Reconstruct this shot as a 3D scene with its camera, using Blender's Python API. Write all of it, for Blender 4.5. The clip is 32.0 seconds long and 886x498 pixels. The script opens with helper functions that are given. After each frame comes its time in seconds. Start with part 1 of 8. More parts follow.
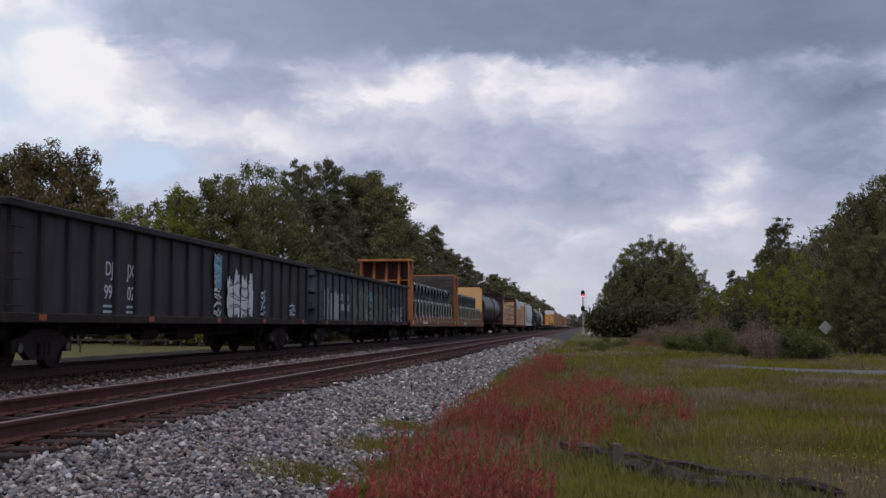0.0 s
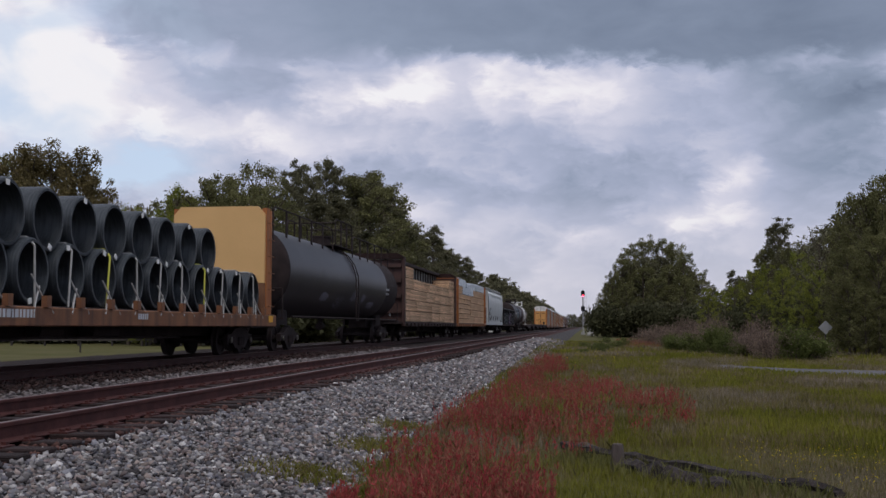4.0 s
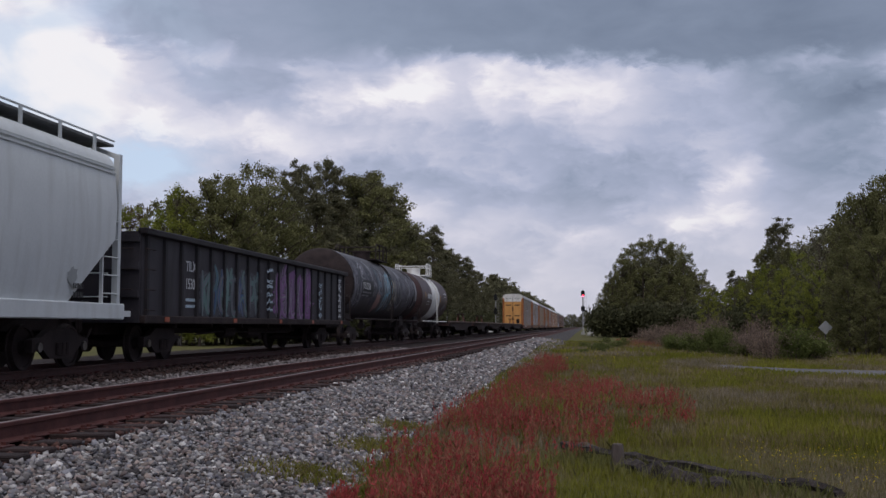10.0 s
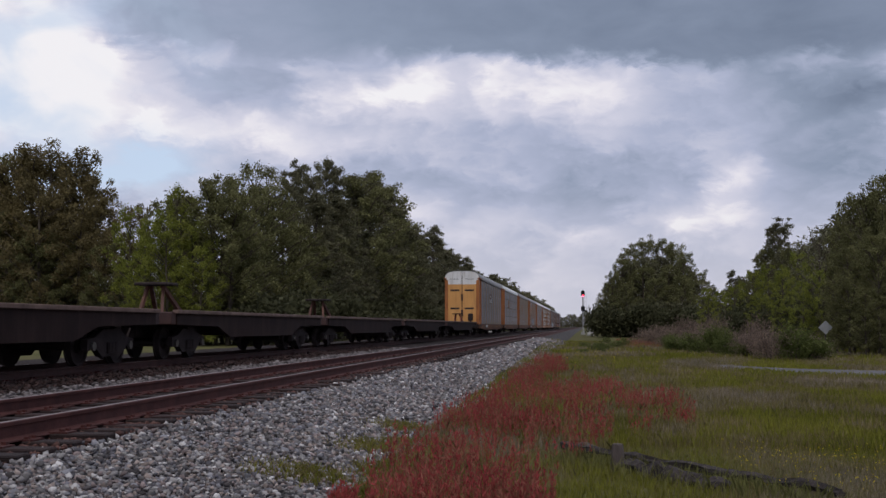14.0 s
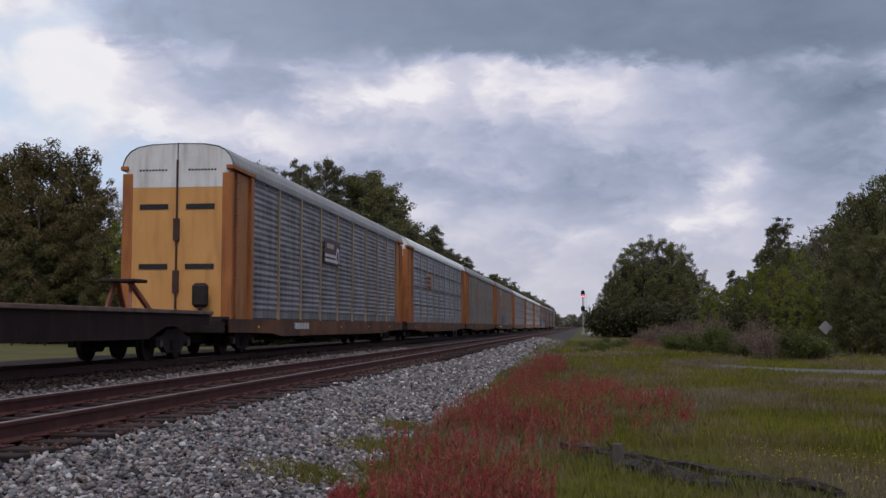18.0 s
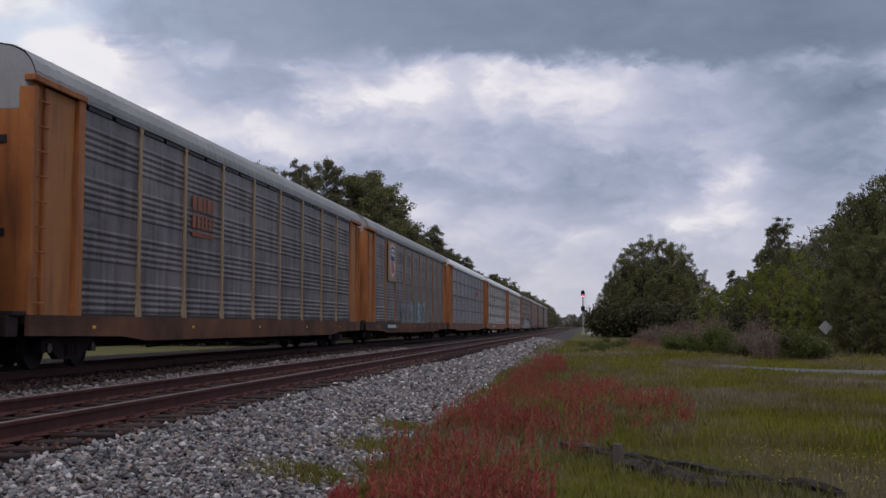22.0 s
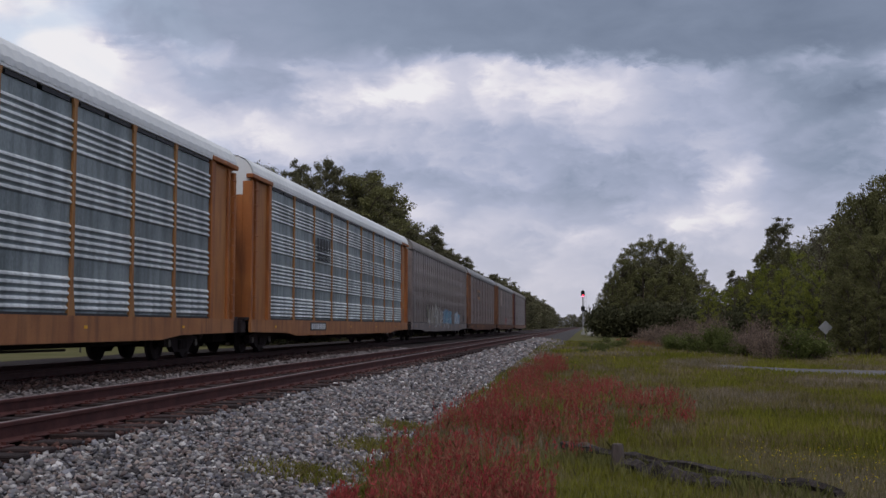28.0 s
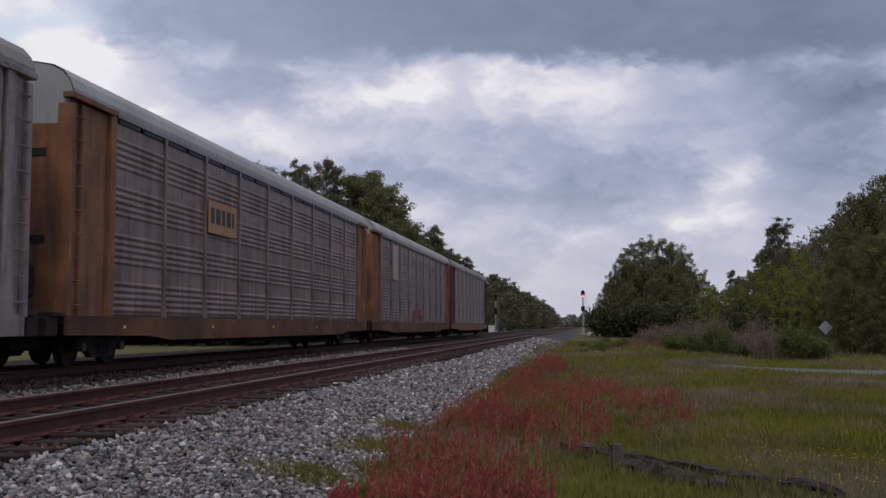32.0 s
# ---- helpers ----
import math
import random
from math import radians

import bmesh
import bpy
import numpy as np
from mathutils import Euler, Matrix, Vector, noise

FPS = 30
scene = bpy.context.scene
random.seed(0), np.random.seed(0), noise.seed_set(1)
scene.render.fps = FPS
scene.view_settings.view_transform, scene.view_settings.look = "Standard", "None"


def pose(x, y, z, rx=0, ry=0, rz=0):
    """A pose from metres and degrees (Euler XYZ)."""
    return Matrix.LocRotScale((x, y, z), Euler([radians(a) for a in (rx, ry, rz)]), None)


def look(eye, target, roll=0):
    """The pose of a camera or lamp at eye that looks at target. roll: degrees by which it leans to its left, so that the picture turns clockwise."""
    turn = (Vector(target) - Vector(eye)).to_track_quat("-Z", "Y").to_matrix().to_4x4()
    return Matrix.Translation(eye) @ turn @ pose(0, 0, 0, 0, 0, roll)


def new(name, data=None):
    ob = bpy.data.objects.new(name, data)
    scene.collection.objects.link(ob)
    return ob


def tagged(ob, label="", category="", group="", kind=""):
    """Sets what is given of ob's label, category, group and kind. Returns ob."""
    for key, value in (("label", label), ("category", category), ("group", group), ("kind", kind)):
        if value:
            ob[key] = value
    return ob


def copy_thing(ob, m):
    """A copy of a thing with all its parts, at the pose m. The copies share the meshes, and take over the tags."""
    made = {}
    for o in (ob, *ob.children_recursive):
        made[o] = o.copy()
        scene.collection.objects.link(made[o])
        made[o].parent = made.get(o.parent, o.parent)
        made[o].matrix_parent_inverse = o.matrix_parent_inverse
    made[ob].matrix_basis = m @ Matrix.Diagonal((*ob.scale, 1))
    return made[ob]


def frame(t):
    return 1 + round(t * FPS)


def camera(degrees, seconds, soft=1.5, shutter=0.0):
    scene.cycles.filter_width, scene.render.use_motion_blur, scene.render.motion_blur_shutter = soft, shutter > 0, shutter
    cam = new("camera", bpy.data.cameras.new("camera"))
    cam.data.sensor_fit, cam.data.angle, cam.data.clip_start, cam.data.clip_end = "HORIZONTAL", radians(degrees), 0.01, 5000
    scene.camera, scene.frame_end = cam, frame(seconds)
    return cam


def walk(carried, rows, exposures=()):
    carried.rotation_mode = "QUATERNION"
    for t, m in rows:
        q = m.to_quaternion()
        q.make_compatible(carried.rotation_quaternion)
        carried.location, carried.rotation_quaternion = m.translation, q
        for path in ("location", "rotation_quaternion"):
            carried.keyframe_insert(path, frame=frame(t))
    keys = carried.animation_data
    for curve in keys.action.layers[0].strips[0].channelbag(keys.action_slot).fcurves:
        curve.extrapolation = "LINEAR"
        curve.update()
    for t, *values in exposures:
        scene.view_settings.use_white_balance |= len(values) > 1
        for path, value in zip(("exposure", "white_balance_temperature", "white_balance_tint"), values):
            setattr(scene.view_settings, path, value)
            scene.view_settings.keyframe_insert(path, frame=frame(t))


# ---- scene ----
# World: y runs along the line, away from the camera; z = 0 is the top of the rails; the camera stands at x = 0, y = 0.
cam = camera(44.2, 32.0, soft=1.5)
EYE = pose(0.0, 0.0, 0.80, 94.06, 0.0, 7.42)
walk(cam, [(0.0, EYE), (32.0, EYE)], [(0.0, 0.07, 6620, 12.5), (15.0, 0.07, 6620, 12.5), (20.0, 0.01, 6620, 12.5), (32.0, 0.01, 6620, 12.5)])

# ---- sky and sun ----
HEADING = radians(7.42)
SUN_HEIGHT = 55


def build_sky():
    world = bpy.data.worlds.new("cloudy_sky")
    scene.world = world
    world.use_nodes = True
    nt = world.node_tree
    nt.nodes.clear()
    add, link = nt.nodes.new, nt.links.new

    def put(socket, v):
        if isinstance(v, (int, float)):
            socket.default_value = v
        elif isinstance(v, tuple):
            socket.default_value = v
        else:
            link(v, socket)

    def calc(op, a, b=0.0, clamp=False):
        n = add("ShaderNodeMath")
        n.operation, n.use_clamp = op, clamp
        put(n.inputs[0], a)
        put(n.inputs[1], b)
        return n.outputs[0]

    def blend(f, a, b):
        n = add("ShaderNodeMix")
        n.data_type = "RGBA"
        put(n.inputs[0], f)
        put(n.inputs[6], a)
        put(n.inputs[7], b)
        return n.outputs[2]

    def ramp(v, lo, hi):
        n = add("ShaderNodeMapRange")
        n.interpolation_type = "SMOOTHSTEP"
        put(n.inputs[0], v)
        n.inputs[1].default_value, n.inputs[2].default_value = lo, hi
        return n.outputs[0]

    way = add("ShaderNodeTexCoord").outputs["Generated"]
    split = add("ShaderNodeSeparateXYZ")
    link(way, split.inputs[0])
    x, y, z = split.outputs
    c, s = math.cos(HEADING), math.sin(HEADING)
    az = calc("ARCTAN2", calc("ADD", calc("MULTIPLY", x, c), calc("MULTIPLY", y, s)),
              calc("SUBTRACT", calc("MULTIPLY", y, c), calc("MULTIPLY", x, s)))
    el = calc("ARCSINE", z)

    def cloud(scale, flat, detail, rough=0.55, shift=(0.0, 0.0, 0.0), warp=0.0):
        m = add("ShaderNodeMapping")
        m.inputs["Scale"].default_value = (1.0, 1.0, flat)
        m.inputs["Location"].default_value = shift
        link(way, m.inputs[0])
        n = add("ShaderNodeTexNoise")
        n.inputs["Scale"].default_value = scale
        n.inputs["Detail"].default_value = detail
        n.inputs["Roughness"].default_value = rough
        n.inputs["Distortion"].default_value = warp
        link(m.outputs[0], n.inputs["Vector"])
        return n.outputs[0]

    big = cloud(5.0, 2.6, 5.0, 0.5, (3.1, 0.2, 1.7), 0.3)
    fine = cloud(13.0, 2.4, 6.0, 0.55, (0.7, 2.2, 0.4), 0.35)
    veil = cloud(11.0, 1.6, 4.0, 0.5, (1.7, 4.2, 0.9), 0.4)
    wisp = cloud(40.0, 1.8, 6.0, 0.62, (5.0, 1.0, 2.0), 0.6)
    # ragged coordinates, so that no cloud edge is a smooth curve
    raz = calc("ADD", az, calc("ADD", calc("MULTIPLY", calc("SUBTRACT", fine, 0.5), 0.11), calc("MULTIPLY", calc("SUBTRACT", wisp, 0.5), 0.028)))
    rel = calc("ADD", el, calc("ADD", calc("MULTIPLY", calc("SUBTRACT", veil, 0.5), 0.060), calc("MULTIPLY", calc("SUBTRACT", wisp, 0.5), 0.026)))
    # rounded heads of cloud
    lumpy = add("ShaderNodeCombineXYZ")
    link(calc("MULTIPLY", raz, 17.0), lumpy.inputs[0])
    link(calc("MULTIPLY", rel, 30.0), lumpy.inputs[1])
    cells = add("ShaderNodeTexVoronoi")
    cells.feature = "SMOOTH_F1"
    cells.inputs["Scale"].default_value = 1.0
    cells.inputs["Smoothness"].default_value = 0.6
    cells.inputs["Detail"].default_value = 2.0
    link(lumpy.outputs[0], cells.inputs["Vector"])
    heads = calc("SUBTRACT", 0.5, cells.outputs["Distance"])

    def bank(u, v, du, dv):
        a = calc("MULTIPLY", calc("SUBTRACT", raz, u), 1.0 / du)
        b = calc("MULTIPLY", calc("SUBTRACT", rel, v), 1.0 / dv)
        r = calc("ADD", calc("MULTIPLY", a, a), calc("MULTIPLY", b, b))
        return calc("POWER", 2.718, calc("MULTIPLY", r, -1.0))

    air = add("ShaderNodeTexSky")
    air.sky_type = "NISHITA"
    air.sun_disc = False
    air.sun_elevation, air.sun_rotation = radians(SUN_HEIGHT), radians(173)
    blue = add("ShaderNodeVectorMath")
    blue.operation = "SCALE"
    link(air.outputs[0], blue.inputs[0])
    blue.inputs["Scale"].default_value = 0.10
    clear = blend(0.75, blue.outputs[0], (0.56, 0.69, 0.88, 1))
    # brightness of the cloud, from 0 (dark slate) to 1 (white)
    level = calc("ADD", calc("MULTIPLY", calc("SUBTRACT", fine, 0.5), 0.42), calc("MULTIPLY", calc("SUBTRACT", big, 0.5), 0.25))
    level = calc("ADD", level, calc("MULTIPLY", calc("SUBTRACT", wisp, 0.5), 0.17))
    level = calc("ADD", level, calc("MULTIPLY", heads, 0.22))
    level = calc("ADD", level, 0.665)
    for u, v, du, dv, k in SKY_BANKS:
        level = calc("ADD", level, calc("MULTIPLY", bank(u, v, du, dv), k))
    # the dark deck overhead, open towards the left
    low = calc("ADD", el, calc("ADD", calc("MULTIPLY", calc("SUBTRACT", fine, 0.5), 0.040), calc("ADD", calc("MULTIPLY", calc("SUBTRACT", wisp, 0.5), 0.020), calc("MULTIPLY", heads, -0.010))))
    low = calc("ADD", low, calc("MULTIPLY", bank(0.30, 0.26, 0.14, 0.06), 0.014))
    edge = calc("MULTIPLY", ramp(low, 0.240, 0.258), ramp(calc("ADD", raz, calc("MULTIPLY", el, 0.7)), -0.165, -0.075))
    dark = calc("ADD", calc("ADD", 0.15, calc("MULTIPLY", bank(-0.22, 0.27, 0.18, 0.07), 0.28)), calc("ADD", calc("MULTIPLY", calc("SUBTRACT", fine, 0.5), 0.30), calc("MULTIPLY", calc("SUBTRACT", big, 0.5), 0.30)))
    level = calc("ADD", calc("MULTIPLY", level, calc("SUBTRACT", 1.0, edge)), calc("MULTIPLY", dark, edge))
    tone = add("ShaderNodeValToRGB")
    stops = tone.color_ramp.elements
    stops[0].position, stops[0].color = 0.0, (0.136, 0.178, 0.258, 1)
    stops[1].position, stops[1].color = 1.0, (0.82, 0.83, 0.865, 1)
    for pos, col in ((0.3, (0.245, 0.302, 0.412, 1)), (0.55, (0.388, 0.438, 0.582, 1)), (0.78, (0.595, 0.612, 0.725, 1)), (0.92, (0.745, 0.745, 0.81, 1))):
        q = stops.new(pos)
        q.color = col
    link(level, tone.inputs[0])
    body = tone.outputs[0]
    holes = 0.0
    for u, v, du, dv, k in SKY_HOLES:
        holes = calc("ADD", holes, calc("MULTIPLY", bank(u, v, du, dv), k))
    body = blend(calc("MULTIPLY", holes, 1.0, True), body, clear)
    # thin places in the cloud on the open side
    thin = calc("MULTIPLY", bank(-0.37, 0.22, 0.13, 0.13), ramp(veil, 0.42, 0.66))
    body = blend(calc("MULTIPLY", thin, 0.75, True), body, (0.50, 0.62, 0.79, 1))
    # pale towards the horizon
    body = blend(calc("MULTIPLY", calc("SUBTRACT", 1.0, ramp(el, 0.0, 0.14)), 0.70), body, (0.60, 0.60, 0.665, 1))
    # a plain overcast overhead, outside the view
    body = blend(ramp(el, 0.36, 0.8), body, (0.60, 0.64, 0.735, 1))
    out = add("ShaderNodeBackground")
    link(body, out.inputs[0])
    out.inputs[1].default_value = 1.0
    link(out.outputs[0], add("ShaderNodeOutputWorld").inputs[0])


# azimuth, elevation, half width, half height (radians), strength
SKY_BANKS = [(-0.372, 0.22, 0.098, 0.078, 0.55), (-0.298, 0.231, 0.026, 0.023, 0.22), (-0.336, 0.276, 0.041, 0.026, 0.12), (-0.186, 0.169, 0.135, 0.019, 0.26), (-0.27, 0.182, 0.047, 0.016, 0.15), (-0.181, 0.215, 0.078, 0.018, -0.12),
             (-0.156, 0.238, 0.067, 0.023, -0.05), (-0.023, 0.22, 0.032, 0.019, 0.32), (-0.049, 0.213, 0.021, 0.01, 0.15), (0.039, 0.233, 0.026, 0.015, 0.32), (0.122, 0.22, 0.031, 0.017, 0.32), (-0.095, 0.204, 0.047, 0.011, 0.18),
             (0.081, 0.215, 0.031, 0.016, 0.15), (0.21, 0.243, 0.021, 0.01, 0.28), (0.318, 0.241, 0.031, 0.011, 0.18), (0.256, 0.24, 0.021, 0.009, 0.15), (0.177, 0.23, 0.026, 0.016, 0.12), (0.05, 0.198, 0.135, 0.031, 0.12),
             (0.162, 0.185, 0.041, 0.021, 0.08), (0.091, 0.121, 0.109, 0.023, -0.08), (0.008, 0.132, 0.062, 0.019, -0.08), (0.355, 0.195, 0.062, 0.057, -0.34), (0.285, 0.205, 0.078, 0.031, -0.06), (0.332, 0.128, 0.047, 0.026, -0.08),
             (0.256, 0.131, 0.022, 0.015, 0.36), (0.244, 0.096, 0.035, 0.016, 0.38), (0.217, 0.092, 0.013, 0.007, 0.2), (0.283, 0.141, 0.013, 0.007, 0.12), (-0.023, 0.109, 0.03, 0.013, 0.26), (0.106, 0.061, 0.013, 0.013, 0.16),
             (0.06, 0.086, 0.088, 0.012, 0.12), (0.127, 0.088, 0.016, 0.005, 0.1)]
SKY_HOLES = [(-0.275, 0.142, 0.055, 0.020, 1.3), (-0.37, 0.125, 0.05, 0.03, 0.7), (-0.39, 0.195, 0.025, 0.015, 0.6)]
build_sky()

sun = new("sun", bpy.data.lights.new("sun", "SUN"))
sun.data.energy, sun.data.angle, sun.data.color = 1.05, radians(20), (1.0, 0.95, 0.88)
sun.matrix_world = look((13, -105, 151), (0, 0, 0))

# ---- materials ----
def surf(name, a, b, scale=3.0, rough=0.75, metal=0.0, bump=0.15, fine=40.0, grime=None, vary=0.0, stretch=(1, 1, 1), spec=0.35, scuff=None):
    """Two colours mixed by a coarse and a fine noise, with fine relief; grime: a third colour in upright streaks; scuff: a fourth in level smears; vary: difference from piece to piece."""
    m = bpy.data.materials.new(name)
    m.use_nodes = True
    nt = m.node_tree
    add, link = nt.nodes.new, nt.links.new
    p = nt.nodes["Principled BSDF"]
    tc = add("ShaderNodeTexCoord")
    mp = add("ShaderNodeMapping")
    mp.inputs["Scale"].default_value = stretch
    link(tc.outputs["Object"], mp.inputs[0])
    n1, n2 = add("ShaderNodeTexNoise"), add("ShaderNodeTexNoise")
    n1.inputs["Scale"].default_value, n1.inputs["Detail"].default_value = scale, 5
    n2.inputs["Scale"].default_value, n2.inputs["Detail"].default_value = fine, 3
    link(mp.outputs[0], n1.inputs["Vector"])
    link(mp.outputs[0], n2.inputs["Vector"])
    mixf = add("ShaderNodeMath")
    mixf.operation = "MULTIPLY_ADD"
    link(n2.outputs[0], mixf.inputs[0])
    mixf.inputs[1].default_value = 0.4
    link(n1.outputs[0], mixf.inputs[2])
    rng = add("ShaderNodeMapRange")
    link(mixf.outputs[0], rng.inputs[0])
    rng.inputs[1].default_value, rng.inputs[2].default_value = 0.5, 0.92
    col = add("ShaderNodeMix")
    col.data_type = "RGBA"
    link(rng.outputs[0], col.inputs[0])
    col.inputs[6].default_value, col.inputs[7].default_value = (*a, 1), (*b, 1)
    c = col.outputs[2]
    for wear, across, k, lo, hi, most in ((grime, (2.5, 2.5, 0.35), 1.6, 0.48, 0.72, 0.75), (scuff, (1.0, 0.55, 2.2), 1.1, 0.50, 0.68, 0.62)):
        if not wear:
            continue
        mg = add("ShaderNodeMapping")
        mg.inputs["Scale"].default_value = across
        link(tc.outputs["Object"], mg.inputs[0])
        n3 = add("ShaderNodeTexNoise")
        n3.inputs["Scale"].default_value, n3.inputs["Detail"].default_value = k, 6
        link(mg.outputs[0], n3.inputs["Vector"])
        r3 = add("ShaderNodeMapRange")
        link(n3.outputs[0], r3.inputs[0])
        r3.inputs[1].default_value, r3.inputs[2].default_value, r3.inputs[4].default_value = lo, hi, most
        g = add("ShaderNodeMix")
        g.data_type = "RGBA"
        link(r3.outputs[0], g.inputs[0])
        link(c, g.inputs[6])
        g.inputs[7].default_value = (*wear, 1)
        c = g.outputs[2]
    if vary:
        info = add("ShaderNodeObjectInfo")
        isl = add("ShaderNodeNewGeometry")
        s = add("ShaderNodeMath")
        link(info.outputs["Random"], s.inputs[0])
        link(isl.outputs["Random Per Island"], s.inputs[1])
        f = add("ShaderNodeMath")
        f.operation = "FRACT"
        link(s.outputs[0], f.inputs[0])
        r = add("ShaderNodeMapRange")
        link(f.outputs[0], r.inputs[0])
        r.inputs[3].default_value, r.inputs[4].default_value = 1 - vary, 1 + vary
        h = add("ShaderNodeHueSaturation")
        link(r.outputs[0], h.inputs["Value"])
        link(c, h.inputs["Color"])
        c = h.outputs[0]
    link(c, p.inputs["Base Color"])
    p.inputs["Roughness"].default_value, p.inputs["Metallic"].default_value = rough, metal
    p.inputs["Specular IOR Level"].default_value = spec
    if bump:
        bp = add("ShaderNodeBump")
        bp.inputs["Strength"].default_value, bp.inputs["Distance"].default_value = bump, 0.02
        link(n2.outputs[0], bp.inputs["Height"])
        link(bp.outputs[0], p.inputs["Normal"])
    return m


def glow(name, colour, strength):
    m = bpy.data.materials.new(name)
    m.use_nodes = True
    p = m.node_tree.nodes["Principled BSDF"]
    p.inputs["Base Color"].default_value = (*colour, 1)
    p.inputs["Emission Color"].default_value = (*colour, 1)
    p.inputs["Emission Strength"].default_value = strength
    return m


# ---- mesh tools ----
def box(bm, x0, x1, y0, y1, z0, z1, bevel=0.0):
    vs = [bm.verts.new((x, y, z)) for x in (x0, x1) for y in (y0, y1) for z in (z0, z1)]
    fs = [bm.faces.new([vs[i] for i in q]) for q in ((0, 1, 3, 2), (4, 6, 7, 5), (0, 4, 5, 1), (2, 3, 7, 6), (0, 2, 6, 4), (1, 5, 7, 3))]
    if bevel:
        bmesh.ops.bevel(bm, geom=list({e for f in fs for e in f.edges}), offset=bevel, segments=1, affect="EDGES")
    return vs


def tilted(bm, m, sx, sy, sz):
    """A box of that size about the pose m."""
    vs = box(bm, -sx / 2, sx / 2, -sy / 2, sy / 2, -sz / 2, sz / 2)
    for v in vs:
        v.co = m @ v.co


def beam(bm, a, b, w, h=None):
    """A square bar from a to b."""
    a, b = Vector(a), Vector(b)
    d = b - a
    tilted(bm, Matrix.Translation((a + b) / 2) @ d.to_track_quat("Y", "Z").to_matrix().to_4x4(), w, d.length, h or w)


def rod(bm, a, b, r, n=8):
    """A round bar from a to b."""
    a, b = Vector(a), Vector(b)
    d = b - a
    m = Matrix.Translation((a + b) / 2) @ d.to_track_quat("Z", "Y").to_matrix().to_4x4()
    bmesh.ops.create_cone(bm, cap_ends=True, segments=n, radius1=r, radius2=r, depth=d.length, matrix=m)


def bent(bm, points, r, n=6):
    for a, b in zip(points, points[1:]):
        rod(bm, a, b, r, n)


def prism(bm, outline, y0, y1, axis="y"):
    """An outline in x, z drawn out along y (or in y, z along x)."""
    def at(p, d):
        return (p[0], d, p[1]) if axis == "y" else (d, p[0], p[1])
    a = [bm.verts.new(at(p, y0)) for p in outline]
    b = [bm.verts.new(at(p, y1)) for p in outline]
    n = len(outline)
    bm.faces.new(a)
    bm.faces.new(b[::-1])
    for i in range(n):
        bm.faces.new((a[i], b[i], b[(i + 1) % n], a[(i + 1) % n]))
    bmesh.ops.recalc_face_normals(bm, faces=bm.faces[:])


def rings(bm, loops, cap=True):
    """A skin over loops of equally many points."""
    vs = [[bm.verts.new(p) for p in loop] for loop in loops]
    n = len(loops[0])
    for a, b in zip(vs, vs[1:]):
        for i in range(n):
            bm.faces.new((a[i], a[(i + 1) % n], b[(i + 1) % n], b[i]))
    if cap:
        bm.faces.new(vs[0])
        bm.faces.new(vs[-1])
    bmesh.ops.recalc_face_normals(bm, faces=bm.faces[:])


def finish(name, bm, material, smooth=False):
    me = bpy.data.meshes.new(name)
    bm.to_mesh(me)
    bm.free()
    for mt in (material if isinstance(material, (list, tuple)) else [material]):
        me.materials.append(mt)
    if smooth:
        me.polygons.foreach_set("use_smooth", [True] * len(me.polygons))
        me.set_sharp_from_angle(angle=radians(40))
    return me


def part(name, bm, material, parent, label="", at=None, smooth=False):
    me = bm if isinstance(bm, bpy.types.Mesh) else finish(name, bm, material, smooth)
    ob = new(name, me)
    ob.parent = parent
    if at is not None:
        ob.matrix_basis = at
    return tagged(ob, label)


def raw_mesh(name, verts, faces, material, smooth=False):
    me = bpy.data.meshes.new(name)
    me.from_pydata(verts, [], faces)
    me.materials.append(material)
    if smooth:
        me.polygons.foreach_set("use_smooth", [True] * len(me.polygons))
    return me


def cards(name, centres, a, b, material):
    """Many four-cornered leaves: centres and two half-axes, as arrays."""
    n = len(centres)
    v = np.stack([centres - a, centres - b * 0.45, centres + a, centres + b * 0.45], 1).reshape(-1, 3)
    me = bpy.data.meshes.new(name)
    me.vertices.add(4 * n)
    me.vertices.foreach_set("co", v.astype(np.float32).ravel())
    me.loops.add(4 * n)
    me.loops.foreach_set("vertex_index", np.arange(4 * n, dtype=np.int32))
    me.polygons.add(n)
    me.polygons.foreach_set("loop_start", np.arange(0, 4 * n, 4, dtype=np.int32))
    me.update(calc_edges=True)
    me.materials.append(material)
    return me

GRASS = surf("meadow_soil", (0.068, 0.071, 0.021), (0.108, 0.094, 0.045), 0.35, 0.95, 0, 0.6, 9.0, vary=0.0, spec=0.1)
STONE = surf("ballast_bed", (0.022, 0.02, 0.021), (0.085, 0.079, 0.082), 9.0, 0.9, 0, 1.0, 26.0, spec=0.2)


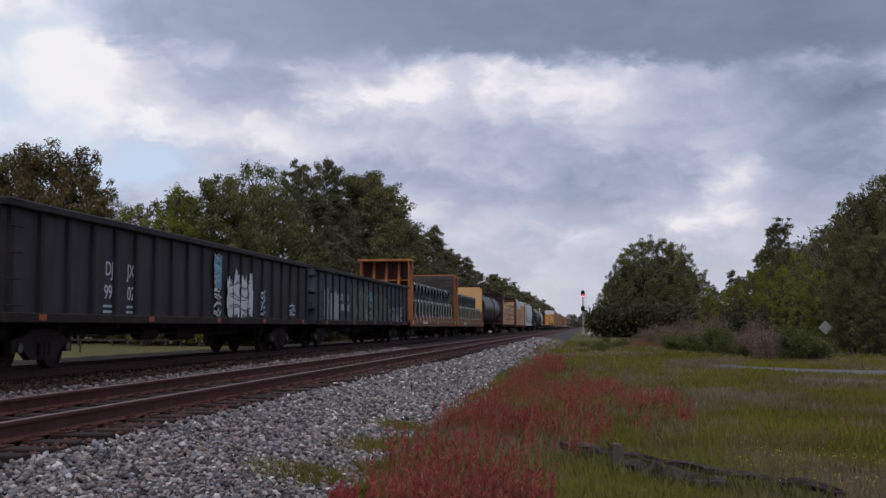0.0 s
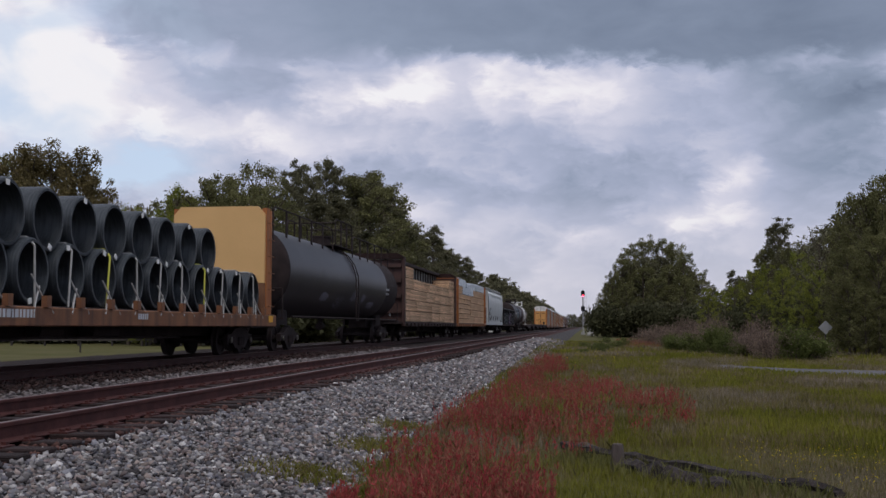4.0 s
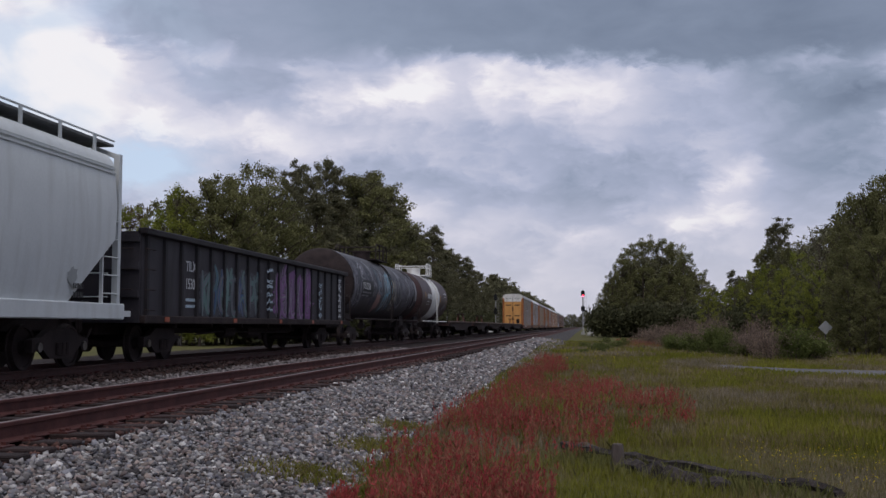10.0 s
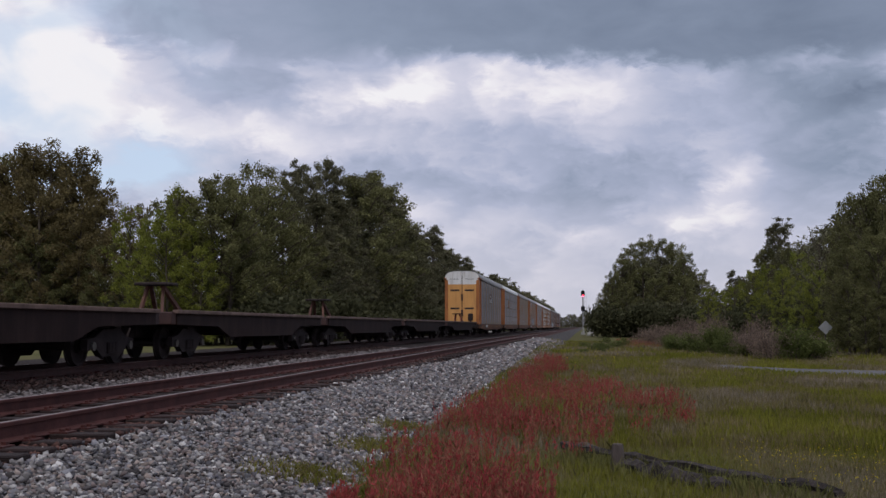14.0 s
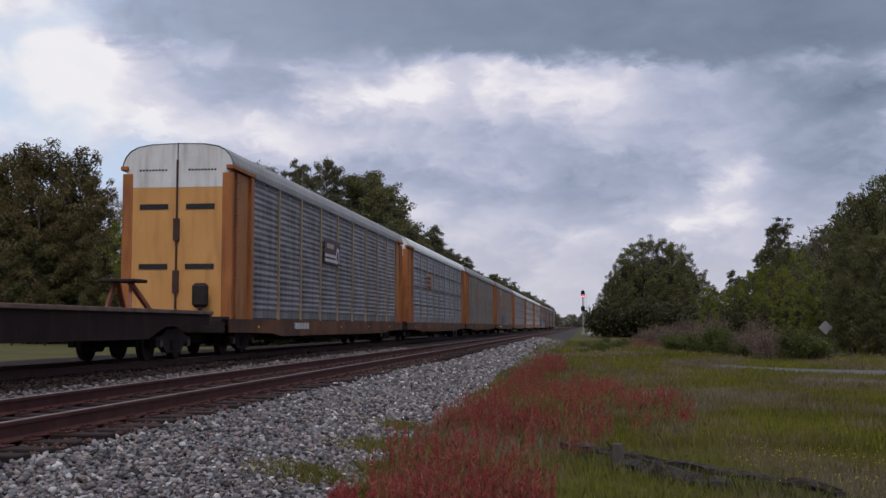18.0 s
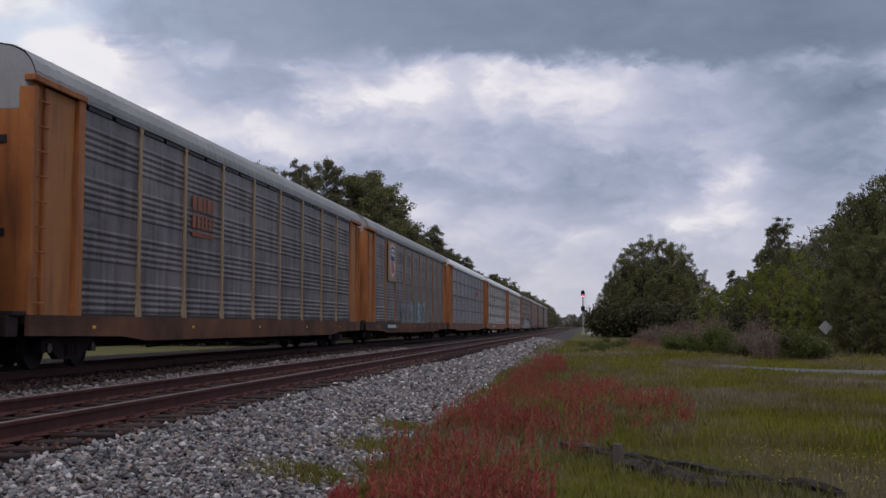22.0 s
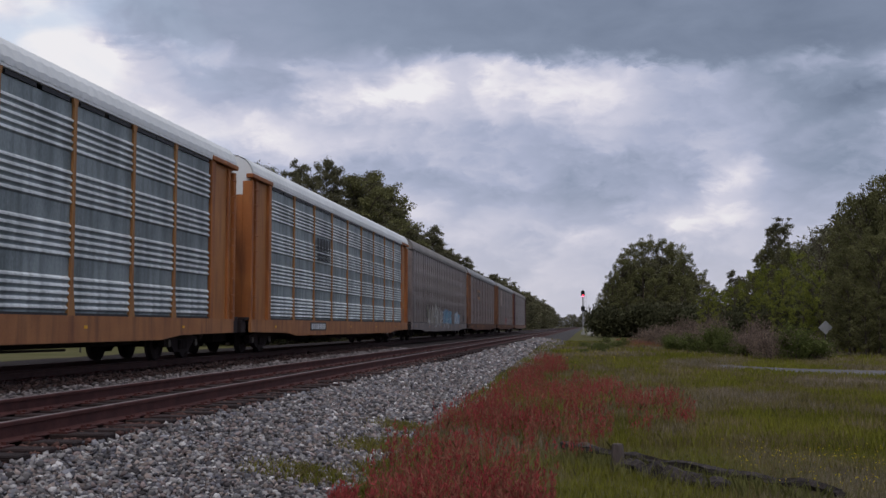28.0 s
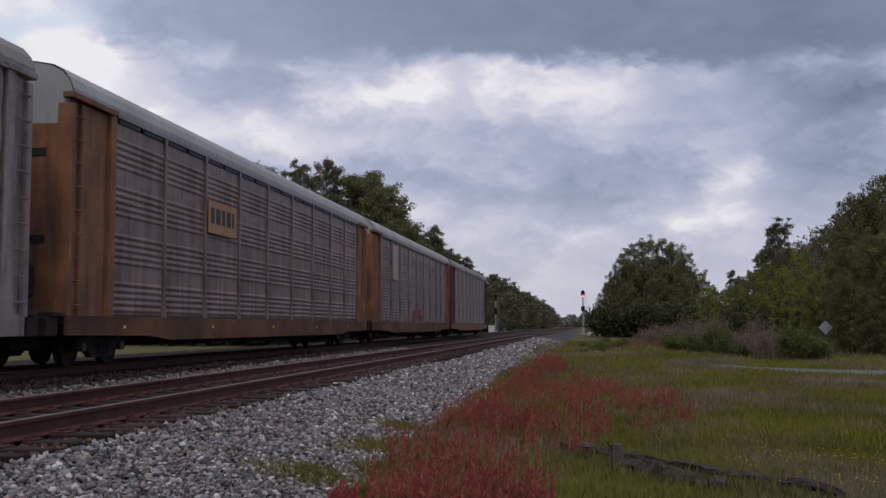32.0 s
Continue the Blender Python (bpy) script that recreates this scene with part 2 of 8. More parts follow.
def gravel(name, tones, vary):
    """Crushed stone: each stone takes one of several tones, with grain and a little dust."""
    m = surf(name, (0.62, 0.62, 0.62), (1.0, 1.0, 1.0), 9.0, 0.88, 0, 0.35, 70.0, vary=vary, spec=0.22)
    nt = m.node_tree
    p = nt.nodes["Principled BSDF"]
    shade = p.inputs["Base Color"].links[0].from_socket
    isl = nt.nodes.new("ShaderNodeNewGeometry")
    spread = nt.nodes.new("ShaderNodeMath")
    spread.operation = "MULTIPLY"
    spread.inputs[1].default_value = 7.31
    nt.links.new(isl.outputs["Random Per Island"], spread.inputs[0])
    wrap = nt.nodes.new("ShaderNodeMath")
    wrap.operation = "FRACT"
    nt.links.new(spread.outputs[0], wrap.inputs[0])
    pick = nt.nodes.new("ShaderNodeValToRGB")
    pick.color_ramp.interpolation = "CONSTANT"
    stops = pick.color_ramp.elements
    for k, c in enumerate(tones):
        q = stops[0] if k == 0 else stops[1] if k == 1 else stops.new(k / len(tones))
        q.position, q.color = k / len(tones), (*c, 1)
    nt.links.new(wrap.outputs[0], pick.inputs[0])
    mul = nt.nodes.new("ShaderNodeMix")
    mul.data_type, mul.blend_type = "RGBA", "MULTIPLY"
    mul.inputs[0].default_value = 1.0
    nt.links.new(pick.outputs[0], mul.inputs[6])
    nt.links.new(shade, mul.inputs[7])
    nt.links.new(mul.outputs[2], p.inputs["Base Color"])
    return m


PEBBLE = gravel("ballast_stone", ((0.19, 0.18, 0.185), (0.29, 0.275, 0.28), (0.135, 0.13, 0.15), (0.46, 0.445, 0.45), (0.23, 0.185, 0.185), (0.085, 0.076, 0.08), (0.20, 0.20, 0.225), (0.26, 0.215, 0.20)), 0.55)
STAINED = surf("stained_ballast", (0.034, 0.013, 0.012), (0.092, 0.044, 0.038), 12.0, 0.9, 0, 1.0, 26.0, spec=0.2)
DARK_BALLAST = surf("dark_ballast", (0.01, 0.006, 0.006), (0.028, 0.017, 0.016), 12.0, 0.85, 0, 1.0, 26.0, spec=0.2)
RUST = surf("rail_rust", (0.052, 0.015, 0.014), (0.098, 0.032, 0.028), 4.0, 0.7, 0.2, 0.2, 40.0)
DARKRUST = surf("dark_rail_rust", (0.034, 0.012, 0.011), (0.064, 0.026, 0.023), 4.0, 0.7, 0.2, 0.2, 40.0)
SHINE = surf("rail_head", (0.15, 0.112, 0.112), (0.25, 0.205, 0.205), 2.0, 0.5, 0.4, 0.05, 30.0)
TIE = surf("creosoted_wood", (0.01, 0.005, 0.006), (0.034, 0.018, 0.017), 6.0, 0.85, 0, 0.5, 40.0, vary=0.35, stretch=(0.3, 3, 3))
ROADTOP = surf("old_asphalt", (0.085, 0.082, 0.088), (0.125, 0.12, 0.125), 0.8, 0.9, 0, 0.2, 20.0)
TRACK_A, TRACK_B = -5.60, -10.90


def ground_height(x, y):
    h = -0.62 + 0.05 * noise.noise((x * 0.15, y * 0.15, 0.0)) + 0.03 * noise.noise((x * 0.7, y * 0.5, 3.0))
    if x > 4.0:
        h -= min(0.12, 0.02 * (x - 4.0))
    return h


def build_ground():
    xs = [-3000, -900, -300, -120, -70] + [-45 + 2.5 * i for i in range(13)] + [-12 + 0.8 * i for i in range(40)] + [22 + 4 * i for i in range(10)] + [90, 200, 600, 3000]
    ys = [-3000, -600, -120, -40, -12, -4] + [0.8 * i for i in range(50)] + [42 + 3 * i for i in range(30)] + [140, 180, 240, 320, 450, 700, 1200, 2200, 4500]
    verts = [(x, y, ground_height(x, y)) for y in ys for x in xs]
    w = len(xs)
    faces = [(j * w + i, j * w + i + 1, j * w + w + i + 1, j * w + w + i) for j in range(len(ys) - 1) for i in range(w - 1)]
    ob = new("ground", raw_mesh("ground", verts, faces, GRASS, True))
    tagged(ob, "rough green and brown meadow ground beside the railway", "ground", kind="structure")

    bm = bmesh.new()
    edge = [(-1.55, -0.75), (-1.95, -0.60), (-3.95, -0.27), (-4.2, -0.25), (-6.75, -0.25), (-7.15, -0.25), (-8.15, -0.28), (-9.1, -0.20), (-9.3, -0.19), (-12.55, -0.20), (-13.1, -0.12), (-13.7, -0.03), (-14.3, -0.08), (-15.6, -0.55), (-16.4, -0.8)]
    spans = [-40.0] + [0.5 * i for i in range(0, 120)] + [60 + 5 * i for i in range(40)] + [300 + 50 * i for i in range(24)]
    rows = []
    for y in spans:
        rows.append([bm.verts.new((x + (0.22 * noise.noise((y * 0.35, x, 1.0)) if k in (0, 1) else 0.0), y, z + 0.025 * noise.noise((x * 2, y * 1.3, 5.0)))) for k, (x, z) in enumerate(edge)])
    for a, b in zip(rows, rows[1:]):
        for i in range(len(edge) - 1):
            bm.faces.new((a[i], b[i], b[i + 1], a[i + 1]))
    for f in bm.faces:
        x = f.calc_center_median().x
        # 1: rust-stained between the near rails; 2: darkest, from the far track outward
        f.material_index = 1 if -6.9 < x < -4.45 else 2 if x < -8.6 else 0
    ob = new("ballast_bed", finish("ballast_bed", bm, [STONE, STAINED, DARK_BALLAST], True))
    tagged(ob, "grey crushed stone ballast bed under the two tracks", "ballast", kind="structure")

    bm = bmesh.new()
    pts = [(4.6, 39), (7, 36.5), (12, 35.0), (24, 34.0), (60, 33)]
    top = [bm.verts.new((x, y + 2.4, ground_height(x, y) + 0.05)) for x, y in pts]
    low = [bm.verts.new((x, y - 2.5, ground_height(x, y) + 0.05)) for x, y in pts]
    for i in range(len(pts) - 1):
        bm.faces.new((low[i], low[i + 1], top[i + 1], top[i]))
    tagged(new("road", finish("road", bm, ROADTOP)), "pale grey worn lane across the meadow", "road", kind="structure")


def rail_mesh(y0, y1, side):
    bm = bmesh.new()
    half = [(0.070, -0.172), (0.070, -0.160), (0.012, -0.135), (0.010, -0.045), (0.036, -0.036), (0.036, -0.008), (0.028, 0.0)]
    prism(bm, half + [(-x, z) for x, z in half[::-1]], y0, y1)
    bm.faces.ensure_lookup_table()
    for f in bm.faces:
        if f.calc_center_median().z > -0.003:
            f.material_index = 1
    return finish("rail", bm, [side, SHINE])


def build_track(x, ties, side, label):
    bed = tagged(new("railway_track"), label, "railway track", "tracks", "structure")
    bed.location = (x, 0, 0)
    me = rail_mesh(-40, 1440, side)
    for s in (-0.754, 0.754):
        part("rail", me, None, bed, "rust-brown steel rail with a worn head", pose(s, 0, 0))
    meshes = []
    for k in range(5):
        bm = bmesh.new()
        box(bm, -1.3 - 0.03 * k % 0.05, 1.3 + 0.02 * k, -0.115, 0.115, -0.35, -0.172, 0.012)
        meshes.append(finish("tie", bm, TIE))
    bm = bmesh.new()
    for s in (-0.754, 0.754):
        box(bm, s - 0.18, s + 0.18, -0.1, 0.1, -0.172, -0.158)
        for dx in (-0.11, 0.11):
            for dy in (-0.06, 0.06):
                box(bm, s + dx - 0.02, s + dx + 0.02, dy - 0.015, dy + 0.015, -0.16, -0.135)
    plate = finish("tie_plate", bm, RUST)
    rnd = random.Random(4)
    for i in range(ties):
        y = 1.0 + 0.53 * i + rnd.uniform(-0.03, 0.03)
        t = part("tie", rnd.choice(meshes), None, bed, at=pose(rnd.uniform(-0.06, 0.06), y, rnd.uniform(-0.012, 0.012), 0, 0, rnd.uniform(-0.8, 0.8)))
        if y < 45:
            part("tie_plate", plate, None, t)


build_ground()
build_track(TRACK_A, 150, RUST, "empty near track with rusty rails on dark wooden ties")
build_track(TRACK_B, 90, DARKRUST, "far track with rusty rails that carries the freight train")

# ---- trees ----
def leafmat(name, a, b):
    m = surf(name, a, b, 0.35, 0.75, 0, 0.0, 2.5, vary=0.35, spec=0.12)
    nt = m.node_tree
    p = nt.nodes["Principled BSDF"]
    out = nt.nodes["Material Output"]
    thin = nt.nodes.new("ShaderNodeBsdfTranslucent")
    nt.links.new(p.inputs["Base Color"].links[0].from_socket, thin.inputs[0])
    mix = nt.nodes.new("ShaderNodeMixShader")
    mix.inputs[0].default_value = 0.35
    nt.links.new(p.outputs[0], mix.inputs[1])
    nt.links.new(thin.outputs[0], mix.inputs[2])
    nt.links.new(mix.outputs[0], out.inputs[0])
    return m


LEAF_OAK = leafmat("oak_leaves", (0.11, 0.11, 0.048), (0.18, 0.177, 0.078))
LEAF_SPRING = leafmat("spring_leaves", (0.15, 0.17, 0.034), (0.235, 0.25, 0.052))
LEAF_PINE = leafmat("pine_needles", (0.104, 0.1, 0.06), (0.172, 0.164, 0.096))
LEAF_RUSSET = leafmat("russet_leaves", (0.118, 0.096, 0.045), (0.188, 0.15, 0.07))
LEAF_PALE = leafmat("pale_twigs", (0.13, 0.13, 0.075), (0.20, 0.19, 0.12))
BARK = surf("bark", (0.045, 0.036, 0.028), (0.10, 0.080, 0.062), 3.0, 0.9, 0, 0.6, 20.0)


def unit(v):
    return v / np.maximum(np.linalg.norm(v, axis=1, keepdims=True), 1e-6)


def tree(kind, seed, leaves, style, count=13000, size=0.15):
    """One tree 15 m high, on an Empty at its foot: trunk with limbs, and leaves in clumps along the boughs.
    style 0: round broadleaf; 1: open pine; 2: close pine of the wood; 3: airy broadleaf."""
    rng = np.random.default_rng(seed)
    root = new(kind)
    H = 15.0
    limbs, spots = [], []
    lean = rng.uniform(-0.5, 0.5, 2)

    def stem(z):
        return np.array((lean[0] * z / H + 0.12 * math.sin(z * 0.7), lean[1] * z / H, z))

    def bough(z0, tip, clumps, low, high, start=0.5):
        foot = stem(z0)
        limbs.append((foot, tip))
        for k in range(clumps):
            f = start + (1 - start) * (k + rng.uniform(0, 1)) / clumps
            c = foot + (tip - foot) * f + rng.normal(0, 0.28, 3)
            spots.append((*c, rng.uniform(low, high)))
    if style in (1, 2):
        n = 20 if style == 1 else 40
        base = 0.60 if style == 1 else 0.30
        for k in range(n):
            f = base + (0.985 - base) * (k + rng.uniform(0, 1)) / n
            a = 2.4 * k + rng.uniform(-0.5, 0.5)
            r = ((1.0 - f) / (1 - base)) ** 0.62 * (2.9 if style == 1 else 3.0) * rng.uniform(0.55, 1.1) + 0.25
            z0 = H * f - 0.35 * r
            tip = np.array((r * math.cos(a), r * math.sin(a), H * f + 0.12 * r))
            bough(z0, tip, 3 if style == 1 else 4, 0.30, 0.50 if style == 1 else 0.62, 0.55 if style == 1 else 0.35)
        if style == 1:
            for k in range(4):
                a = rng.uniform(0, 6.283)
                bough(H * rng.uniform(0.38, 0.55), np.array((1.7 * math.cos(a), 1.7 * math.sin(a), H * rng.uniform(0.42, 0.58))), 2, 0.25, 0.4, 0.7)
    else:
        n = 46 if style == 0 else 38
        for k in range(n):
            f = 0.07 + 0.92 * (k + rng.uniform(0, 1)) / n
            a = 2.4 * k + rng.uniform(-0.6, 0.6)
            r = 4.1 * math.sqrt(max(0.02, 1 - ((f - 0.47) / 0.54) ** 2)) * rng.uniform(0.66, 1.08)
            tip = np.array((r * math.cos(a), r * math.sin(a), H * f - 0.3))
            bough(max(1.6, H * f - 1.0 - 0.55 * r), tip, 4 if style == 0 else 3, 0.42, 0.85 if style == 0 else 0.66, 0.45 if style == 0 else 0.6)
    bm = bmesh.new()
    loops = []
    for z, r in zip((0, 0.6, 2.5, 6, 10, 14.2), (0.34, 0.25, 0.20, 0.16, 0.10, 0.03)):
        c = stem(z)
        loops.append([(c[0] + r * math.cos(k * math.pi / 4), c[1] + r * math.sin(k * math.pi / 4), z - 0.3) for k in range(8)])
    rings(bm, loops)
    for a, b in limbs:
        rod(bm, a, b, 0.045, 5)
    part("trunk", bm, BARK, root, smooth=True)
    weight = np.array([q[3] ** 2 for q in spots])
    which = rng.choice(len(spots), count, p=weight / weight.sum())
    mid = np.array(spots)
    if style == 0:
        d = unit(rng.normal(size=(count, 3))) * (rng.uniform(0.05, 1.0, (count, 1)) ** 0.5) * mid[which, 3:4]
    else:
        d = rng.normal(size=(count, 3)) * mid[which, 3:4] * (0.62 if style == 1 else 0.52)
    d[:, 2] *= 0.55 if style in (1, 2) else 0.75
    c = mid[which, :3] + d
    c[:, 2] *= H / np.percentile(c[:, 2], 99.6)
    a = unit(rng.normal(size=(count, 3)) + (0, 0, 0.2))
    b = unit(np.cross(a, rng.normal(size=(count, 3))))
    s = rng.uniform(0.6, 1.3, (count, 1)) * size
    part("crown", cards("crown", c, a * s, b * s, leaves), None, root)
    return root


def stand(protos, label, spots, group):
    """Copies of some first trees at spots (x, y, height, breadth); the first trees themselves stand at the first spots."""
    rnd = random.Random(len(spots))
    for i, (x, y, h, w) in enumerate(spots):
        m = Matrix.Translation((x, y, -0.6)) @ Matrix.Rotation(rnd.uniform(0, 6.28), 4, "Z") @ Matrix.Diagonal((w * h / 15, w * h / 15, h / 15, 1))
        if i < len(protos):
            ob = protos[i]
            ob.matrix_basis = m
        else:
            ob = copy_thing(protos[i % len(protos)], Matrix.Translation((0, 0, 0)))
            ob.matrix_basis = m
        tagged(ob, label, "tree", group)


def sighted(u, v, y):
    """Foot and height of a tree by the bearing and rise of its top, in tangents from the camera's axis, and its distance along the line."""
    p = radians(4.06)
    ahead, up = math.cos(p) - v * math.sin(p), math.sin(p) + v * math.cos(p)
    d = y / (ahead * math.cos(HEADING) + u * math.sin(HEADING))
    return (d * (u * math.cos(HEADING) - ahead * math.sin(HEADING)), y, 1.4 + d * up)


def row(rnd, tops, x, spread, low=0.95, high=1.2):
    """Trees whose feet stand on the line x, by bearing and rise."""
    out = []
    for u, v in tops:
        slope = (u * math.cos(HEADING) - math.sin(HEADING)) / (math.cos(HEADING) + u * math.sin(HEADING))
        out.append((*sighted(u, v, (x + rnd.uniform(-spread, spread)) / slope), rnd.uniform(low, high)))
    return out


def build_trees():
    rnd = random.Random(11)
    # the wood beside the far track
    wood = row(rnd, ((-0.207, 0.064), (-0.195, 0.05), (-0.163, 0.057), (-0.147, 0.042), (-0.075, 0.067), (-0.06, 0.064), (-0.049, 0.047), (-0.183, 0.021), (-0.132, 0.021), (-0.106, 0.016), (-0.085, 0.011), (-0.163, 0.006), (-0.041, 0.021),), -27.5, 1.2)
    airy = row(rnd, ((-0.174, 0.078), (-0.186, 0.068), (-0.157, 0.073), (-0.214, 0.055), (-0.2, 0.067),), -28.5, 0.8, 0.7, 0.85)
    pines = row(rnd, ((-0.116, 0.050), (-0.095, 0.048), (-0.082, 0.066), (-0.067, 0.069), (-0.054, 0.055), (-0.044, 0.038), (-0.034, 0.026), (-0.025, 0.019), (-0.018, 0.012), (-0.01, 0.02), (-0.002, 0.006), (0.006, -0.001), (0.012, -0.005), (0.02, -0.008), (0.026, -0.015), (0.033, -0.021), (0.045, -0.024), (0.055, -0.029), (0.065, -0.035),), -27.8, 1.0)
    tall = row(rnd, ((-0.132, 0.08), (-0.122, 0.075), (-0.108, 0.082), (-0.099, 0.078), (-0.141, 0.07),), -28.5, 0.8, 0.5, 0.68)
    # the farther edge of the clearing
    russet = [(*sighted(u, v, y), w) for u, v, y, w in ((-0.374, 0.092, 94, 1.0), (-0.357, 0.093, 94, 1.0), (-0.34, 0.09, 95, 0.9), (-0.328, 0.077, 94, 0.9), (-0.388, 0.083, 96, 1.0), (-0.314, 0.057, 93, 0.9), (-0.365, 0.063, 90, 1.1), (-0.334, 0.037, 90, 1.1), (-0.416, 0.073, 95, 1.1), (-0.442, 0.083, 95, 1.1), (-0.278, 0.039, 86, 0.8), (-0.3, 0.024, 88, 0.9),)]
    wood += [(*sighted(u, v, y), w) for u, v, y, w in ((-0.405, 0.089, 97, 0.8), (-0.396, 0.032, 92, 1.1), (-0.375, 0.021, 90, 1.2), (-0.349, 0.011, 90, 1.2), (-0.308, 0.006, 88, 1.2), (-0.427, 0.021, 92, 1.2), (-0.282, 0.001, 86, 1.1),)]
    spring = [(*sighted(u, v, y), w) for u, v, y, w in ((-0.241, 0.056, 80, 0.75), (-0.227, 0.025, 78, 0.9), (-0.251, 0.029, 77, 1.0), (-0.266, 0.025, 79, 0.9), (-0.286, 0.038, 82, 0.75), (-0.222, 0.001, 76, 1.0), (-0.274, 0.001, 76, 0.9),)]
    airy += [(*sighted(u, v, y), w) for u, v, y, w in ((-0.255, 0.046, 83, 0.8), (-0.233, 0.047, 83, 0.7),)]
    # the clump beyond the meadow
    wood += [(*sighted(u, v, y), w) for u, v, y, w in ((0.201, 0.008, 158, 0.9), (0.184, 0.01, 160, 0.9), (0.213, 0.004, 156, 0.85), (0.173, 0.003, 158, 0.9), (0.156, -0.021, 150, 0.75), (0.165, -0.007, 152, 0.85), (0.222, -0.004, 150, 0.75), (0.147, -0.041, 149, 0.8), (0.169, -0.031, 146, 1.1), (0.195, -0.025, 145, 1.1), (0.218, -0.025, 144, 1.0), (0.237, -0.02, 160, 0.85), (0.227, -0.041, 146, 0.9), (0.184, -0.015, 150, 1.0), (0.208, -0.015, 150, 1.0), (0.141, -0.054, 149, 0.9),)]
    tall += [(*sighted(u, v, y), w) for u, v, y, w in ((0.265, -0.02, 110, 0.75), (0.273, -0.025, 105, 0.8), (0.31, 0.028, 96, 0.72), (0.302, 0.022, 97, 0.62), (0.291, -0.002, 98, 0.7), (0.247, -0.033, 120, 0.8),)]
    spring += [(*sighted(u, v, y), w) for u, v, y, w in ((0.242, -0.036, 110, 0.9), (0.254, -0.038, 100, 0.9), (0.283, -0.02, 92, 0.8), (0.298, -0.015, 90, 0.8), (0.324, -0.003, 84, 0.75), (0.336, -0.007, 80, 0.75), (0.311, -0.02, 82, 0.9), (0.267, -0.033, 92, 0.9), (0.345, -0.02, 74, 0.9), (0.329, -0.031, 74, 1.0), (0.288, -0.041, 84, 1.0), (0.309, -0.046, 78, 1.0),)]
    wood += [(*sighted(u, v, y), w) for u, v, y, w in ((0.277, -0.031, 95, 0.9), (0.296, 0.003, 97, 0.75), (0.314, 0.001, 93, 0.75), (0.363, 0.025, 66, 0.62), (0.373, 0.047, 64, 0.62), (0.386, 0.053, 63, 0.62), (0.403, 0.067, 62, 0.65), (0.423, 0.073, 62, 0.8), (0.371, 0.001, 60, 0.9), (0.397, 0.016, 58, 0.9), (0.423, 0.021, 58, 0.9), (0.359, -0.025, 62, 0.9), (0.386, -0.036, 57, 1.0), (0.412, -0.041, 56, 1.0), (0.443, 0.078, 62, 0.9),)]
    pale = [(*sighted(u, v, y), w) for u, v, y, w in ((0.344, 0.019, 78, 0.8), (0.336, 0.006, 80, 0.7), (0.354, 0.021, 74, 0.6),)]
    deep, back = [], []
    for k in range(15):
        u = 0.246 + 0.013 * k
        back.append((*sighted(u, -0.045 + 0.0076 * k, 121 - 2.0 * k), 1.5))
    for k in range(9):
        u = 0.146 + 0.0125 * k
        back.append((*sighted(u, -0.008 - 0.0024 * (k - 4) ** 2, 154), 1.5))
        back.append((*sighted(u + 0.004, -0.048 - 0.0012 * (k - 4) ** 2, 142), 1.5))
    for y in range(84, 300, 8):
        deep.append((-31 + rnd.uniform(-2, 2), y + rnd.uniform(-3, 3), rnd.uniform(10, 12.5), rnd.uniform(1.0, 1.4)))
        back.append((-27 + rnd.uniform(-1, 1.5), y + rnd.uniform(-3, 3), rnd.uniform(7, 10), rnd.uniform(1.0, 1.4)))
    for y in range(110, 330, 7):
        deep.append((-26 + rnd.uniform(-1.0, 1.5), y + rnd.uniform(-3, 3), rnd.uniform(9, 12), rnd.uniform(0.9, 1.2)))
    far = [(-60 + 3.2 * k, 1470 + 15 * math.sin(k * 2.1), rnd.uniform(13, 21), 1.3) for k in range(32)]
    for y in range(300, 900, 13):
        far.append((-27.5 + rnd.uniform(-2, 2), y + rnd.uniform(-5, 5), rnd.uniform(13, 17), rnd.uniform(1.1, 1.5)))
    # both sides of the line far off
    for y in range(330, 1000, 40):
        far.append((9 + rnd.uniform(0, 6) + y * 0.004, y, rnd.uniform(9, 13), 1.3))
    stand([tree("broadleaf_tree", s, LEAF_OAK, 0, 16000, 0.13) for s in (1, 2, 3, 4)], "dense dark green broadleaf tree at the wood's edge", wood, "wood beside the line")
    stand([tree("broadleaf_tree", s, LEAF_OAK, 3, 9000, 0.12) for s in (31, 32)], "airy green broadleaf tree with gaps in its crown", airy, "wood beside the line")
    stand([tree("pine_tree", s, LEAF_PINE, 2, 14000, 0.125) for s in (5, 6, 7, 8)], "tall dark pine tree with a dense ragged crown", pines, "wood beside the line")
    stand([tree("pine_tree", s, LEAF_PINE, 1, 7000, 0.12) for s in (21, 22, 23)], "tall dark pine tree with an open ragged crown", tall, "wood beside the line")
    stand([tree("broadleaf_tree", s, LEAF_PINE, 0, 6000, 0.20) for s in (24, 25, 26)], "dense dark green broadleaf tree deep in the wood", back, "wood beside the line")
    stand([tree("pine_tree", s, LEAF_PINE, 2, 7000, 0.17) for s in (27, 28, 29)], "dark pine tree deep in the wood", deep, "wood beside the line")
    stand([tree("broadleaf_tree", s, LEAF_SPRING, 3, 11000, 0.13) for s in (9, 10)], "bright spring-green young broadleaf tree", spring, "young trees")
    stand([tree("broadleaf_tree", s, LEAF_RUSSET, 0, 15000, 0.13) for s in (12, 13)], "russet-green broadleaf tree behind the clearing", russet, "trees behind the clearing")
    stand([tree("broadleaf_tree", s, LEAF_PINE, 0, 1800, 0.42) for s in (15, 16)], "distant dark tree beside the line", far, "distant trees")
